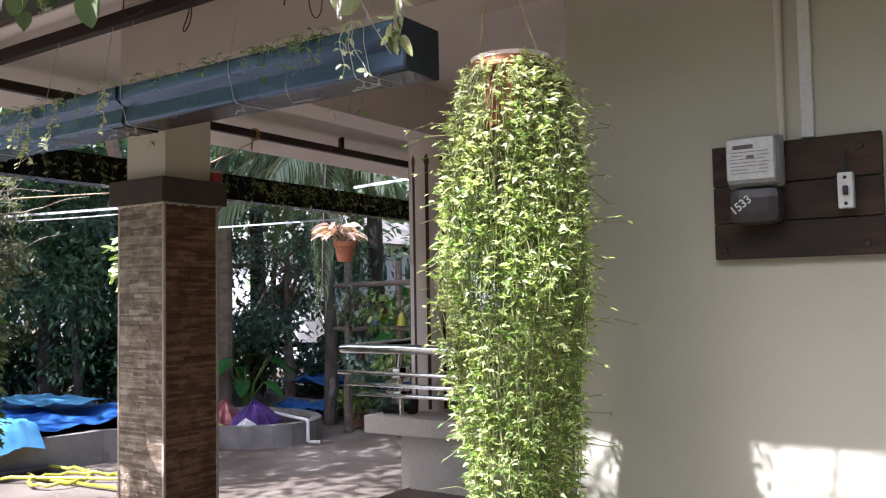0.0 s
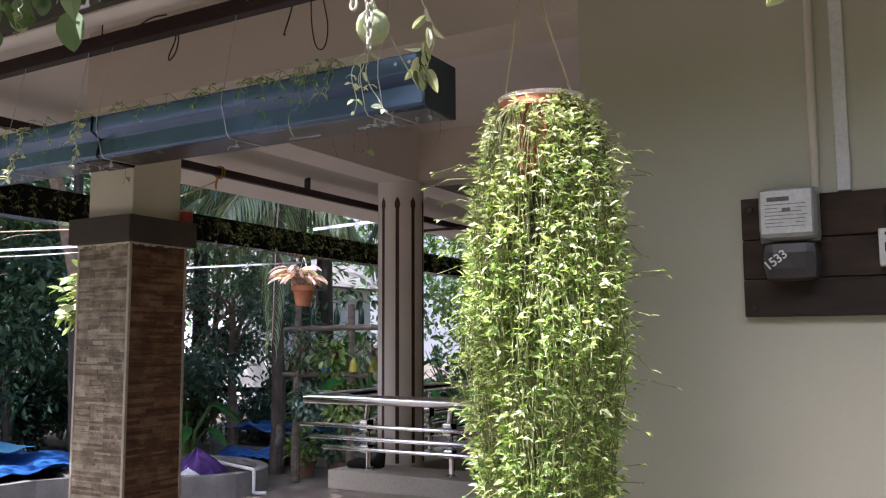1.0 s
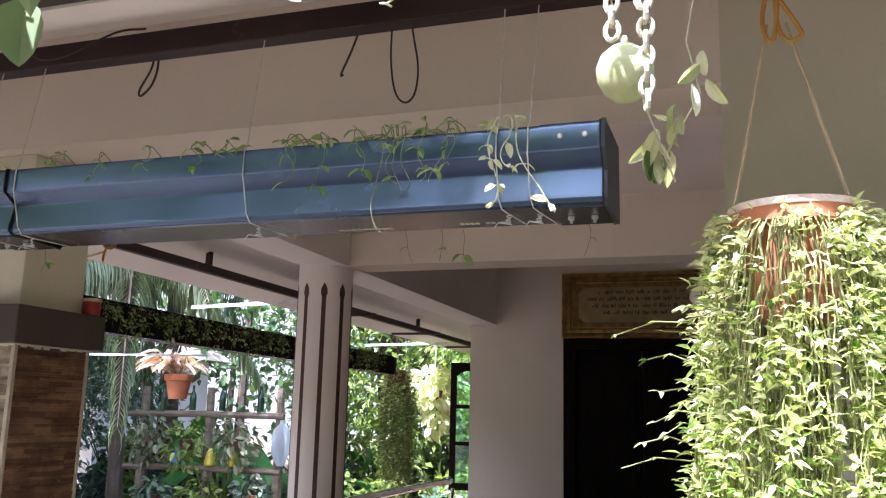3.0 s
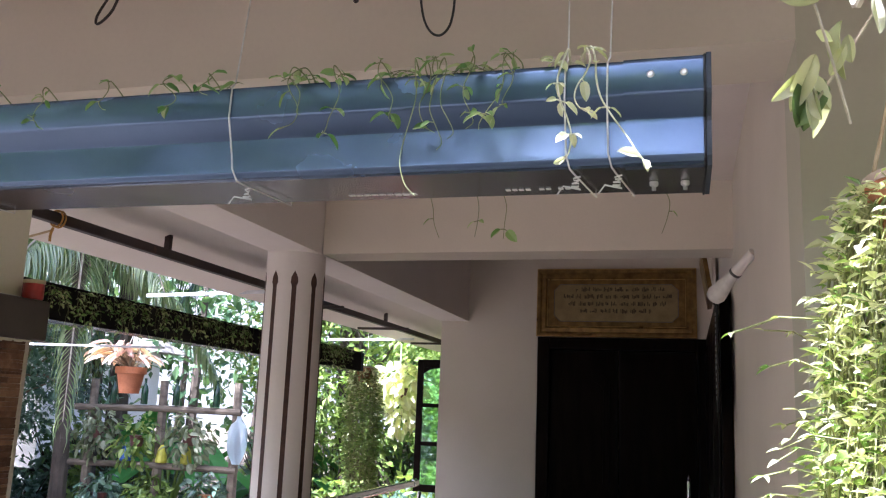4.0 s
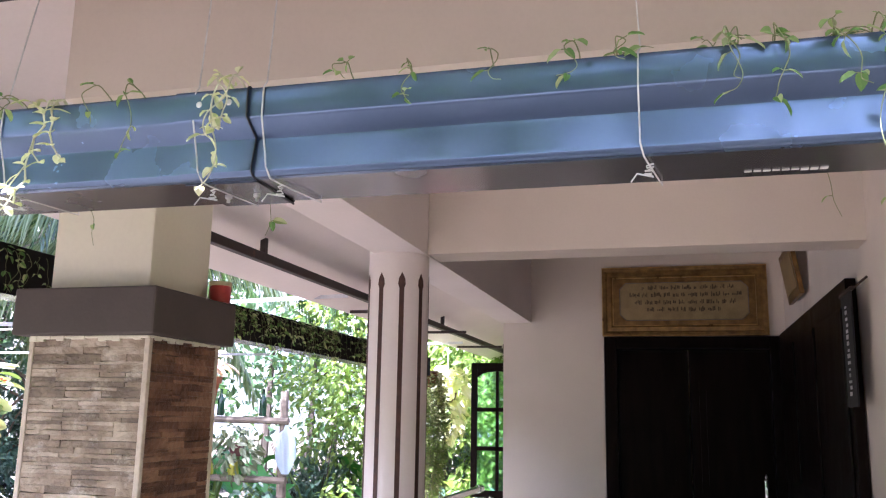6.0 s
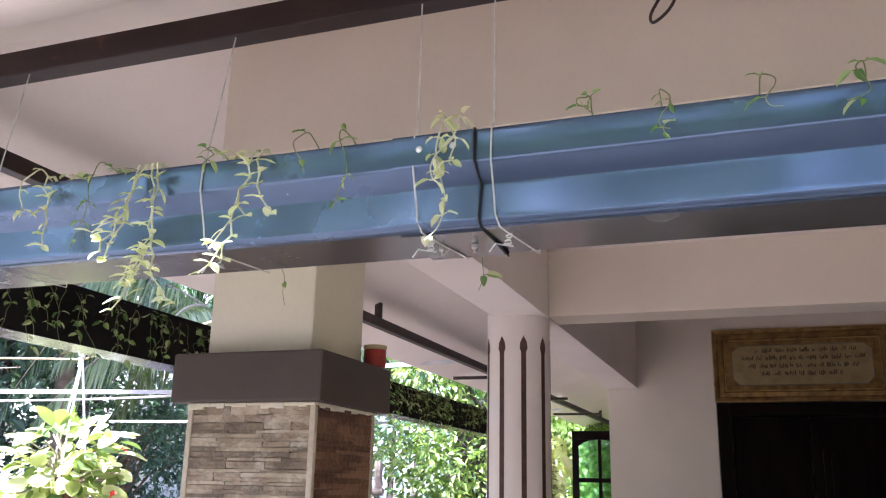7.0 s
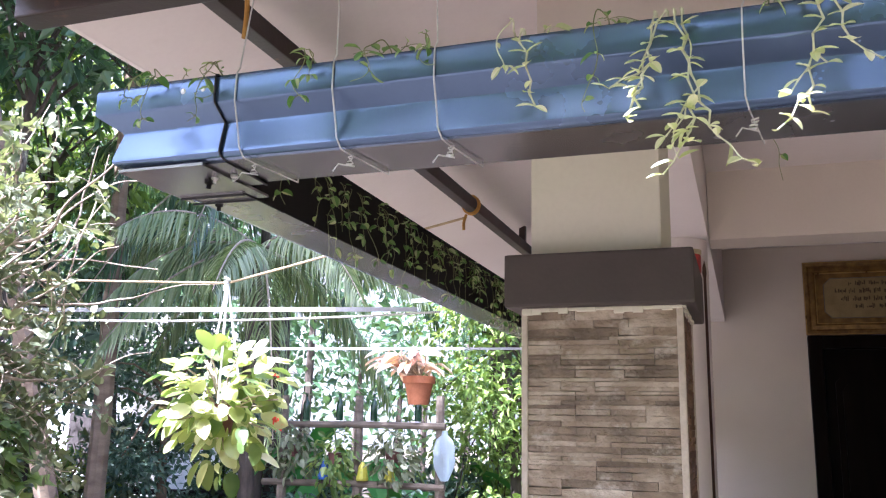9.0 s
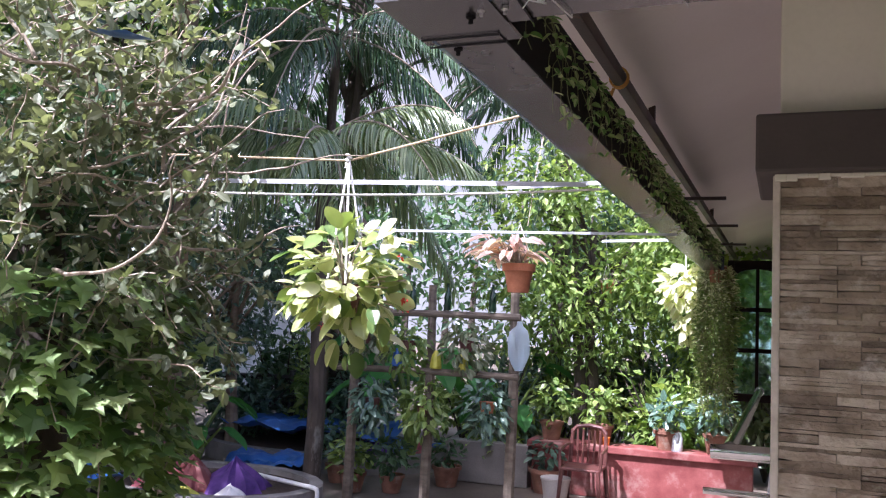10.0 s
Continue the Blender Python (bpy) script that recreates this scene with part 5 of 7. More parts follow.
num.matrix_parent_inverse = Matrix.Translation(meter.location).inverted()
num.matrix_basis = Matrix.Translation((-0.648, Y0 - 0.0955, 2.048)) @ Matrix.Rotation(radians(90), 4, "X") @ Matrix.Rotation(radians(40), 4, "Z") @ Matrix.Shear("XZ", 4, (0.15, 0.0))
tagged(num, "white handwritten number")
sw = thing("switch", (-0.373, Y0 - 0.04, 2.05), "small white main switch on the meter board", "switch")
part("body", Shape().box(-0.392, -0.354, Y0 - 0.058, Y0 - 0.024, 2.052, 2.146, 0.005), WHITE, sw)
part("lever", Shape().box(-0.378, -0.366, Y0 - 0.072, Y0 - 0.056, 2.085, 2.110, 0.003), METER_BLACK, sw)
for z in (2.064, 2.132):
    part("screw", Shape().tube([(-0.373, Y0 - 0.060, z), (-0.373, Y0 - 0.056, z)], [0.004, 0.006], 8), TUBE, sw)
part("cable", Shape().tube([(-0.373, Y0 - 0.04, 2.145), (-0.372, Y0 - 0.045, 2.175), (-0.374, Y0 - 0.028, 2.205)], 0.0035, 6), BLACK, sw)
solid("cable_duct", Shape().box(-0.482, -0.450, Y0 - 0.016, Y0 - 0.001, 2.254, 3.2, 0.002), WHITE, "white plastic cable duct up the wall", "cable duct")
solid("conduit", Shape().tube([(-0.535, Y0 - 0.010, 2.25), (-0.533, Y0 - 0.010, 2.7), (-0.53, Y0 - 0.010, 3.2)], 0.011, 10), WALL, "painted-over conduit pipe on the wall", "conduit", smooth=True)

# entrance door: frame, two panelled leaves, and the folded-back leaf along the side wall
DX0, DX1, DZ0, DZ1 = -2.595, -1.21, 0.64, 2.785
door = thing("door_1", ((DX0 + DX1) / 2, DOOR_Y, DZ0), "very dark carved wooden double entrance door, closed", "door", kind="structure")
fr = Shape().box(DX0, DX0 + 0.10, DOOR_Y - 0.02, DOOR_Y + 0.10, DZ0, DZ1, 0.006).box(DX1 - 0.10, DX1 + 0.02, DOOR_Y - 0.02, DOOR_Y + 0.10, DZ0, DZ1, 0.006).box(DX0 + 0.10, DX1 - 0.10, DOOR_Y - 0.02, DOOR_Y + 0.10, DZ1 - 0.10, DZ1, 0.006)
part("door_frame", fr, WOOD_DARK, door, "thick dark frame")
xm = -1.93
for x0, x1 in ((DX0 + 0.105, xm - 0.004), (xm + 0.004, DX1 - 0.105)):
    lf = Shape().box(x0, x1, DOOR_Y + 0.02, DOOR_Y + 0.06, DZ0 + 0.01, DZ1 - 0.105)
    leaf = part("door_leaf", lf, WOOD_DARK, door)
    w_ = x1 - x0
    for px0, px1 in ((x0 + 0.07, x0 + w_ - 0.07),):
        for pz0, pz1, arch in ((DZ0 + 0.12, DZ0 + 0.80, 0), (DZ0 + 0.92, DZ1 - 0.36, 1)):
            p = Shape()
            ol = [(px0, pz0), (px1, pz0), (px1, pz1)]
            if arch:
                ol += [(px1 + (px0 - px1) * t, pz1 + 0.10 * math.sin(math.pi * t) ** 0.7) for t in np.linspace(0.08, 0.92, 11)]
            ol += [(px0, pz1)]
            p.extrude(ol, "y", DOOR_Y - 0.002, DOOR_Y + 0.02)
            inner = [(px0 + px1) / 2 + (x - (px0 + px1) / 2) * 0.78 for x, _ in ol], [(pz0 + pz1) / 2 + (z - (pz0 + pz1) / 2) * 0.86 for _, z in ol]
            p.extrude(list(zip(*inner)), "y", DOOR_Y - 0.016, DOOR_Y - 0.002)
            part("panel", p, WOOD_DARK, leaf)
hd = Shape().box(-1.400, -1.372, DOOR_Y - 0.016, DOOR_Y + 0.02, 1.47, 1.68, 0.004).tube([(-1.386, DOOR_Y - 0.02, 1.62), (-1.386, DOOR_Y - 0.06, 1.615), (-1.391, DOOR_Y - 0.065, 1.56), (-1.391, DOOR_Y - 0.06, 1.52)], 0.009, 8)
hd.lathe([(0.012, 0), (0.016, 0.012), (0.010, 0.03), (0.002, 0.045)], (-1.386, DOOR_Y - 0.03, 1.68), 10)
part("door_handle", hd, CHROME, door, "polished metal handle", smooth=True)
side = thing("door_2", (WALL_X, 6.5, 0.64), "dark wooden folding door leaf resting along the side wall", "door", kind="structure")
sl = part("door_leaf", Shape().box(WALL_X - 0.055, WALL_X - 0.006, 5.10, 7.93, 0.65, 2.79, 0.006), WOOD_DARK, side)
for y0 in (5.18, 6.12, 7.06):
    for z0, z1 in ((0.8, 1.6), (1.72, 2.66)):
        part("panel", Shape().box(WALL_X - 0.068, WALL_X - 0.053, y0, y0 + 0.80, z0, z1, 0.006), WOOD_DARK, sl)
banner = thing("wall_hanging", (WALL_X, 5.0, 2.2), "narrow black cloth hanging with pale woven marks and wooden rod", "wall hanging")
part("cloth", Shape().box(WALL_X - 0.078, WALL_X - 0.070, 4.86, 5.09, 2.19, 2.70, 0.002), BLACK_CLOTH, banner)
mk = Shape()
for i in range(15):
    z = 2.24 + i * 0.028
    mk.box(WALL_X - 0.081, WALL_X - 0.077, 4.95 + 0.02 * rng.random(), 4.985 + 0.025 * rng.random(), z, z + 0.008 + 0.012 * rng.random())
part("marks", mk, METER_GREY, banner, "pale illegible embroidered marks")
part("rod", Shape().tube([(WALL_X - 0.074, 4.84, 2.705), (WALL_X - 0.074, 5.12, 2.705)], 0.011, 8).tube([(WALL_X - 0.06, 4.86, 2.71), (WALL_X - 0.02, 4.87, 2.745), (WALL_X - 0.002, 4.87, 2.76)], 0.006, 6), WOOD_OLD, banner, "wooden rod")

# framed pictures
pic = thing("framed_picture", (-1.95, DOOR_Y - 0.03, 2.79), "wide gilt-framed panel with faded lettering above the door", "picture")
def picture_frame(x0, x1, z0, z1, y, w_):
    s_ = Shape()
    prof = [(0, 0.0), (0, 0.028), (0.012, 0.036), (0.03, 0.034), (0.042, 0.022), (w_ * 0.8, 0.026), (w_, 0.012), (w_, 0.0)]
    ring = []
    for ins, d in prof:
        ring.append([(x0 + ins, y - d, z0 + ins), (x1 - ins, y - d, z0 + ins), (x1 - ins, y - d, z1 - ins), (x0 + ins, y - d, z1 - ins)])
    v_ = [p for r in ring for p in r]
    f_ = [(4 * i + j, 4 * i + (j + 1) % 4, 4 * i + 4 + (j + 1) % 4, 4 * i + 4 + j) for i in range(len(prof) - 1) for j in range(4)]
    return s_.add(v_, f_)


GILT = surface("bright_gilt", [(0.45, 0.28, 0.09), (0.60, 0.40, 0.15)], 0.3, 20, 90, 0.1, metal=0.7)
PZ0, PZ1 = 2.79, 3.36
part("frame", picture_frame(-2.605, -1.305, PZ0, PZ1, DOOR_Y - 0.002, 0.09), GOLD, pic, "carved gilt frame")
part("mat", Shape().box(-2.52, -1.39, DOOR_Y - 0.012, DOOR_Y - 0.006, PZ0 + 0.085, PZ1 - 0.085), GOLD, pic)
oc = 0.05
ol = [(-2.46 + oc, PZ0 + 0.13), (-1.45 - oc, PZ0 + 0.13), (-1.45, PZ0 + 0.13 + oc), (-1.45, PZ1 - 0.13 - oc), (-1.45 - oc, PZ1 - 0.13), (-2.46 + oc, PZ1 - 0.13), (-2.46, PZ1 - 0.13 - oc), (-2.46, PZ0 + 0.13 + oc)]
panel = part("panel", Shape().extrude(ol, "y", DOOR_Y - 0.016, DOOR_Y - 0.012), GOLD_PALE, pic, "pale gold octagonal panel")
for q, (ins, rr_) in enumerate(((0.004, 0.006), (0.088, 0.005))):
    ring = [(-2.605 + ins, PZ0 + ins), (-1.305 - ins, PZ0 + ins), (-1.305 - ins, PZ1 - ins), (-2.605 + ins, PZ1 - ins), (-2.605 + ins, PZ0 + ins)]
    part("gilt_line", Shape().tube([(x, DOOR_Y - (0.032, 0.018)[q], z) for x, z in ring], rr_, 6), GILT, pic, "bright gilt edge line")
part("border_line", Shape().tube([(x, DOOR_Y - 0.018, z) for x, z in ol + ol[:1]], 0.003, 4), INK, panel)
s = Shape()
for i, (z, x0, x1) in enumerate(((3.185, -2.28, -1.60), (3.125, -2.38, -1.52), (3.065, -2.34, -1.56), (3.005, -2.24, -1.68))):
    x = x0
    while x < x1:
        w_ = 0.03 + 0.06 * rng.random()
        for k in range(max(1, int(w_ / 0.012))):
            xk, lo, hi = x + 0.012 * k, 0.013 * rng.random(), 0.021 * rng.random()
            s.box(xk, xk + 0.005 + 0.006 * rng.random(), DOOR_Y - 0.0172, DOOR_Y - 0.015, z - 0.004 - lo, z + 0.004 + hi)
        x += w_ + 0.014
part("lettering", s, surface("faded_brown_ink", [(0.035, 0.022, 0.010), (0.075, 0.048, 0.02)], 0.6, 30, 120, 0.05), panel, "faded illegible lettering in four rows", kind="stuff")
pic2 = thing("framed_picture", (WALL_X, 6.9, 2.93), "small brown framed picture leaning out from the side wall", "picture")
m = Matrix.Translation((WALL_X - 0.03, 6.88, 2.93)) @ Matrix.Rotation(radians(-9), 4, "Y")
part("frame", Shape().box(-0.03, 0.0, -0.30, 0.30, 0, 0.34, 0.006, m), GOLD, pic2, "gilt brown frame")
part("mat", Shape().box(-0.034, -0.029, -0.25, 0.25, 0.05, 0.29, 0.0, m), GOLD_PALE, pic2)

# wall lamp
lamp = thing("wall_lamp", (WALL_X, 3.63, 2.69), "unlit white bulb in a holder slanting from the wall", "lamp")
p0, p1 = Vector((WALL_X - 0.002, 3.66, 2.682)), Vector((WALL_X - 0.122, 3.80, 2.553))
d = (p1 - p0)
part("holder", Shape().tube([p0, p0 + d * 0.30, p0 + d * 0.42], [0.016, 0.017, 0.019], 14), CEILING, lamp, "painted holder", smooth=True)
part("ring", Shape().tube([p0 + d * 0.42, p0 + d * 0.46], 0.021, 14), METER_BLACK, lamp, "dark metal ring")
part("bulb", Shape().tube([p0 + d * 0.46, p0 + d * 0.55, p0 + d * 0.78, p0 + d * 0.92, p0 + d * 1.0, p0 + d * 1.03], [0.015, 0.019, 0.028, 0.033, 0.027, 0.008], 18), LAMP_WHITE, lamp, "white plastic bulb", smooth=True)

# tin on the pillar cap
tin = thing("tin_can", (-3.185, 2.79, 2.403), "small red tin with a tan rim on the pillar cap", "tin")
part("body", Shape().lathe([(0.026, 0), (0.0285, 0.004), (0.0285, 0.042), (0.027, 0.045)], (-3.186, 2.800, 2.406), 20), RED_TIN, tin, smooth=True)
part("rim", Shape().lathe([(0.0275, 0.045), (0.030, 0.047), (0.030, 0.056), (0.024, 0.057)], (-3.186, 2.800, 2.406), 20), TAN_TIN, tin, smooth=True)
solid("paper_scrap", Shape().box(-3.222, -3.180, 2.62, 2.75, 2.4055, 2.4095, 0.001), WHITE, "curled white paper scrap on the pillar cap", "paper")

# steel railing on the parapet
rail = thing("railing", (-3.4, 4.6, 1.09), "polished steel railing with four pipes on the parapet", "railing")
part("handrail", Shape().tube([(-3.76, 4.37, 1.515), (-3.70, 4.37, 1.518), (-1.78, 4.37, 1.518)], [0.028, 0.031, 0.031], 16), CHROME, rail, "thick polished handrail", smooth=True)
part("handrail", Shape().tube([(-3.69, 4.44, 1.522), (-3.67, 8.05, 1.522)], 0.029, 14), CHROME, rail, smooth=True)
part("collar", Shape().tube([(-3.67, 8.05, 1.522), (-3.67, 8.16, 1.522)], 0.036, 14), CHROME, rail, smooth=True)
for z, x0, y0 in ((1.362, -3.785, 4.36), (1.288, -3.72, 4.375), (1.224, -3.635, 4.39)):
    part("pipe", Shape().tube([(x0, y0, z), (-1.80, y0, z)], 0.0135, 10), CHROME, rail, smooth=True)
    part("pipe", Shape().tube([(-3.50, 4.52, z), (-3.50, 7.98, z)], 0.0135, 10), CHROME, rail, smooth=True)
for x, y in ((-3.33, 4.45), (-2.75, 4.45), (-2.1, 4.45), (-3.46, 5.4), (-3.46, 6.5), (-3.46, 7.6)):
    ps = part("post", Shape().tube([(x, y, 1.088), (x, y, 1.25), (x - 0.02, y, 1.36), (x, y, 1.505)], 0.017, 10), CHROME, rail, smooth=True)
    part("bracket", Shape().box(x - 0.03, x + 0.03, y - 0.06, y + 0.012, 1.33, 1.40, 0.008), CHROME, ps)
    part("bracket", Shape().box(x - 0.03, x + 0.03, y - 0.05, y + 0.012, 1.20, 1.25, 0.008), CHROME, ps)
    part("foot", Shape().lathe([(0.035, 0), (0.035, 0.012), (0.02, 0.02)], (x, y, 1.089), 14), CHROME, ps, smooth=True)
solid("folded_umbrella", Shape().tube([(-3.36, 4.56, 1.095), (-3.34, 4.57, 1.12), (-3.30, 4.56, 1.20)], [0.03, 0.045, 0.02], 9).tube([(-3.52, 4.50, 1.11), (-3.44, 4.52, 1.12), (-3.36, 4.50, 1.12)], [0.02, 0.035, 0.03], 9), BLACK_CLOTH, "crumpled dark cloth on the parapet ledge", "cloth", smooth=True)

# window with an open shutter on the garden wall
win = thing("window_1", (-3.44, 9.65, 1.35), "garden window with dark wooden frame", "window", kind="structure")
wf = Shape()
for y0, y1, z0, z1 in ((9.15, 9.22, 1.35, 2.62), (10.08, 10.15, 1.35, 2.62), (9.22, 10.08, 1.35, 1.42), (9.22, 10.08, 2.55, 2.62), (9.62, 9.68, 1.42, 2.55)):
    wf.box(-3.46, -3.38, y0, y1, z0, z1, 0.004)
part("window_frame", wf, WOOD_DARK, win)
for y0, y1 in ((9.22, 9.62), (9.68, 10.08)):
    part("pane", Shape().box(-3.425, -3.419, y0, y1, 1.42, 2.55), GLASS, win)
shutter = thing("window_shutter", (-3.7, 9.1, 1.36), "open dark wooden shutter with greenish glass panes", "shutter")
sf = Shape()
for x0, x1, z0, z1 in ((-3.98, -3.92, 1.36, 2.64), (-3.53, -3.465, 1.36, 2.64), (-3.92, -3.53, 1.36, 1.43), (-3.92, -3.53, 2.56, 2.64), (-3.92, -3.53, 1.80, 1.84), (-3.92, -3.53, 2.17, 2.21), (-3.735, -3.705, 1.43, 2.56)):
    sf.box(x0, x1, 9.08, 9.115, z0, z1, 0.003)
sf.extrude([(-3.92, 2.56), (-3.92, 2.50), (-3.87, 2.535), (-3.82, 2.55), (-3.735, 2.56)], "y", 9.085, 9.11).extrude([(-3.53, 2.56), (-3.53, 2.50), (-3.58, 2.535), (-3.63, 2.55), (-3.705, 2.56)], "y", 9.085, 9.11)
part("frame", sf, WOOD_DARK, shutter)
for x0, x1 in ((-3.92, -3.735), (-3.705, -3.53)):
    for z0, z1 in ((1.43, 1.80), (1.84, 2.17), (2.21, 2.56)):
        pane = part("pane", Shape().box(x0, x1, 9.094, 9.099, z0, z1), GLASS, shutter)
        pane.visible_shadow = False


# ---- lines, pots and plants in the garden ----
def strip(name, a, b, r, mat, label, drop=0.0, cat="clothes line"):
    return solid(name, Shape().tube(sag(a, b, drop), r, 6), mat, label, cat, smooth=True)


def flat_bar(a, b, h_, label):
    a, b = Vector(a), Vector(b)
    d_ = b - a
    m_ = Matrix.Translation(a) @ Matrix.Rotation(math.atan2(d_.y, d_.x), 4, "Z")
    s_ = Shape().box(0, d_.length, -0.002, 0.002, -h_ / 2, h_ / 2, 0.0, m_)
    solid("flat_strip", s_, STRIP, label, "metal strip", group="strips in the garden")


flat_bar((-5.9, 2.90, 2.405), (-4.04, 3.25, 2.402), 0.014, "white flat metal strip stretched to the gutter")
flat_bar((-5.4, 4.42, 2.40), (-3.93, 4.60, 2.385), 0.011, "white flat metal strip stretched to the gutter")
flat_bar((-5.25, 6.30, 2.898), (-4.12, 6.08, 2.865), 0.026, "white flat metal strip under the garden eaves")
flat_bar((-5.3, 9.85, 2.885), (-4.2, 9.6, 2.84), 0.026, "white flat metal strip under the garden eaves")
strip("clothes_line", (-5.9, 2.95, 2.40), (-4.05, 3.5, 2.43), 0.004, ROPE_W, "thin white sagging clothes line", 0.03)
strip("clothes_line", (-6.3, 3.55, 2.64), (-5.24, 4.01, 2.655), 0.005, STRING, "pale rope stretched to the vine")
strip("clothes_line", (-5.24, 4.01, 2.655), (-4.09, 3.90, 2.86), 0.005, STRING, "pale rope stretched to the eaves tube")


def leaf_ball(lf, c, r, n, L, W, squash=1.0, inner=0.35, up=0.3, droop=0.25, round_=True, fold=0.2):
    d = rand_dirs(n)
    rr = r * (inner + (1 - inner) * rng.random(n) ** 0.5)
    P = np.array(c) + d * rr[:, None] * np.array([1, 1, squash])
    D = d * np.array([1, 1, 0.5]) + rng.normal(size=(n, 3)) * 0.45 + np.array([0, 0, -droop])
    N = d * 0.8 + rng.normal(size=(n, 3)) * 0.4 + np.array([0, 0, up]) + np.array(SUN) * 0.5
    s_ = 0.65 + 0.7 * rng.random(n)
    lf.leaves(P, D, N, L * s_, W * s_, fold=fold, round_=round_)


# bushy hanging plant with pale leaves and red flowers
hp = thing("hanging_plant", (-5.19, 3.94, 1.82), "bushy hanging plant with broad pale green leaves and red flowers", "hanging plant", "hanging plants")
lf, fl, st = Shape(), Shape(), Shape()
for c_, r_, n_, droop_ in (((-5.19, 3.94, 2.20), 0.245, 150, 0.05), ((-5.19, 3.94, 2.08), 0.235, 115, 0.4), ((-5.14, 3.94, 1.93), 0.14, 26, 0.8)):
    d = rand_dirs(n_)
    P = np.array(c_) + d * (r_ * (0.55 + 0.45 * rng.random(n_)))[:, None] * np.array([1, 1, 0.8])
    N = d * 0.5 + rng.normal(size=(n_, 3)) * 0.45 + np.array([0, 0, 0.55]) + np.array(SUN) * 0.35
    s_ = 0.6 + 0.7 * rng.random(n_)
    lf.outline_leaves(P, d * np.array([1, 1, 0.45]) + rng.normal(size=(n_, 3)) * 0.4 - np.array([0, 0, droop_]), N, 0.092 * s_, 0.056 * s_, OVAL, fold=0.22, droop=0.22)
for _ in range(6):
    d = rand_dirs(1)[0]
    leaf_ball(fl, np.array((-5.19, 3.94, 2.12)) + d * (0.28, 0.28, 0.22), 0.010, 6, 0.019, 0.013)
for _ in range(26):
    d = rand_dirs(1)[0]
    st.tube([(-5.19, 3.94, 2.08), np.array((-5.19, 3.94, 2.12)) + d * 0.13, np.array((-5.19, 3.94, 2.12)) + d * (0.26, 0.26, 0.2)], 0.004, 5)
part("pot", Shape().lathe([(0.05, 0.02), (0.07, 0.12), (0.075, 0.14), (0.065, 0.14)], (-5.19, 3.94, 1.98), 18), BROWN_PLASTIC, hp, smooth=True)
part("stem", st, TWIG, hp, kind="stuff")
part("leaves", lf, LEAF_JADE, hp, "broad pale green leaves", True, "stuff")
part("blossom", fl, FLOWER_RED, hp, "small red flowers", kind="stuff")
for dx, dy in ((-0.09, 0), (0.07, 0.05), (0.04, -0.08)):
    part("string", Shape().tube([(-5.19 + dx, 3.94 + dy, 2.12), (-5.235, 4.0, 2.655)], 0.005, 6), ROPE_W, hp, "white rope")
part("knot", Shape().tube(curl((-5.25, 4.0, 2.62), (0.1, 0, 1), 0.06, 3, 0.012, 20), 0.007, 6), ROPE_W, hp)

# clay pot with pink-leaved plant
pp = thing("hanging_plant", (-5.03, 5.9, 2.16), "hanging clay pot with long pinkish leaves", "hanging plant", "hanging plants")
part("pot", Shape().lathe([(0.064, 0.015), (0.088, 0.14), (0.090, 0.145), (0.102, 0.147), (0.105, 0.19), (0.098, 0.192), (0.09, 0.17)], (-5.03, 5.9, 2.16), 26), TERRACOTTA, pp, "glossy terracotta pot", smooth=True)
part("soil", Shape().lathe([(0.089, 0.168), (0.05, 0.18), (0.005, 0.18)], (-5.03, 5.9, 2.16), 16), SOIL, pp)
lf, st = Shape(), Shape()
for i in range(64):
    a = rng.random() * 6.28
    e = rng.random()
    q = np.array((-5.03 - 0.08, 5.9, 2.36)) + np.array((math.cos(a) * 0.19 * e, math.sin(a) * 0.17 * e, 0.02 + 0.14 * rng.random()))
    lf.leaves([q], [(math.cos(a) - 0.2, math.sin(a), 0.25 - 0.5 * e)], [(rng.normal() * 0.3, rng.normal() * 0.3 - 0.4, 1)], 0.11 + 0.07 * rng.random(), 0.046, fold=0.3, droop=0.3, round_=True)
    st.tube([(-5.03, 5.9, 2.33), q], 0.005, 5)
part("stem", st, TWIG, pp, kind="stuff")
part("leaves", lf, LEAF_PINK, pp, "drooping pale pink leaves", True, "stuff")
for dx in (-0.095, 0.095):
    part("string", Shape().tube([(-5.03 + dx, 5.9, 2.34), (-5.03, 5.9, 2.60)], 0.003, 5), ROPE_W, pp)

# pale cream-leaved hanging plant
cp = thing("hanging_plant", (-4.43, 9.84, 2.25), "hanging plant with sunlit cream-white leaves", "hanging plant", "hanging plants")
lf = Shape()
leaf_ball(lf, (-4.42, 9.84, 2.42), 0.27, 130, 0.13, 0.075, 0.8, droop=0.4)
leaf_ball(lf, (-4.38, 9.84, 2.12), 0.15, 60, 0.11, 0.06, 1.5, droop=0.9)
part("leaves", lf, LEAF_CREAM, cp, "cream-white leaves", kind="stuff")
part("pot", Shape().lathe([(0.07, 0), (0.10, 0.13), (0.09, 0.13)], (-4.42, 9.84, 2.24), 16), BROWN_PLASTIC, cp)
part("string", Shape().tube([(-4.42, 9.84, 2.35), (-4.45, 9.95, 2.86)], 0.006, 5), ROPE_W, cp)

# long fern-like trailing plant under the end of the garden gutter
fc = hanging_curtain(-3.97, 7.56, 2.47, 1.33, 0.10, 0.135, 0.10, 120, 0.034, LEAF_TREE_BRIGHT, "hanging_plant", "long green trailing plant hung at the gutter end", 0.07, 0.12, 20, 0.03)
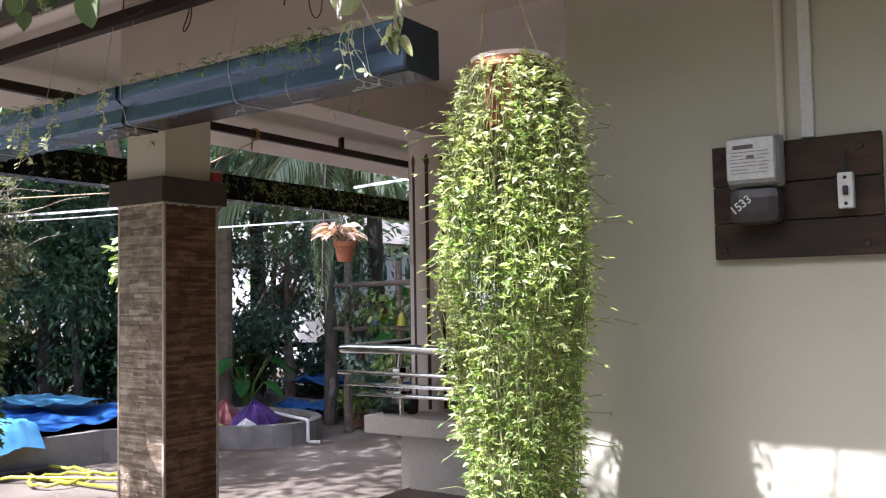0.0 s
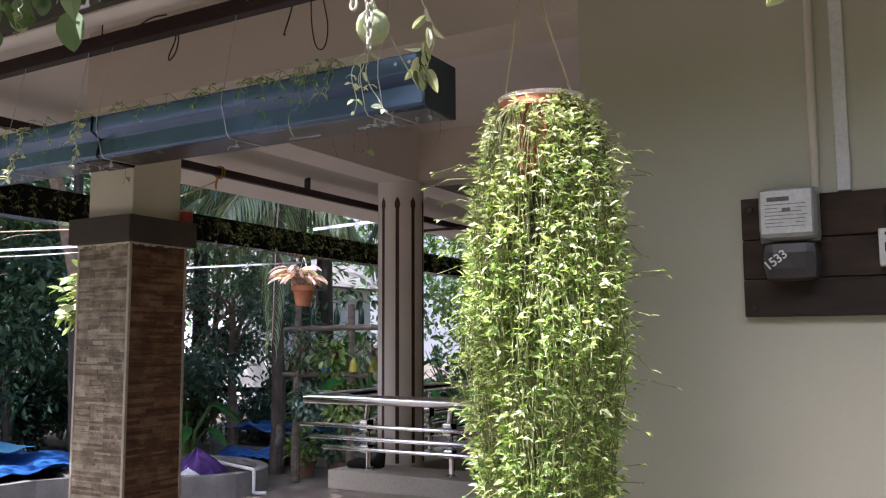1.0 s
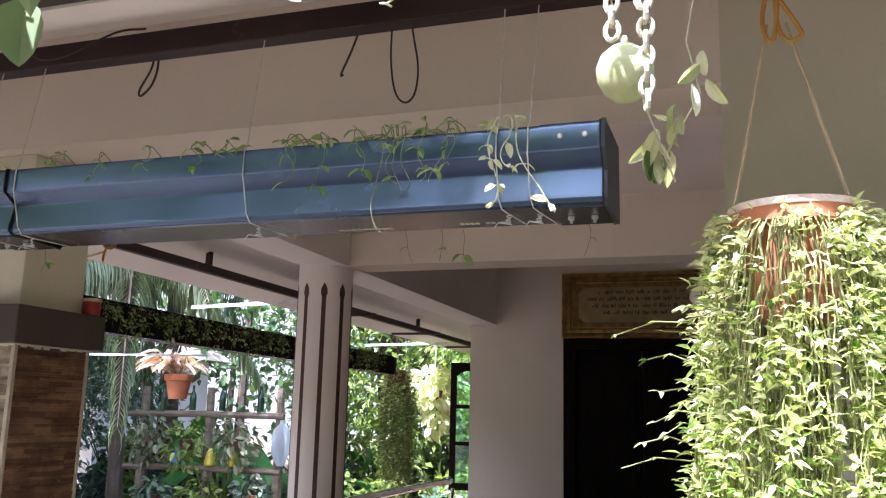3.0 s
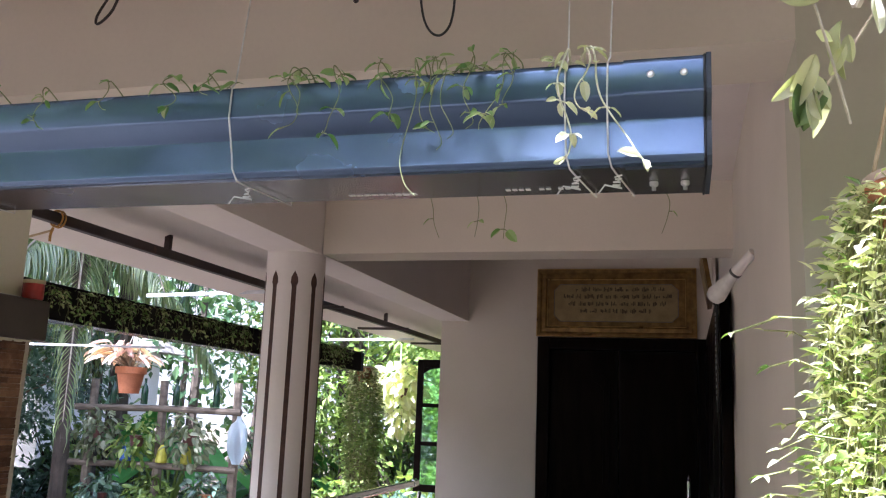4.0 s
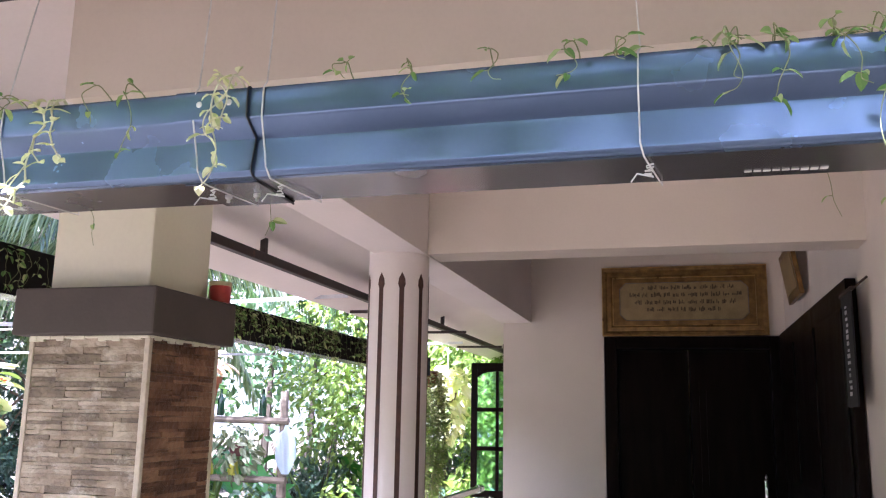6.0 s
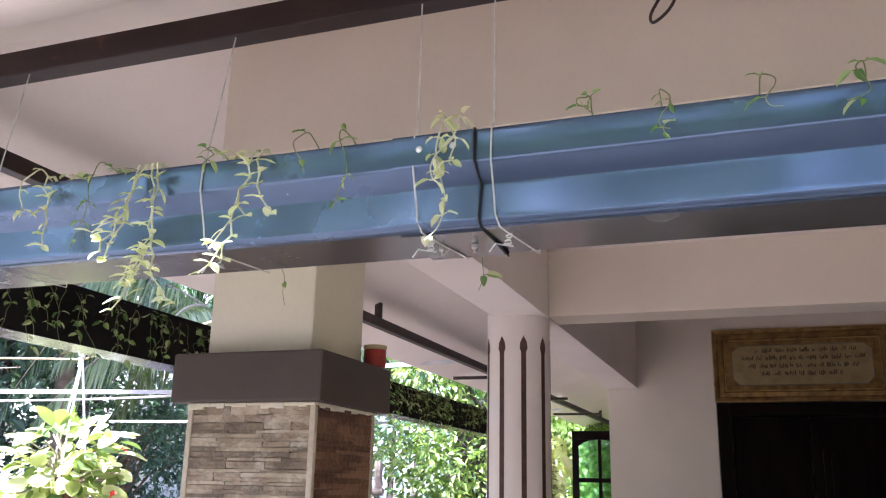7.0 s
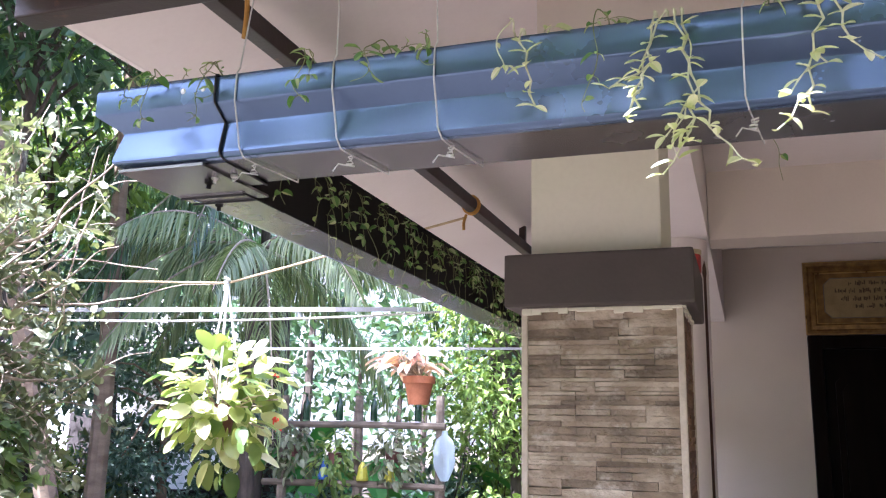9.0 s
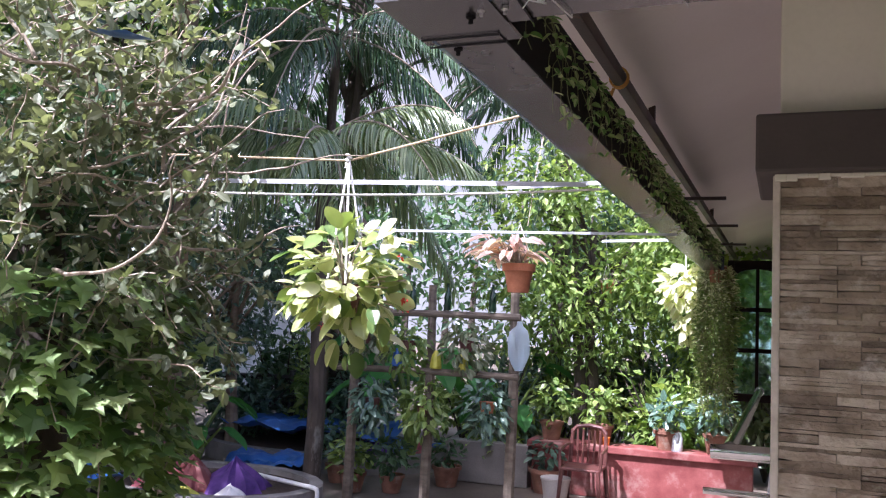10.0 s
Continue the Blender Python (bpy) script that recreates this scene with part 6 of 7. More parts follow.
part("string", Shape().tube([(-3.97, 7.56, 2.45), (-4.0, 7.36, 2.58)], 0.003, 5), STRING, fc)

def sheet(name, x0, x1, y0, y1, z, amp, mat, label, n=26, cat="tarpaulin", seed=0, drop=0.0):
    """A crumpled cloth or tarpaulin."""
    s_ = Shape()
    u = np.linspace(0, 1, n)
    v_ = []
    for a in u:
        for b_ in u:
            x, y = x0 + (x1 - x0) * a, y0 + (y1 - y0) * b_
            h_ = amp * (noise.noise((x * 2.2 + seed, y * 2.2, 0)) + 0.45 * noise.noise((x * 6 + seed, y * 6, 3)) + 0.2 * abs(noise.noise((x * 15, y * 15 + seed, 1))))
            e = min(a, 1 - a, b_, 1 - b_)
            v_.append((x + 0.1 * noise.noise((y * 2 + seed, x, 7)), y + 0.1 * noise.noise((x * 2, y + seed, 9)), z + h_ - drop * max(0, 0.12 - (1 - a)) / 0.12 + 0.02))
    s_.add(v_, [(i * n + j, (i + 1) * n + j, (i + 1) * n + j + 1, i * n + j + 1) for i in range(n - 1) for j in range(n - 1)])
    return solid(name, s_, mat, label, cat, group="tarpaulins", smooth=True)


# big leafy climber on a pole beside the path, with dry branches on top
cl = thing("climber", (-5.36, 2.46, 0), "thick leafy climber on a pole, dry twigs on top", "climber")
lf, st, top_l = Shape(), Shape(), Shape()
n = 4700
zz = 0.02 + 2.05 * rng.random(n)
aa = rng.random(n) * 6.28
rr = (0.37 + 0.06 * np.sin(zz * 4 + aa * 2) + 0.03 * np.sin(zz * 13 + aa * 5)) * (0.74 + 0.3 * rng.random(n) ** 0.6)
C = np.array((-5.36, 2.46))
P = np.stack([C[0] + rr * np.cos(aa), C[1] + rr * np.sin(aa), zz], 1)
out = np.stack([np.cos(aa), np.sin(aa), -0.25 + 0 * aa], 1) + rng.normal(size=(n, 3)) * np.array([0.6, 0.6, 0.25])
size_ = 0.55 + 0.6 * rng.random(n)
lf.outline_leaves(P, out, np.stack([0.35 * np.cos(aa), 0.35 * np.sin(aa), 1.0 + 0 * aa], 1) + rng.normal(size=(n, 3)) * 0.28, 0.082 * size_, 0.088 * size_, LOBED, fold=0.16, droop=0.25)
for i in range(90):
    a, z0 = rng.random() * 6.28, 0.3 + 1.5 * rng.random()
    st.tube([(C[0] + (0.39 + 0.02 * math.sin(j * 2.0 + i)) * math.cos(a + 0.05 * math.sin(j + i)), C[1] + (0.39 + 0.02 * math.sin(j * 2.0 + i)) * math.sin(a + 0.05 * math.sin(j + i)), z0 + 0.07 * j) for j in range(6)], 0.002, 4)
for i in range(300):
    a = rng.random() * 6.28
    r0 = 0.36 * rng.random() ** 0.5
    p = Vector((C[0] + r0 * math.cos(a), C[1] + r0 * math.sin(a), 1.80 + 0.95 * rng.random()))
    d = Vector((math.cos(a) * 0.6 + rng.normal() * 0.5, math.sin(a) * 0.6 + rng.normal() * 0.5, 0.45 + rng.normal() * 0.5))
    pts = [p]
    for j in range(9):
        d = (d + Vector(rng.normal(size=3)) * 0.32 + Vector((0, 0, -0.05))).normalized()
        pts.append(pts[-1] + d * 0.045)
    st.tube(bow(pts, 2), [0.0042 * (1 - j / 22) * (0.3 + rng.random() * 0.3) + 0.0010 for j in range(19)], 5)
    k = 34
    q = [pts[rng.integers(2, 10)] + Vector(rng.normal(size=3)) * 0.012 for _ in range(k)]
    s_ = 0.55 + 0.8 * rng.random(k)
    top_l.outline_leaves([tuple(x) for x in q], rand_dirs(k), rand_dirs(k, 1.0), 0.034 * s_, 0.019 * s_, OVAL[::2] + OVAL[-1:], fold=0.2, droop=0.2)
for i in range(60):
    a = rng.random() * 6.28
    p = Vector((C[0] + 0.38 * math.cos(a), C[1] + 0.34 * math.sin(a), 2.06 + 0.5 * rng.random()))
    d = Vector((-math.sin(a) * rng.normal(), math.cos(a) * rng.normal(), 0.35 * abs(rng.normal()) - 0.05))
    pts = [p]
    for j in range(11):
        d = (d + Vector(rng.normal(size=3)) * 0.22).normalized()
        d.z = max(d.z, -0.12)
        pts.append(pts[-1] + d * 0.055)
    pts = bow(pts, 3)
    st.tube(pts, [0.0056 * (1 - 0.75 * j / len(pts)) for j in range(len(pts))], 6)
# core of darker leaves puts the climber's inner shade into colour
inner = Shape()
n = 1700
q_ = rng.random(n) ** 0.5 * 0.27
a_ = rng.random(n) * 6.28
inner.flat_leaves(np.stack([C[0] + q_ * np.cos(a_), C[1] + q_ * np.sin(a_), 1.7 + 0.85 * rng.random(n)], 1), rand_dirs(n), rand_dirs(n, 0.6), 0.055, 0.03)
part("inner_leaves", inner, LEAF_TREE, cl, "inner leaves, shade put into their darker colour", kind="stuff")
part("pole", Shape().tube([(C[0], C[1], 0), (C[0] + 0.02, C[1], 1.2), (C[0], C[1] + 0.02, 2.3)], [0.16, 0.15, 0.08], 10), BARK, cl, "hidden rough trunk")
part("leaves", lf, LEAF_CLIMBER, cl, "dense ivy-like leaves", kind="stuff")
part("dry_wood", st, TWIG, cl, "tangle of dry brown twigs", kind="stuff")
part("top_leaves", top_l, LEAF_SHRUB, cl, "small greyish green leaves", kind="stuff")

sheet("plastic_scrap", -5.02, -4.90, 2.26, 2.36, 2.60, 0.05, TARP, "blue plastic scrap caught in the climber", 10, "plastic sheet", seed=21)

# plant stand of weathered poles with bottles and climbers
stand = thing("plant_stand", (-7.0, 9.2, 0), "rough pole trellis hung with potted plants and bottles", "trellis")
SY = 9.3
for x in (-7.9, -7.0, -6.08):
    part("post", Shape().tube([(x, SY, 0), (x + 0.02, SY, 1.2), (x, SY + 0.02, 2.35)], [0.06, 0.055, 0.045], 8), WOOD_GREY, stand, smooth=True)
for z in (2.03, 1.42):
    part("rail", Shape().tube([(-8.1, SY - 0.03, z), (-7.0, SY - 0.03, z + 0.015), (-6.0, SY - 0.03, z + 0.01)], 0.036, 8), WOOD_GREY, stand, smooth=True)
for i, x in enumerate((-7.6, -7.2, -6.8, -6.3)):
    bt = thing("bottle", (x, SY - 0.05, 2.09), "dark glass bottle on the trellis rail", "bottle", "bottles on the trellis")
    part("body", Shape().lathe([(0.036, 0), (0.038, 0.01), (0.038, 0.15), (0.03, 0.19), (0.014, 0.22), (0.014, 0.28), (0.017, 0.285)], (x, SY - 0.04, 2.085), 14), GLASS_BOTTLE, bt, smooth=True)
for x, z, m_, n in ((-7.7, 1.75, LEAF_SHRUB, 90), (-7.2, 1.68, LEAF_TREE_BRIGHT, 90), (-6.55, 1.72, LEAF_SHRUB, 90), (-6.3, 1.1, LEAF_TREE_BLUE, 120), (-7.0, 1.05, LEAF_TREE_BRIGHT, 120), (-7.6, 1.05, LEAF_TREE_BLUE, 120)):
    pl = thing("trailing_plant", (x, SY, z - 0.3), "small potted plant trailing from the trellis", "potted plant", "plants on the trellis")
    lf = Shape()
    leaf_ball(lf, (x, SY - 0.1, z), 0.26, n * 2, 0.09, 0.045, 1.2, inner=0.2, droop=0.6)
    part("leaves", lf, m_, pl, kind="stuff")
    part("pot", Shape().lathe([(0.06, 0), (0.085, 0.12), (0.075, 0.12)], (x, SY - 0.1, z - 0.05), 14), TERRACOTTA if x > -6.5 else BROWN_PLASTIC, pl)
for x, m_ in ((-7.35, BLUE_PLASTIC), (-6.9, HOSE), (-6.6, HOSE)):
    pl = thing("plastic_bottle_planter", (x, SY - 0.06, 1.48), "small cut plastic bottle hung on the trellis", "planter", "planters on the trellis")
    part("body", Shape().lathe([(0.06, 0), (0.065, 0.02), (0.045, 0.14), (0.015, 0.19)], (x, SY - 0.06, 1.47), 12), m_, pl)

# ---- raised beds, tarpaulins, yard things ----
def bed(name, outline, h, label, mat=CONCRETE):
    bd = thing(name, (*np.mean(outline, 0), 0), label, "planter bed", "raised beds")
    k = len(outline)
    c = np.mean(outline, 0)
    inner = [tuple(c + (np.array(p) - c) * (1 - 0.14 / np.linalg.norm(np.array(p) - c))) for p in outline]
    s_ = Shape()
    v_ = [(x, y, -0.03) for x, y in outline] + [(x, y, h) for x, y in outline] + [(x, y, h) for x, y in inner] + [(x, y, h - 0.1) for x, y in inner]
    s_.add(v_, [(a * k + i, a * k + (i + 1) % k, (a + 1) * k + (i + 1) % k, (a + 1) * k + i) for a in range(3) for i in range(k)])
    part("kerb_wall", s_, mat, bd, "stained low cement wall")
    part("soil", Shape().add([(x, y, h - 0.06) for x, y in inner], [tuple(range(k))]), SOIL, bd)
    return bd


bed("raised_bed", [(-9.45, 3.2), (-8.98, 6.2), (-8.75, 6.6), (-13.5, 8.6), (-14.2, 4.0)], 0.36, "long raised bed with stained cement kerb wall")
bed("raised_bed", [(-9.0 + 1.25 * math.cos(a), 8.3 + 0.95 * math.sin(a)) for a in np.linspace(0, 2 * math.pi, 26)[:-1]], 0.27, "round raised bed with pale cement kerb")
bed("raised_bed", [(-9.6 + 1.9 * math.cos(a), 11.7 + 1.25 * math.sin(a)) for a in np.linspace(0, 2 * math.pi, 26)[:-1]], 0.22, "oval raised bed with grey kerb behind the pots")


sheet("tarpaulin", -13.6, -9.15, 4.2, 7.4, 0.42, 0.10, TARP, "crumpled deep blue tarpaulin over the raised bed", 44, seed=1)
sheet("tarpaulin", -10.3, -8.95, 4.6, 5.5, 0.52, 0.10, TARP_LIGHT, "light blue plastic sheet hanging over the bed kerb", 30, seed=4, drop=0.28)
sheet("tarpaulin", -11.5, -10.0, 6.0, 6.9, 0.58, 0.05, TARP_LIGHT, "light blue plastic sheet on the dark tarpaulin", 24, seed=9)
sheet("tarpaulin", -10.7, -8.4, 10.8, 12.2, 0.42, 0.14, TARP, "dark blue tarpaulin over the oval bed", 34, seed=6)


sheet("tarpaulin", -9.9, -8.8, 9.6, 10.5, 0.16, 0.16, TARP, "crumpled blue tarpaulin heaped between the beds", 26, seed=31)
sheet("tarpaulin", -8.9, -7.9, 11.3, 12.2, 0.20, 0.16, TARP, "crumpled blue tarpaulin heaped behind the pots", 24, seed=37)


def bundle(x, y, z, r, h_, mat, label, seed, name="crumpled_cloth", cat="cloth"):
    """A bundled cloth: a folded, uneven mound."""
    s_ = Shape()
    n_, k_ = 40, 12
    v_ = []
    for j in range(k_):
        q = j / (k_ - 1)
        for i in range(n_):
            a = 2 * math.pi * i / n_
            f_ = 1 + 0.10 * math.sin(5 * a + seed + 2 * q) + 0.10 * math.sin(11 * a + 3 * seed) * (1 - q) + 0.25 * noise.noise((math.cos(a) * 1.5 + seed, math.sin(a) * 1.5, q * 2))
            v_.append((x + r * (1 - q ** 1.6) * f_ * math.cos(a), y + r * (1 - q ** 1.6) * f_ * math.sin(a), z + h_ * q * (0.85 + 0.3 * noise.noise((math.cos(a) * 2, math.sin(a) * 2 + seed, 4)))))
    s_.add(v_, [(j * n_ + i, j * n_ + (i + 1) % n_, (j + 1) * n_ + (i + 1) % n_, (j + 1) * n_ + i) for j in range(k_ - 1) for i in range(n_)])
    return solid(name, s_, mat, label, cat, smooth=True)


bundle(-9.30, 7.95, 0.20, 0.26, 0.44, CLOTH_PINK, "pink cloth bundled against the pale trunk", 1)
bundle(-8.98, 8.02, 0.20, 0.24, 0.36, RED_COAT, "rust-red cloth bundled on the round bed", 2)
bundle(-8.60, 8.20, 0.20, 0.34, 0.34, CLOTH_PURPLE, "dark purple cloth bundled on the round bed", 3)
bundle(-8.55, 11.2, 0.10, 0.34, 0.30, CLOTH_PURPLE, "dark purple cloth heaped beside the tarpaulin", 11)
bundle(-8.0, 11.6, 0.12, 0.26, 0.26, CLOTH_PINK, "dusty pink cloth heaped beside the tarpaulin", 12)
bundle(-8.45, 7.92, 0.20, 0.14, 0.13, WHITE, "white cloth scrap on the round bed", 4)
bundle(-8.85, 7.72, 0.20, 0.13, 0.12, HOSE, "yellow plastic sheet scrap on the round bed", 5)
solid("white_pipe", Shape().tube([(-8.72, 8.62, 0.30), (-7.74, 8.28, 0.30), (-7.70, 8.265, 0.29), (-7.69, 8.26, 0.26), (-7.69, 8.26, 0.03), (-7.66, 8.27, 0.022), (-7.55, 8.33, 0.022)], 0.022, 10), WHITE, "bent white plastic water pipe beside the bed", "pipe", smooth=True)
hz = [(-7.85 + 0.42 * math.cos(a) - 0.02 * i, 5.3 + 0.36 * math.sin(a), 0.03 + 0.012 * (i % 3)) for i, a in enumerate(np.linspace(0, 11.5, 60))]
hz = [(-9.2, 5.35, 0.02), (-8.7, 5.2, 0.02)] + hz + [(-7.3, 5.9, 0.02)]
solid("garden_hose", Shape().tube(hz, 0.019, 8), HOSE, "coiled yellow garden hose on the ground", "hose", smooth=True)
solid("pipe_piece", Shape().tube([(-9.1, 4.9, 0.05), (-9.0, 5.5, 0.05)], 0.045, 10), METER_BLACK, "short black pipe lying at the bed kerb", "pipe", smooth=True)


POT_OLD = surface("weathered_clay", [(0.17, 0.075, 0.045), (0.29, 0.14, 0.09)], 0.85, 9, 90, 0.25, spots=((0.30, 0.26, 0.20), 7, 0.55, 0.6))


def potted(name, x, y, h, r, leaf_mat, label, n=90, L=0.1, crown=0.22, pot_mat=POT_OLD, z=0.0):
    p = thing(name, (x, y, z), label, "potted plant", "potted plants in the yard")
    part("pot", Shape().lathe([(r * 0.7, 0), (r * 0.95, h * 0.82), (r * 1.06, h * 0.84), (r * 1.08, h), (r * 0.96, h), (r * 0.9, h * 0.9)], (x, y, z), 18), pot_mat, p, smooth=True)
    part("soil", Shape().lathe([(r * 0.9, h * 0.86), (0.01, h * 0.9)], (x, y, z), 14), SOIL, p)
    lf = Shape()
    leaf_ball(lf, (x, y, z + h + crown * 0.75), crown, n, L, L * 0.55, 0.9, inner=0.15, droop=0.1)
    part("leaves", lf, leaf_mat, p, kind="stuff")


for x, y, h, r, m_, c, n in ((-8.05, 9.7, 0.22, 0.15, LEAF_TREE_BRIGHT, 0.26, 130), (-7.65, 9.9, 0.20, 0.14, LEAF_TREE, 0.26, 130), (-7.25, 10.6, 0.24, 0.17, LEAF_TREE, 0.2, 80), (-8.45, 10.1, 0.22, 0.15, LEAF_TREE_BLUE, 0.25, 100), (-6.9, 11.3, 0.26, 0.17, LEAF_TREE_BRIGHT, 0.34, 150),
                           (-6.1, 10.9, 0.28, 0.2, LEAF_TREE_BLUE, 0.22, 80), (-8.9, 10.9, 0.25, 0.16, LEAF_TREE, 0.3, 120)):
    potted("potted_plant", x, y, h, r, m_, "bushy green plant in a clay pot on the ground", n, 0.10, c)
BAG = bpy.data.materials.new("thin_plastic")
BAG.use_nodes = True
bb = BAG.node_tree.nodes["Principled BSDF"]
bb.inputs["Base Color"].default_value = (0.72, 0.84, 0.92, 1)
bb.inputs["Roughness"].default_value, bb.inputs["Transmission Weight"].default_value, bb.inputs["IOR"].default_value = 0.3, 0.75, 1.1
low = thing("low_wall", (-5.3, 11.2, 0), "low garden wall with red-oxide top", "wall", kind="structure")
part("base", Shape().box(-6.3, -3.8, 10.95, 11.25, 0, 0.52, 0.01), RED_COAT, low)
part("coping", Shape().box(-6.35, -3.75, 10.90, 11.30, 0.52, 0.60, 0.01), RED_COAT, low, "red-oxide cement coping")
part("base", Shape().box(-7.4, -6.36, 11.0, 11.2, 0, 0.50, 0.01), CONCRETE, low)
for x, c, n in ((-5.5, 0.30, 140), (-4.75, 0.22, 90), (-4.2, 0.28, 120), (-6.1, 0.3, 130)):
    potted("potted_plant", x, 11.1, 0.22, 0.14, LEAF_TREE_BRIGHT if x < -5 else LEAF_TREE_BLUE, "green plant in a pot on the low wall", n, 0.1, c, POT_OLD, 0.6)
solid("plastic_jar", Shape().lathe([(0.06, 0), (0.065, 0.02), (0.065, 0.15), (0.05, 0.18), (0.05, 0.21)], (-4.62, 11.05, 0.6), 16), surface("pale_jar", [(0.5, 0.58, 0.62), (0.62, 0.68, 0.7)], 0.35, 10, 60, 0.05), "pale plastic jar on the low wall", "jar", smooth=True)
solid("bucket", Shape().lathe([(0.12, 0), (0.16, 0.26), (0.17, 0.265), (0.17, 0.285), (0.15, 0.28)], (-5.85, 10.35, 0), 20), PLINTH, "dirty white plastic bucket", "bucket", smooth=True)
solid("cup", Shape().lathe([(0.035, 0), (0.05, 0.09), (0.045, 0.09)], (-5.42, 11.0, 0.60), 14), ORANGE, "orange plastic cup on the low wall", "cup", smooth=True)

# brown plastic chair
chair = thing("plastic_chair", (-5.55, 10.35, 0), "brown moulded plastic garden chair with slatted back", "chair")
cx, cy = -5.55, 10.4
part("seat", Shape().box(cx - 0.22, cx + 0.22, cy - 0.22, cy + 0.22, 0.40, 0.43, 0.012), BROWN_PLASTIC, chair)
for dx in (-0.2, 0.2):
    part("leg", Shape().tube([(cx + dx * 1.15, cy - 0.24, 0), (cx + dx, cy - 0.2, 0.41)], [0.018, 0.026], 8), BROWN_PLASTIC, chair)
    part("leg", Shape().tube([(cx + dx * 1.15, cy + 0.26, 0), (cx + dx, cy + 0.2, 0.41), (cx + dx * 0.95, cy + 0.27, 0.80)], [0.018, 0.026, 0.02], 8), BROWN_PLASTIC, chair)
    part("armrest", Shape().tube([(cx + dx * 1.1, cy - 0.2, 0.41), (cx + dx * 1.15, cy - 0.18, 0.60), (cx + dx * 1.15, cy + 0.1, 0.63), (cx + dx * 1.0, cy + 0.24, 0.64)], 0.018, 8), BROWN_PLASTIC, chair)
for i in range(5):
    x = cx - 0.13 + 0.065 * i
    part("slat", Shape().tube([(x * 0.9 + cx * 0.1, cy + 0.21, 0.43), (x, cy + 0.25, 0.62), (x, cy + 0.27, 0.80)], 0.014, 6), BROWN_PLASTIC, chair)
part("top_rail", Shape().tube([(cx - 0.2, cy + 0.265, 0.76), (cx - 0.14, cy + 0.275, 0.83), (cx, cy + 0.28, 0.85), (cx + 0.14, cy + 0.275, 0.83), (cx + 0.2, cy + 0.265, 0.76)], 0.024, 8), BROWN_PLASTIC, chair)

# dark fence rails behind the beds
solid("fence", Shape().tube([(-22, 9.3, 0.95), (-10.5, 12.6, 0.98)], 0.045, 8).tube([(-22, 9.3, 0.55), (-10.5, 12.6, 0.58)], 0.045, 8).tube([(-14, 11.6, 0), (-14, 11.6, 1.1)], 0.05, 8).tube([(-18, 10.45, 0), (-18, 10.45, 1.1)], 0.05, 8).tube([(-10.6, 12.5, 0), (-10.6, 12.5, 1.1)], 0.05, 8), METER_BLACK, "dark pipe fence behind the beds", "fence")

# pale plastic bag tied on the trellis post, and a small clay pot hung from the far strip
sack = Shape()
ring_n = 22
for j in range(12):
    q = j / 11
    rad = 0.10 * math.sin(math.pi * min(1, 0.12 + 0.80 * (1 - q))) ** 0.8 * (1 if j < 10 else 0.5)
    sack.v.append(np.array([(-5.99 + rad * (1 + 0.18 * math.sin(4 * a + 3 * q) + 0.10 * math.sin(9 * a + 7 * q)) * math.cos(a), 9.22 + rad * 0.8 * (1 + 0.18 * math.sin(4 * a + 3 * q)) * math.sin(a), 1.50 + 0.50 * q) for a in np.linspace(0, 2 * math.pi, ring_n, endpoint=False)]))
sack.count = 12 * ring_n
sack.f = [[j * ring_n + i, j * ring_n + (i + 1) % ring_n, (j + 1) * ring_n + (i + 1) % ring_n, (j + 1) * ring_n + i] for j in range(11) for i in range(ring_n)] + [list(range(ring_n))[::-1], list(range(11 * ring_n, 12 * ring_n))]
solid("plastic_bag", sack, BAG, "pale blue crumpled plastic bag tied to the trellis post", "bag", smooth=True)
hpot = thing("hanging_pot", (-5.70, 12.27, 2.42), "small clay pot with red flowers hung among the leaves", "hanging pot", "hanging plants")
part("pot", Shape().lathe([(0.06, 0), (0.085, 0.13), (0.095, 0.135), (0.095, 0.16), (0.08, 0.15)], (-5.70, 12.27, 2.40), 18), TERRACOTTA, hpot, smooth=True)
lf = Shape()
leaf_ball(lf, (-5.70, 12.27, 2.58), 0.09, 26, 0.06, 0.04, 0.8)
part("leaves", lf, LEAF_PINK, hpot, "reddish leaves", True, "stuff")
for dx in (-0.07, 0.07):
    part("string", Shape().tube([(-5.70 + dx, 12.27, 2.54), (-5.70, 12.27, 2.85), (-5.74, 12.3, 3.25)], 0.004, 5), ROPE_W, hpot)


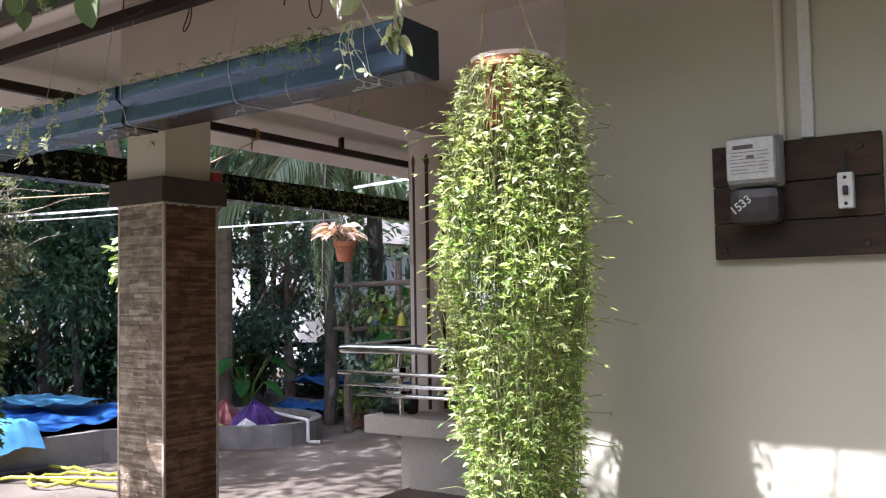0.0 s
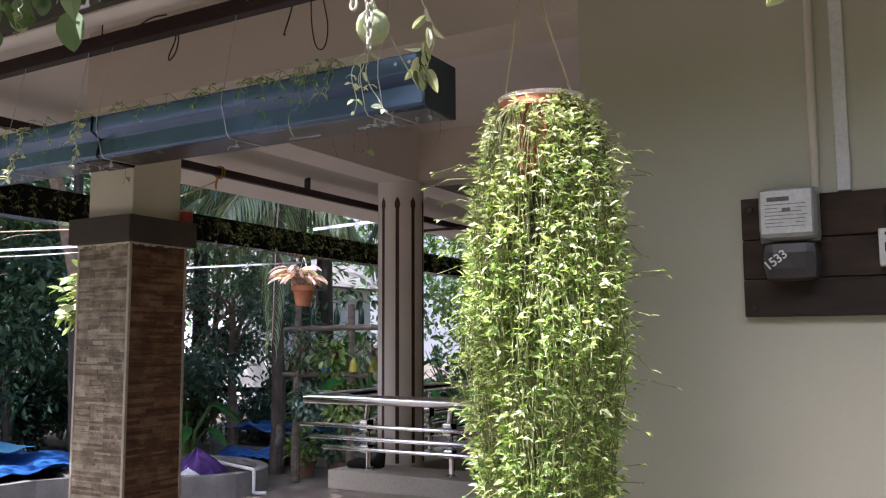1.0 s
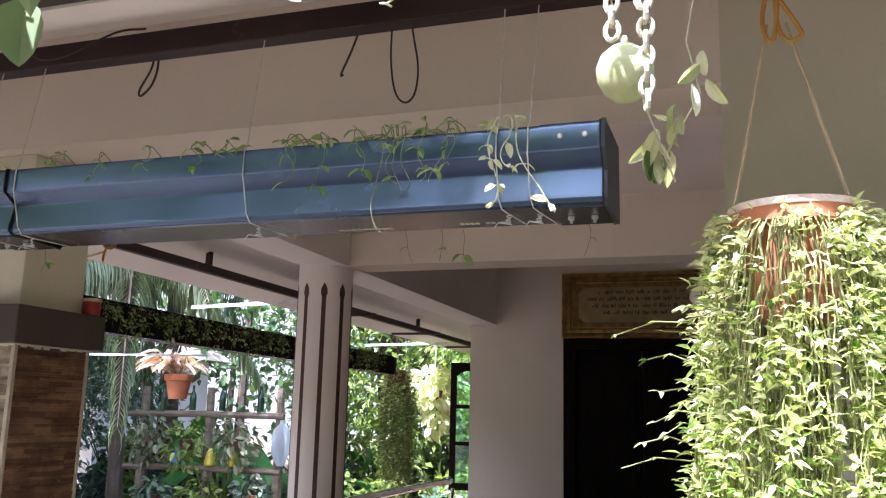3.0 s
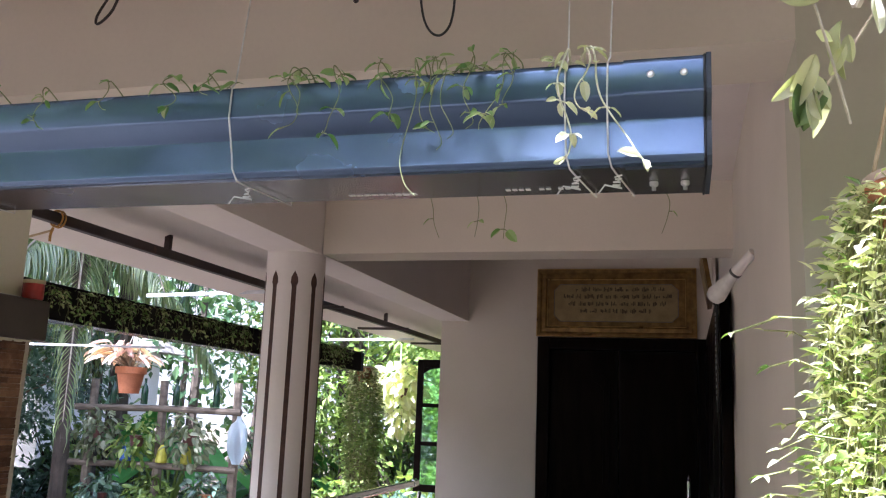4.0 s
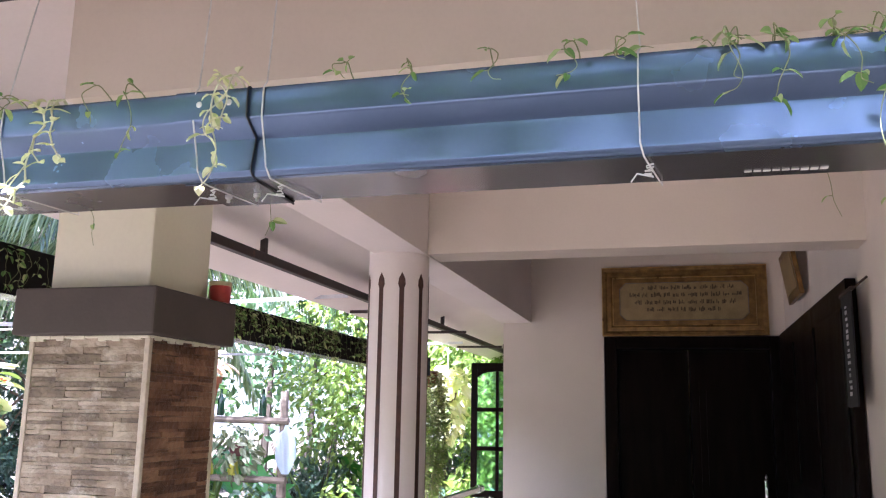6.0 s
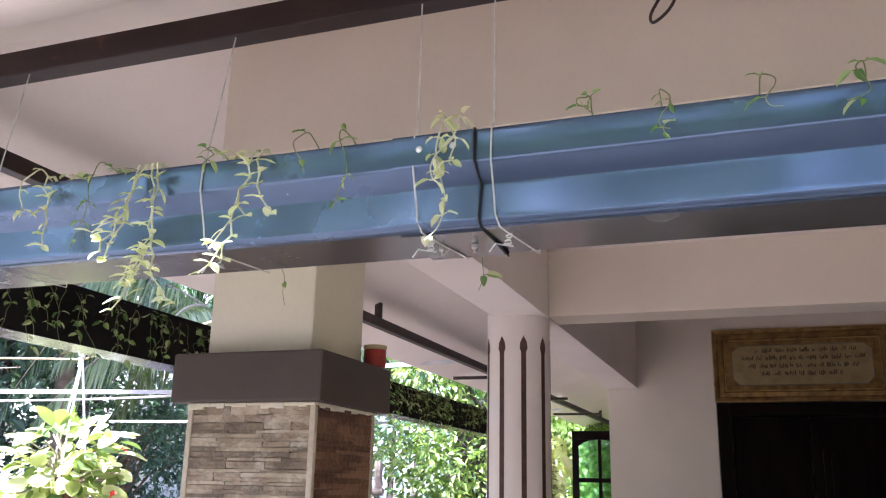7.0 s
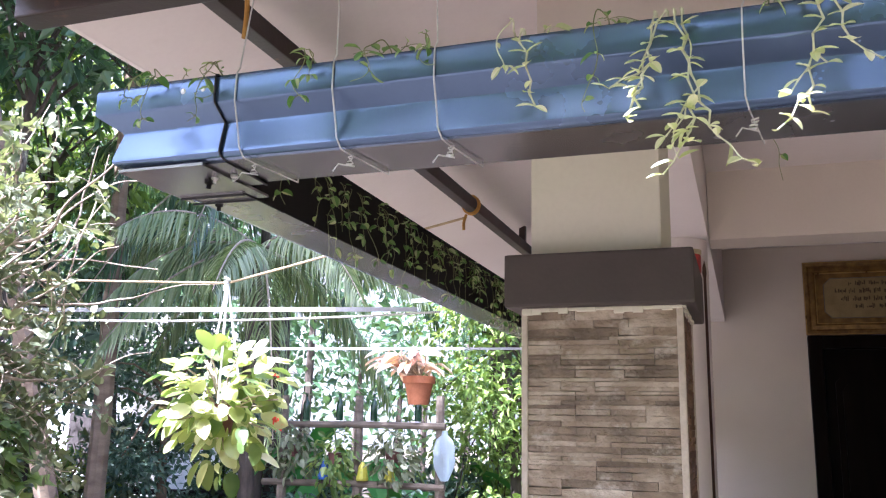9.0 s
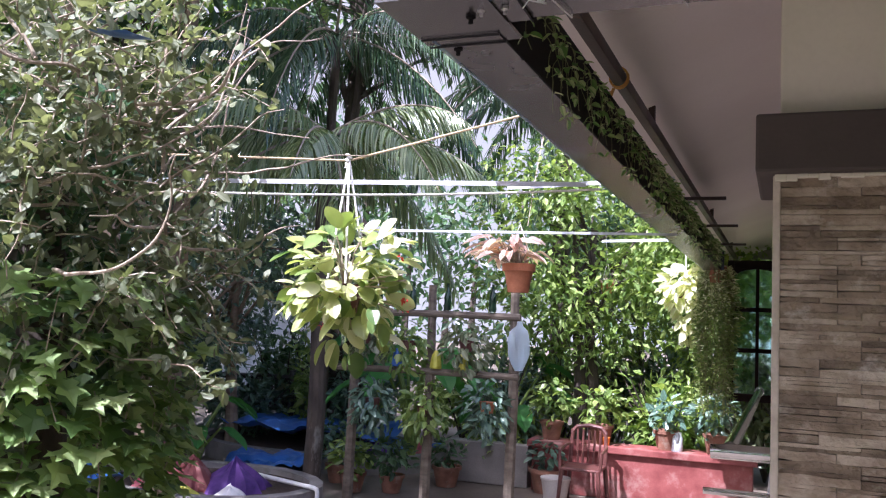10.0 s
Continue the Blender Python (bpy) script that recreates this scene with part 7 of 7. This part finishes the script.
# ---- trees ----
def tree(x, y, h, crown_z, crown_r, n_leaf, leaf, mat, label, trunk_r=0.12, bark=BARK, clumps=16, squash=0.8, lean=(0, 0), name="tree", twin=False):
    """A tree: tapered trunk, limbs to clumps of leaves with gaps between."""
    t = thing(name, (x, y, 0), label, "tree", "trees in the garden")
    tr = Shape()
    for k in range(2 if twin else 1):
        ox = 0.22 * k
        pts = [(x + ox + lean[0] * q + 0.06 * math.sin(q * 5 + x + k), y + lean[1] * q + 0.06 * math.cos(q * 4 + y), -0.05 + (crown_z + 0.1 * h) * q) for q in np.linspace(0, 1, 8)]
        tr.tube(pts, [trunk_r * (1.25 - 0.8 * q) for q in np.linspace(0, 1, 8)], 9)
    top = Vector((x + lean[0], y + lean[1], crown_z))
    lf = Shape()
    per = n_leaf // clumps
    for i in range(clumps):
        d = rand_dirs(1)[0]
        c = np.array(top) + d * np.array([crown_r, crown_r, crown_r * squash]) * (0.45 + 0.55 * rng.random())
        start = Vector(pts[4]).lerp(Vector(pts[7]), rng.random())
        mid = start.lerp(Vector(c), 0.5) + Vector((0, 0, 0.15))
        tr.tube([start, mid, Vector(c)], [trunk_r * 0.35, trunk_r * 0.2, 0.012], 6)
        cr = crown_r * (0.26 + 0.2 * rng.random())
        g_ = rng.normal(size=(per, 3)) * np.array([cr, cr, cr * 0.6]) * 0.62
        P_ = c + g_
        D_ = g_ / (np.linalg.norm(g_, axis=1, keepdims=True) + 1e-6) * 0.6 + rng.normal(size=(per, 3)) * 0.6 + np.array([0, 0, -0.45])
        N_ = rng.normal(size=(per, 3)) * 0.5 + np.array([0, 0, 1])
        s_ = 0.6 + 0.8 * rng.random(per)
        lf.flat_leaves(P_, D_, N_, leaf * s_, leaf * 0.5 * s_)
    part("trunk", tr, bark, t, smooth=True)
    part("crown", lf, mat, t, kind="stuff")
    return t


def frond(base, way, length, droop, leaflet=0.42, n=34):
    """A palm frond: a bowed rib with two rows of narrow leaflets."""
    rib, lf = Shape(), Shape()
    w_ = Vector(way).normalized()
    side_ = w_.cross(Vector((0, 0, 1))).normalized()
    pts = []
    for i in range(n):
        t = i / (n - 1)
        pts.append(Vector(base) + w_ * length * (t - 0.12 * t * t) + Vector((0, 0, -droop * t ** 2.2 * length)))
    rib.tube(pts[::3] + [pts[-1]], [0.022 * (1 - 0.85 * i / 12) for i in range(len(pts[::3]) + 1)], 5)
    P_, D_, N_, L_ = [], [], [], []
    for i in range(4, n):
        t = i / (n - 1)
        tang = (pts[i] - pts[i - 1]).normalized()
        for sg in (-1, 1):
            for q in (0, 0.5):
                P_.append(tuple(pts[i].lerp(pts[i - 1], q)))
                d_ = side_ * sg * 0.8 + tang * (0.5 + 0.5 * t) + Vector((0, 0, -0.35 - 0.35 * rng.random()))
                D_.append(tuple(d_ + Vector(rng.normal(size=3)) * 0.06))
                N_.append(tuple(Vector((0, 0, 1)) + side_ * sg * 0.3))
                L_.append(leaflet * (0.55 + 0.75 * math.sin(math.pi * min(1, t * 0.9 + 0.12))) * (0.85 + 0.3 * rng.random()))
    L_ = np.array(L_)
    lf.leaves(P_, D_, N_, L_, 0.034, fold=0.3, droop=0.35)
    return rib, lf


def palm(x, y, h, n_frond, length, label, trunk_r=0.11, bark=BARK_PALE, aim=None, lean=(0, 0), leaflet=0.42, blade=LEAF_PALM):
    p = thing("palm_tree", (x, y, 0), label, "palm tree", "trees in the garden")
    pts = [(x + lean[0] * q * q + 0.03 * math.sin(q * 7), y + lean[1] * q * q, -0.05 + (h + 0.05) * q) for q in np.linspace(0, 1, 14)]
    part("trunk", Shape().tube(pts, [trunk_r * (1.2 - 0.4 * q) * (1 + 0.05 * math.sin(q * 90)) for q in np.linspace(0, 1, 14)], 10), bark, p, "ringed grey trunk", smooth=True)
    top = (x + lean[0], y + lean[1], h)
    for i in range(n_frond):
        a = 2 * math.pi * i / n_frond + rng.normal() * 0.15
        e = 0.55 - 0.95 * ((i * 0.382) % 1.0)
        rib, lf = frond(top, (math.cos(a), math.sin(a), e), length * (0.85 + 0.3 * rng.random()), 0.28 + 0.28 * rng.random() + max(0, -e) * 0.3, leaflet)
        fr_ = part("frond", rib, TWIG, p)
        part("blade", lf, blade, fr_, kind="stuff")


palm(-10.25, 9.15, 8.2, 11, 2.4, "slender tall palm with a mottled pale ringed trunk", 0.10, BARK_PALE)
palm(-9.6, 11.6, 5.9, 19, 3.2, "coconut palm with long drooping glossy fronds", 0.075, BARK, lean=(0.25, -0.5), leaflet=0.55)
palm(-8.62, 9.75, 4.15, 15, 2.2, "young palm with arching fronds, sunlight put into their colour", 0.09, BARK, leaflet=0.5, blade=LEAF_PALM_LIT)
palm(-6.9, 14.5, 6.0, 17, 3.2, "coconut palm with long drooping glossy fronds", 0.15, BARK, lean=(0.2, -0.5), leaflet=0.55)
palm(-13.0, 12.5, 6.2, 13, 3.0, "coconut palm far back in the garden", 0.15, BARK, leaflet=0.55)

# crowns such as (-12.0, 3.8) stay out of view, added to shade the tarpaulins
TREES = [(-13.5, 6.6, 7.0, 3.6, 2.3, 5200, 0.15, LEAF_TREE), (-16.5, 9.0, 8.0, 4.2, 2.8, 7000, 0.18, LEAF_TREE), (-12.6, 9.4, 6.5, 3.2, 2.0, 4600, 0.14, LEAF_TREE_BLUE), (-18.5, 4.5, 8.0, 4.0, 3.0, 6500, 0.19, LEAF_TREE),
         (-15.5, 2.6, 7.5, 4.6, 2.6, 5500, 0.17, LEAF_TREE_BLUE), (-12.6, 10.4, 8.5, 6.6, 2.4, 4400, 0.16, LEAF_TREE_BRIGHT), (-14.8, 14.8, 8.5, 4.8, 3.2, 6500, 0.2, LEAF_TREE),
         (-6.1, 17.5, 8.0, 4.6, 2.8, 6500, 0.17, LEAF_TREE), (-3.2, 18.5, 8.0, 4.4, 2.9, 6000, 0.18, LEAF_TREE_BRIGHT), (-10.2, 7.6, 9.0, 6.6, 2.2, 4200, 0.15, LEAF_TREE), (-12.0, 3.8, 9.0, 6.4, 2.4, 5200, 0.16, LEAF_TREE), (-8.0, 3.4, 9.0, 7.2, 2.4, 3600, 0.15, LEAF_TREE_BLUE), (-14.5, 5.2, 9.0, 8.0, 2.6, 4500, 0.2, LEAF_TREE)]
# the trunk stands in view; its high crown is added to shade the yard
tree(-8.40, 7.0, 9.5, 8.0, 2.2, 7500, 0.2, LEAF_TREE, "tall broad-leaved tree with a mottled pale trunk shading the yard", 0.085, BARK_PALE, 22, 0.6, (-1.6, -1.4))
for x, y, h, cz, cr, n, L_, m_ in TREES:
    tree(x, y, h, cz, cr, int(n * 0.82), L_ * 1.3, m_, "broad-leaved tree with a dense dark green crown" if m_ is LEAF_TREE else ("broad-leaved tree with bluish green leaves" if m_ is LEAF_TREE_BLUE else "broad-leaved tree with bright green leaves"), 0.075, BARK, 18)
tree(-6.15, 12.6, 4.5, 2.9, 1.55, 6500, 0.12, LEAF_TREE_BRIGHT, "small tree with two dark trunks and bright sunlit leaves", 0.09, BARK, 20, 1.0, twin=True)
tree(-4.7, 14.0, 4.5, 2.6, 1.6, 6000, 0.12, LEAF_TREE_BRIGHT, "small tree with bright sunlit leaves", 0.08, BARK, 20, 1.0)
tree(-4.1, 12.4, 3.0, 2.0, 0.9, 3200, 0.10, LEAF_TREE_BRIGHT, "leafy bush tree beside the house wall", 0.05, BARK, 14, 1.1)
tree(-10.6, 10.9, 4.5, 2.2, 1.3, 4500, 0.11, LEAF_TREE_BLUE, "small tree with bluish green leaves", 0.08, BARK_PALE, 16, 1.0)
tree(-11.6, 7.6, 4.0, 2.0, 1.2, 4000, 0.11, LEAF_TREE, "small dense dark green tree", 0.07, BARK, 16, 1.0)


def shrub(x, y, r, h, n, L_, mat, label):
    t = thing("shrub", (x, y, 0), label, "shrub", "shrubs in the garden")
    st, lf = Shape(), Shape()
    for i in range(9):
        a = rng.random() * 6.28
        st.tube([(x, y, 0), (x + 0.4 * r * math.cos(a), y + 0.4 * r * math.sin(a), h * 0.5), (x + r * 0.8 * math.cos(a), y + r * 0.8 * math.sin(a), h * (0.7 + 0.3 * rng.random()))], [0.02, 0.014, 0.006], 5)
    d = rand_dirs(n)
    q = rng.random(n) ** 0.5
    P_ = np.array([x, y, h * 0.52]) + d * np.array([r, r, h * 0.5]) * q[:, None] * (0.8 + 0.25 * np.sin(d[:, :1] * 7 + d[:, 1:2] * 5))
    P_[:, 2] = np.maximum(P_[:, 2], 0.04)
    s_ = 0.6 + 0.8 * rng.random(n)
    lf.flat_leaves(P_, d * 0.7 + rng.normal(size=(n, 3)) * 0.6 + np.array([0, 0, -0.2]), rng.normal(size=(n, 3)) * 0.5 + np.array([0, 0, 1]), L_ * s_, L_ * 0.5 * s_)
    part("stem", st, BARK, t)
    part("leaves", lf, mat, t, kind="stuff")


for i in range(26):
    x = -16 + 13.2 * i / 25 + rng.normal() * 0.25
    y = 13.3 + rng.normal() * 0.7 + max(0, (-9 - x)) * -0.35
    shrub(x, y, 0.7 + 0.35 * rng.random(), 1.1 + 0.9 * rng.random(), 1100, 0.15, (LEAF_TREE, LEAF_TREE_BLUE, LEAF_TREE_BRIGHT, LEAF_SHRUB)[i % 4], "dense garden shrub at the back of the yard")
for i in range(12):
    shrub(-12.5 - 3 * rng.random(), 5.0 + 0.65 * i + rng.normal() * 0.3, 0.8, 1.3 + 0.9 * rng.random(), 1100, 0.16, (LEAF_TREE, LEAF_TREE_BLUE, LEAF_SHRUB)[i % 3], "dense garden shrub behind the raised bed")


def broad_plant(x, y, h, n, L_, label, mat=LEAF_BANANA):
    """A clump of big paddle leaves on stalks."""
    t = thing("broad_leaf_plant", (x, y, 0), label, "plant", "broad-leaved plants")
    for i in range(n):
        a = 2 * math.pi * i / n + rng.normal() * 0.3
        hh = h * (0.55 + 0.5 * rng.random())
        out_ = 0.25 + 0.3 * rng.random()
        tip = (x + out_ * math.cos(a), y + out_ * math.sin(a), hh)
        sk = part("stalk", Shape().tube([(x, y, 0), (x + 0.3 * out_ * math.cos(a), y + 0.3 * out_ * math.sin(a), hh * 0.6), tip], [0.03, 0.022, 0.012], 6), LEAF_TREE_BRIGHT, t)
        part("leaf", Shape().leaves([tip], [(math.cos(a), math.sin(a), -0.25)], [(0, 0, 1)], L_ * (0.8 + 0.4 * rng.random()), L_ * 0.5, fold=0.15, droop=0.35, round_=True), mat, sk)


broad_plant(-8.0, 11.2, 2.0, 11, 0.75, "clump of large glossy green leaves")
broad_plant(-8.9, 11.9, 1.7, 9, 0.65, "clump of large glossy green leaves")
broad_plant(-10.0, 9.4, 1.0, 9, 0.45, "clump of large bluish leaves in the bed")
broad_plant(-7.0, 12.3, 1.5, 9, 0.6, "clump of large bluish leaves behind the trellis")

# distance: white house behind the trees, and woods all round
fh = thing("far_house", (-19, 19, 0), "white-walled house far behind the trees", "house")
hw = Shape().box(-23, -15.5, 17.5, 22, 0, 3.4)
part("wall", hw, FAR_WALL, fh)
part("roof", Shape().add([(-23.6, 17, 3.4), (-14.9, 17, 3.4), (-14.9, 22.5, 3.4), (-23.6, 22.5, 3.4), (-21, 19.7, 5.2), (-17.5, 19.7, 5.2)], [(0, 1, 5, 4), (1, 2, 5), (2, 3, 4, 5), (3, 0, 4), (0, 3, 2, 1)]), CONCRETE, fh)
for x in (-21.5, -18.2):
    wd = part("window", Shape().box(x, x + 1.1, 17.46, 17.5, 1.0, 2.2), METER_BLACK, fh)
woods, wood_trunks = Shape(), Shape()
for i in range(70):
    a = radians(-20 + 155 * i / 69) + rng.normal() * 0.02
    dist = 24 + 10 * rng.random()
    c = np.array((-3 - dist * math.sin(a), 1 + dist * math.cos(a), 3.2 + 4.5 * rng.random()))
    n = 430
    g_ = rng.normal(size=(n, 3)) * np.array([1.5, 1.5, 1.7])
    woods.flat_leaves(c + g_, rng.normal(size=(n, 3)) + (0, 0, -0.4), rng.normal(size=(n, 3)) + (0, 0, 1.2), 0.38 * (0.6 + 0.7 * rng.random(n)), 0.2)
    wood_trunks.tube([(c[0], c[1], 0), (c[0] + 0.2, c[1], c[2])], [0.16, 0.07], 6)
# unseen near ring, added to block low sky, kept low for the gutter's reflections
for i in range(64):
    a = radians(-15 - 205 * i / 63) + rng.normal() * 0.03
    dist = 10 + 3 * rng.random()
    c = np.array((-1.5 - dist * math.sin(a), 1 + dist * math.cos(a), 1.0 + 2.0 * ((i * 0.618) % 1)))
    if c[1] > 1.5 and c[0] < 6.5:
        continue
    n = 420
    g_ = rng.normal(size=(n, 3)) * np.array([1.0, 1.0, 1.0])
    woods.flat_leaves(c + g_, rng.normal(size=(n, 3)) + (0, 0, -0.4), rng.normal(size=(n, 3)) + (0, 0, 1.2), 0.34 * (0.6 + 0.7 * rng.random(n)), 0.2)
# unseen hedge added to keep light from the right off the front wall
hedge = Shape()
n = 5200
hedge.flat_leaves(np.stack([1.7 + 0.5 * rng.random(n), -4.5 + 6.8 * rng.random(n), 0.05 + 3.2 * rng.random(n)], 1), rng.normal(size=(n, 3)) + (0, 0, -0.4), rng.normal(size=(n, 3)) + (0, 0, 0.8), 0.2, 0.13)
solid("hedge", hedge, LEAF_TREE, "unseen dark hedge added beside the front yard to block light", "hedge", "stuff")
solid("far_woods", woods, LEAF_TREE, "belt of far woods round the garden", "woods", "stuff")
solid("far_trunks", wood_trunks, BARK, "trunks of the far woods", "woods", "stuff")
glow = bpy.data.materials.new("hazy_sky")
glow.use_nodes = True
gn = glow.node_tree.nodes
em = gn.new("ShaderNodeEmission")
em.inputs[0].default_value, em.inputs[1].default_value = (1.0, 0.99, 0.97, 1), 0.3
glow.node_tree.links.new(em.outputs[0], gn["Material Output"].inputs[0])
arc = [radians(-20 + 155 * i / 40) for i in range(41)]
s = Shape().add([(-3 - 75 * math.sin(a), 1 + 75 * math.cos(a), z) for z in (-1, 42) for a in arc], [(i, i + 1, 42 + i, 41 + i) for i in range(40)])
solid("backdrop", s, glow, "bright hazy sky low behind the trees", "sky", "structure")
# unseen trees added behind the camera to shade the yard and show in glossy things
for x, y in ((-6.4, -10.4), (-1.6, -10.8), (3.2, -10.3)):
    tree(x, y, 5.5, 3.9, 2.0, 3500, 0.22, LEAF_TREE, "broad-leaved tree added for shade and reflections", 0.17, BARK, 22, 0.6)
# further trees added to hold back sky light
for x, y, cz, cr in ((-13.0, 8.0, 6.5, 2.4), (-9.5, 12.0, 7.2, 2.2), (8.5, -3.0, 4.5, 2.4), (-11.5, -4.0, 4.5, 2.4)):
    tree(x, y, 8.0, cz, cr, 3000, 0.2, LEAF_TREE, "broad-leaved tree added for shade and reflections", 0.15, BARK, 16)


# ---- split-stone strips of the pillar ----
def strip_mesh(w_, h_, d_):
    """One split strip with a broken, slightly raised face: x along, -y outwards."""
    b_ = 0.0003
    v_ = [(0, 0, 0), (w_, 0, 0), (w_, 0, h_), (0, 0, h_)]
    cols = 4
    for j, z_ in ((0, 0.012), (1, 0.988)):
        for i in range(cols):
            v_.append((b_ + (w_ - 2 * b_) * i / (cols - 1), -d_ * (0.88 + 0.12 * rng.random()), z_ + 0.22 * (rng.random() - 0.5)))
    f_ = [(0, 1, 4 + 3, 4 + 2, 4 + 1, 4), (3, 8, 9, 10, 11, 2), (0, 4, 8, 3), (1, 2, 11, 7)]
    f_ += [(4 + i, 5 + i, 9 + i, 8 + i) for i in range(3)]
    return v_, f_


variants = {}
for wi, w_ in enumerate((0.07, 0.10, 0.14, 0.19)):
    for q in range(4):
        s = Shape()
        v_, f_ = strip_mesh(w_ - 0.0004, 1.0, 0.0130 + 0.0006 * (q % 3))
        s.add(v_, f_)
        variants[(wi, q)] = (v_, f_, s.mesh("stone_strip", STONE), s.mesh("stone_strip", STONE_BROWN))
widths = (0.07, 0.10, 0.14, 0.19)
rest_grey, rest_brown = Shape(), Shape()
FACES = [(0, Matrix.Translation((PX0 + 0.010, PY0 + 0.013, 0)), PX1 - PX0 - 0.020), (1, Matrix.Translation((PX1 - 0.013, PY0 + 0.010, 0)) @ Matrix.Rotation(radians(90), 4, "Z"), PY1 - PY0 - 0.020),
         (2, Matrix.Translation((PX1 - 0.010, PY1 - 0.013, 0)) @ Matrix.Rotation(radians(180), 4, "Z"), PX1 - PX0 - 0.020), (3, Matrix.Translation((PX0 + 0.013, PY1 - 0.010, 0)) @ Matrix.Rotation(radians(270), 4, "Z"), PY1 - PY0 - 0.020)]
for face, m, length in FACES:
    z_next = 0.0
    while z_next < PTOP - 0.006:
        z = z_next
        rise = (0.0075, 0.010, 0.0125, 0.017)[int(rng.integers(0, 4))]
        rise = PTOP - z if PTOP - z - rise < 0.010 else rise
        z_next = z + rise
        x = 0.0
        while x < length - 0.004:
            wi = int(rng.integers(0, 4))
            w_ = widths[wi]
            if length - x - w_ < 0.03:
                w_ = length - x
            q = int(rng.integers(0, 4))
            v_, f_, mesh_g, mesh_b = variants[(wi, q)]
            local = m @ Matrix.Translation((x, -0.0012 * rng.random(), z)) @ Matrix.Diagonal((w_ / widths[wi], 0.95 + 0.08 * rng.random(), rise - 0.0004, 1))
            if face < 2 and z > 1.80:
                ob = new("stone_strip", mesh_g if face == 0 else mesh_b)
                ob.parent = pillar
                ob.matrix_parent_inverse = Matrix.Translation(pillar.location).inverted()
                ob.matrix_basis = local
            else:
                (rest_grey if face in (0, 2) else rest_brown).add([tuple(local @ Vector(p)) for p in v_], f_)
            x += w_
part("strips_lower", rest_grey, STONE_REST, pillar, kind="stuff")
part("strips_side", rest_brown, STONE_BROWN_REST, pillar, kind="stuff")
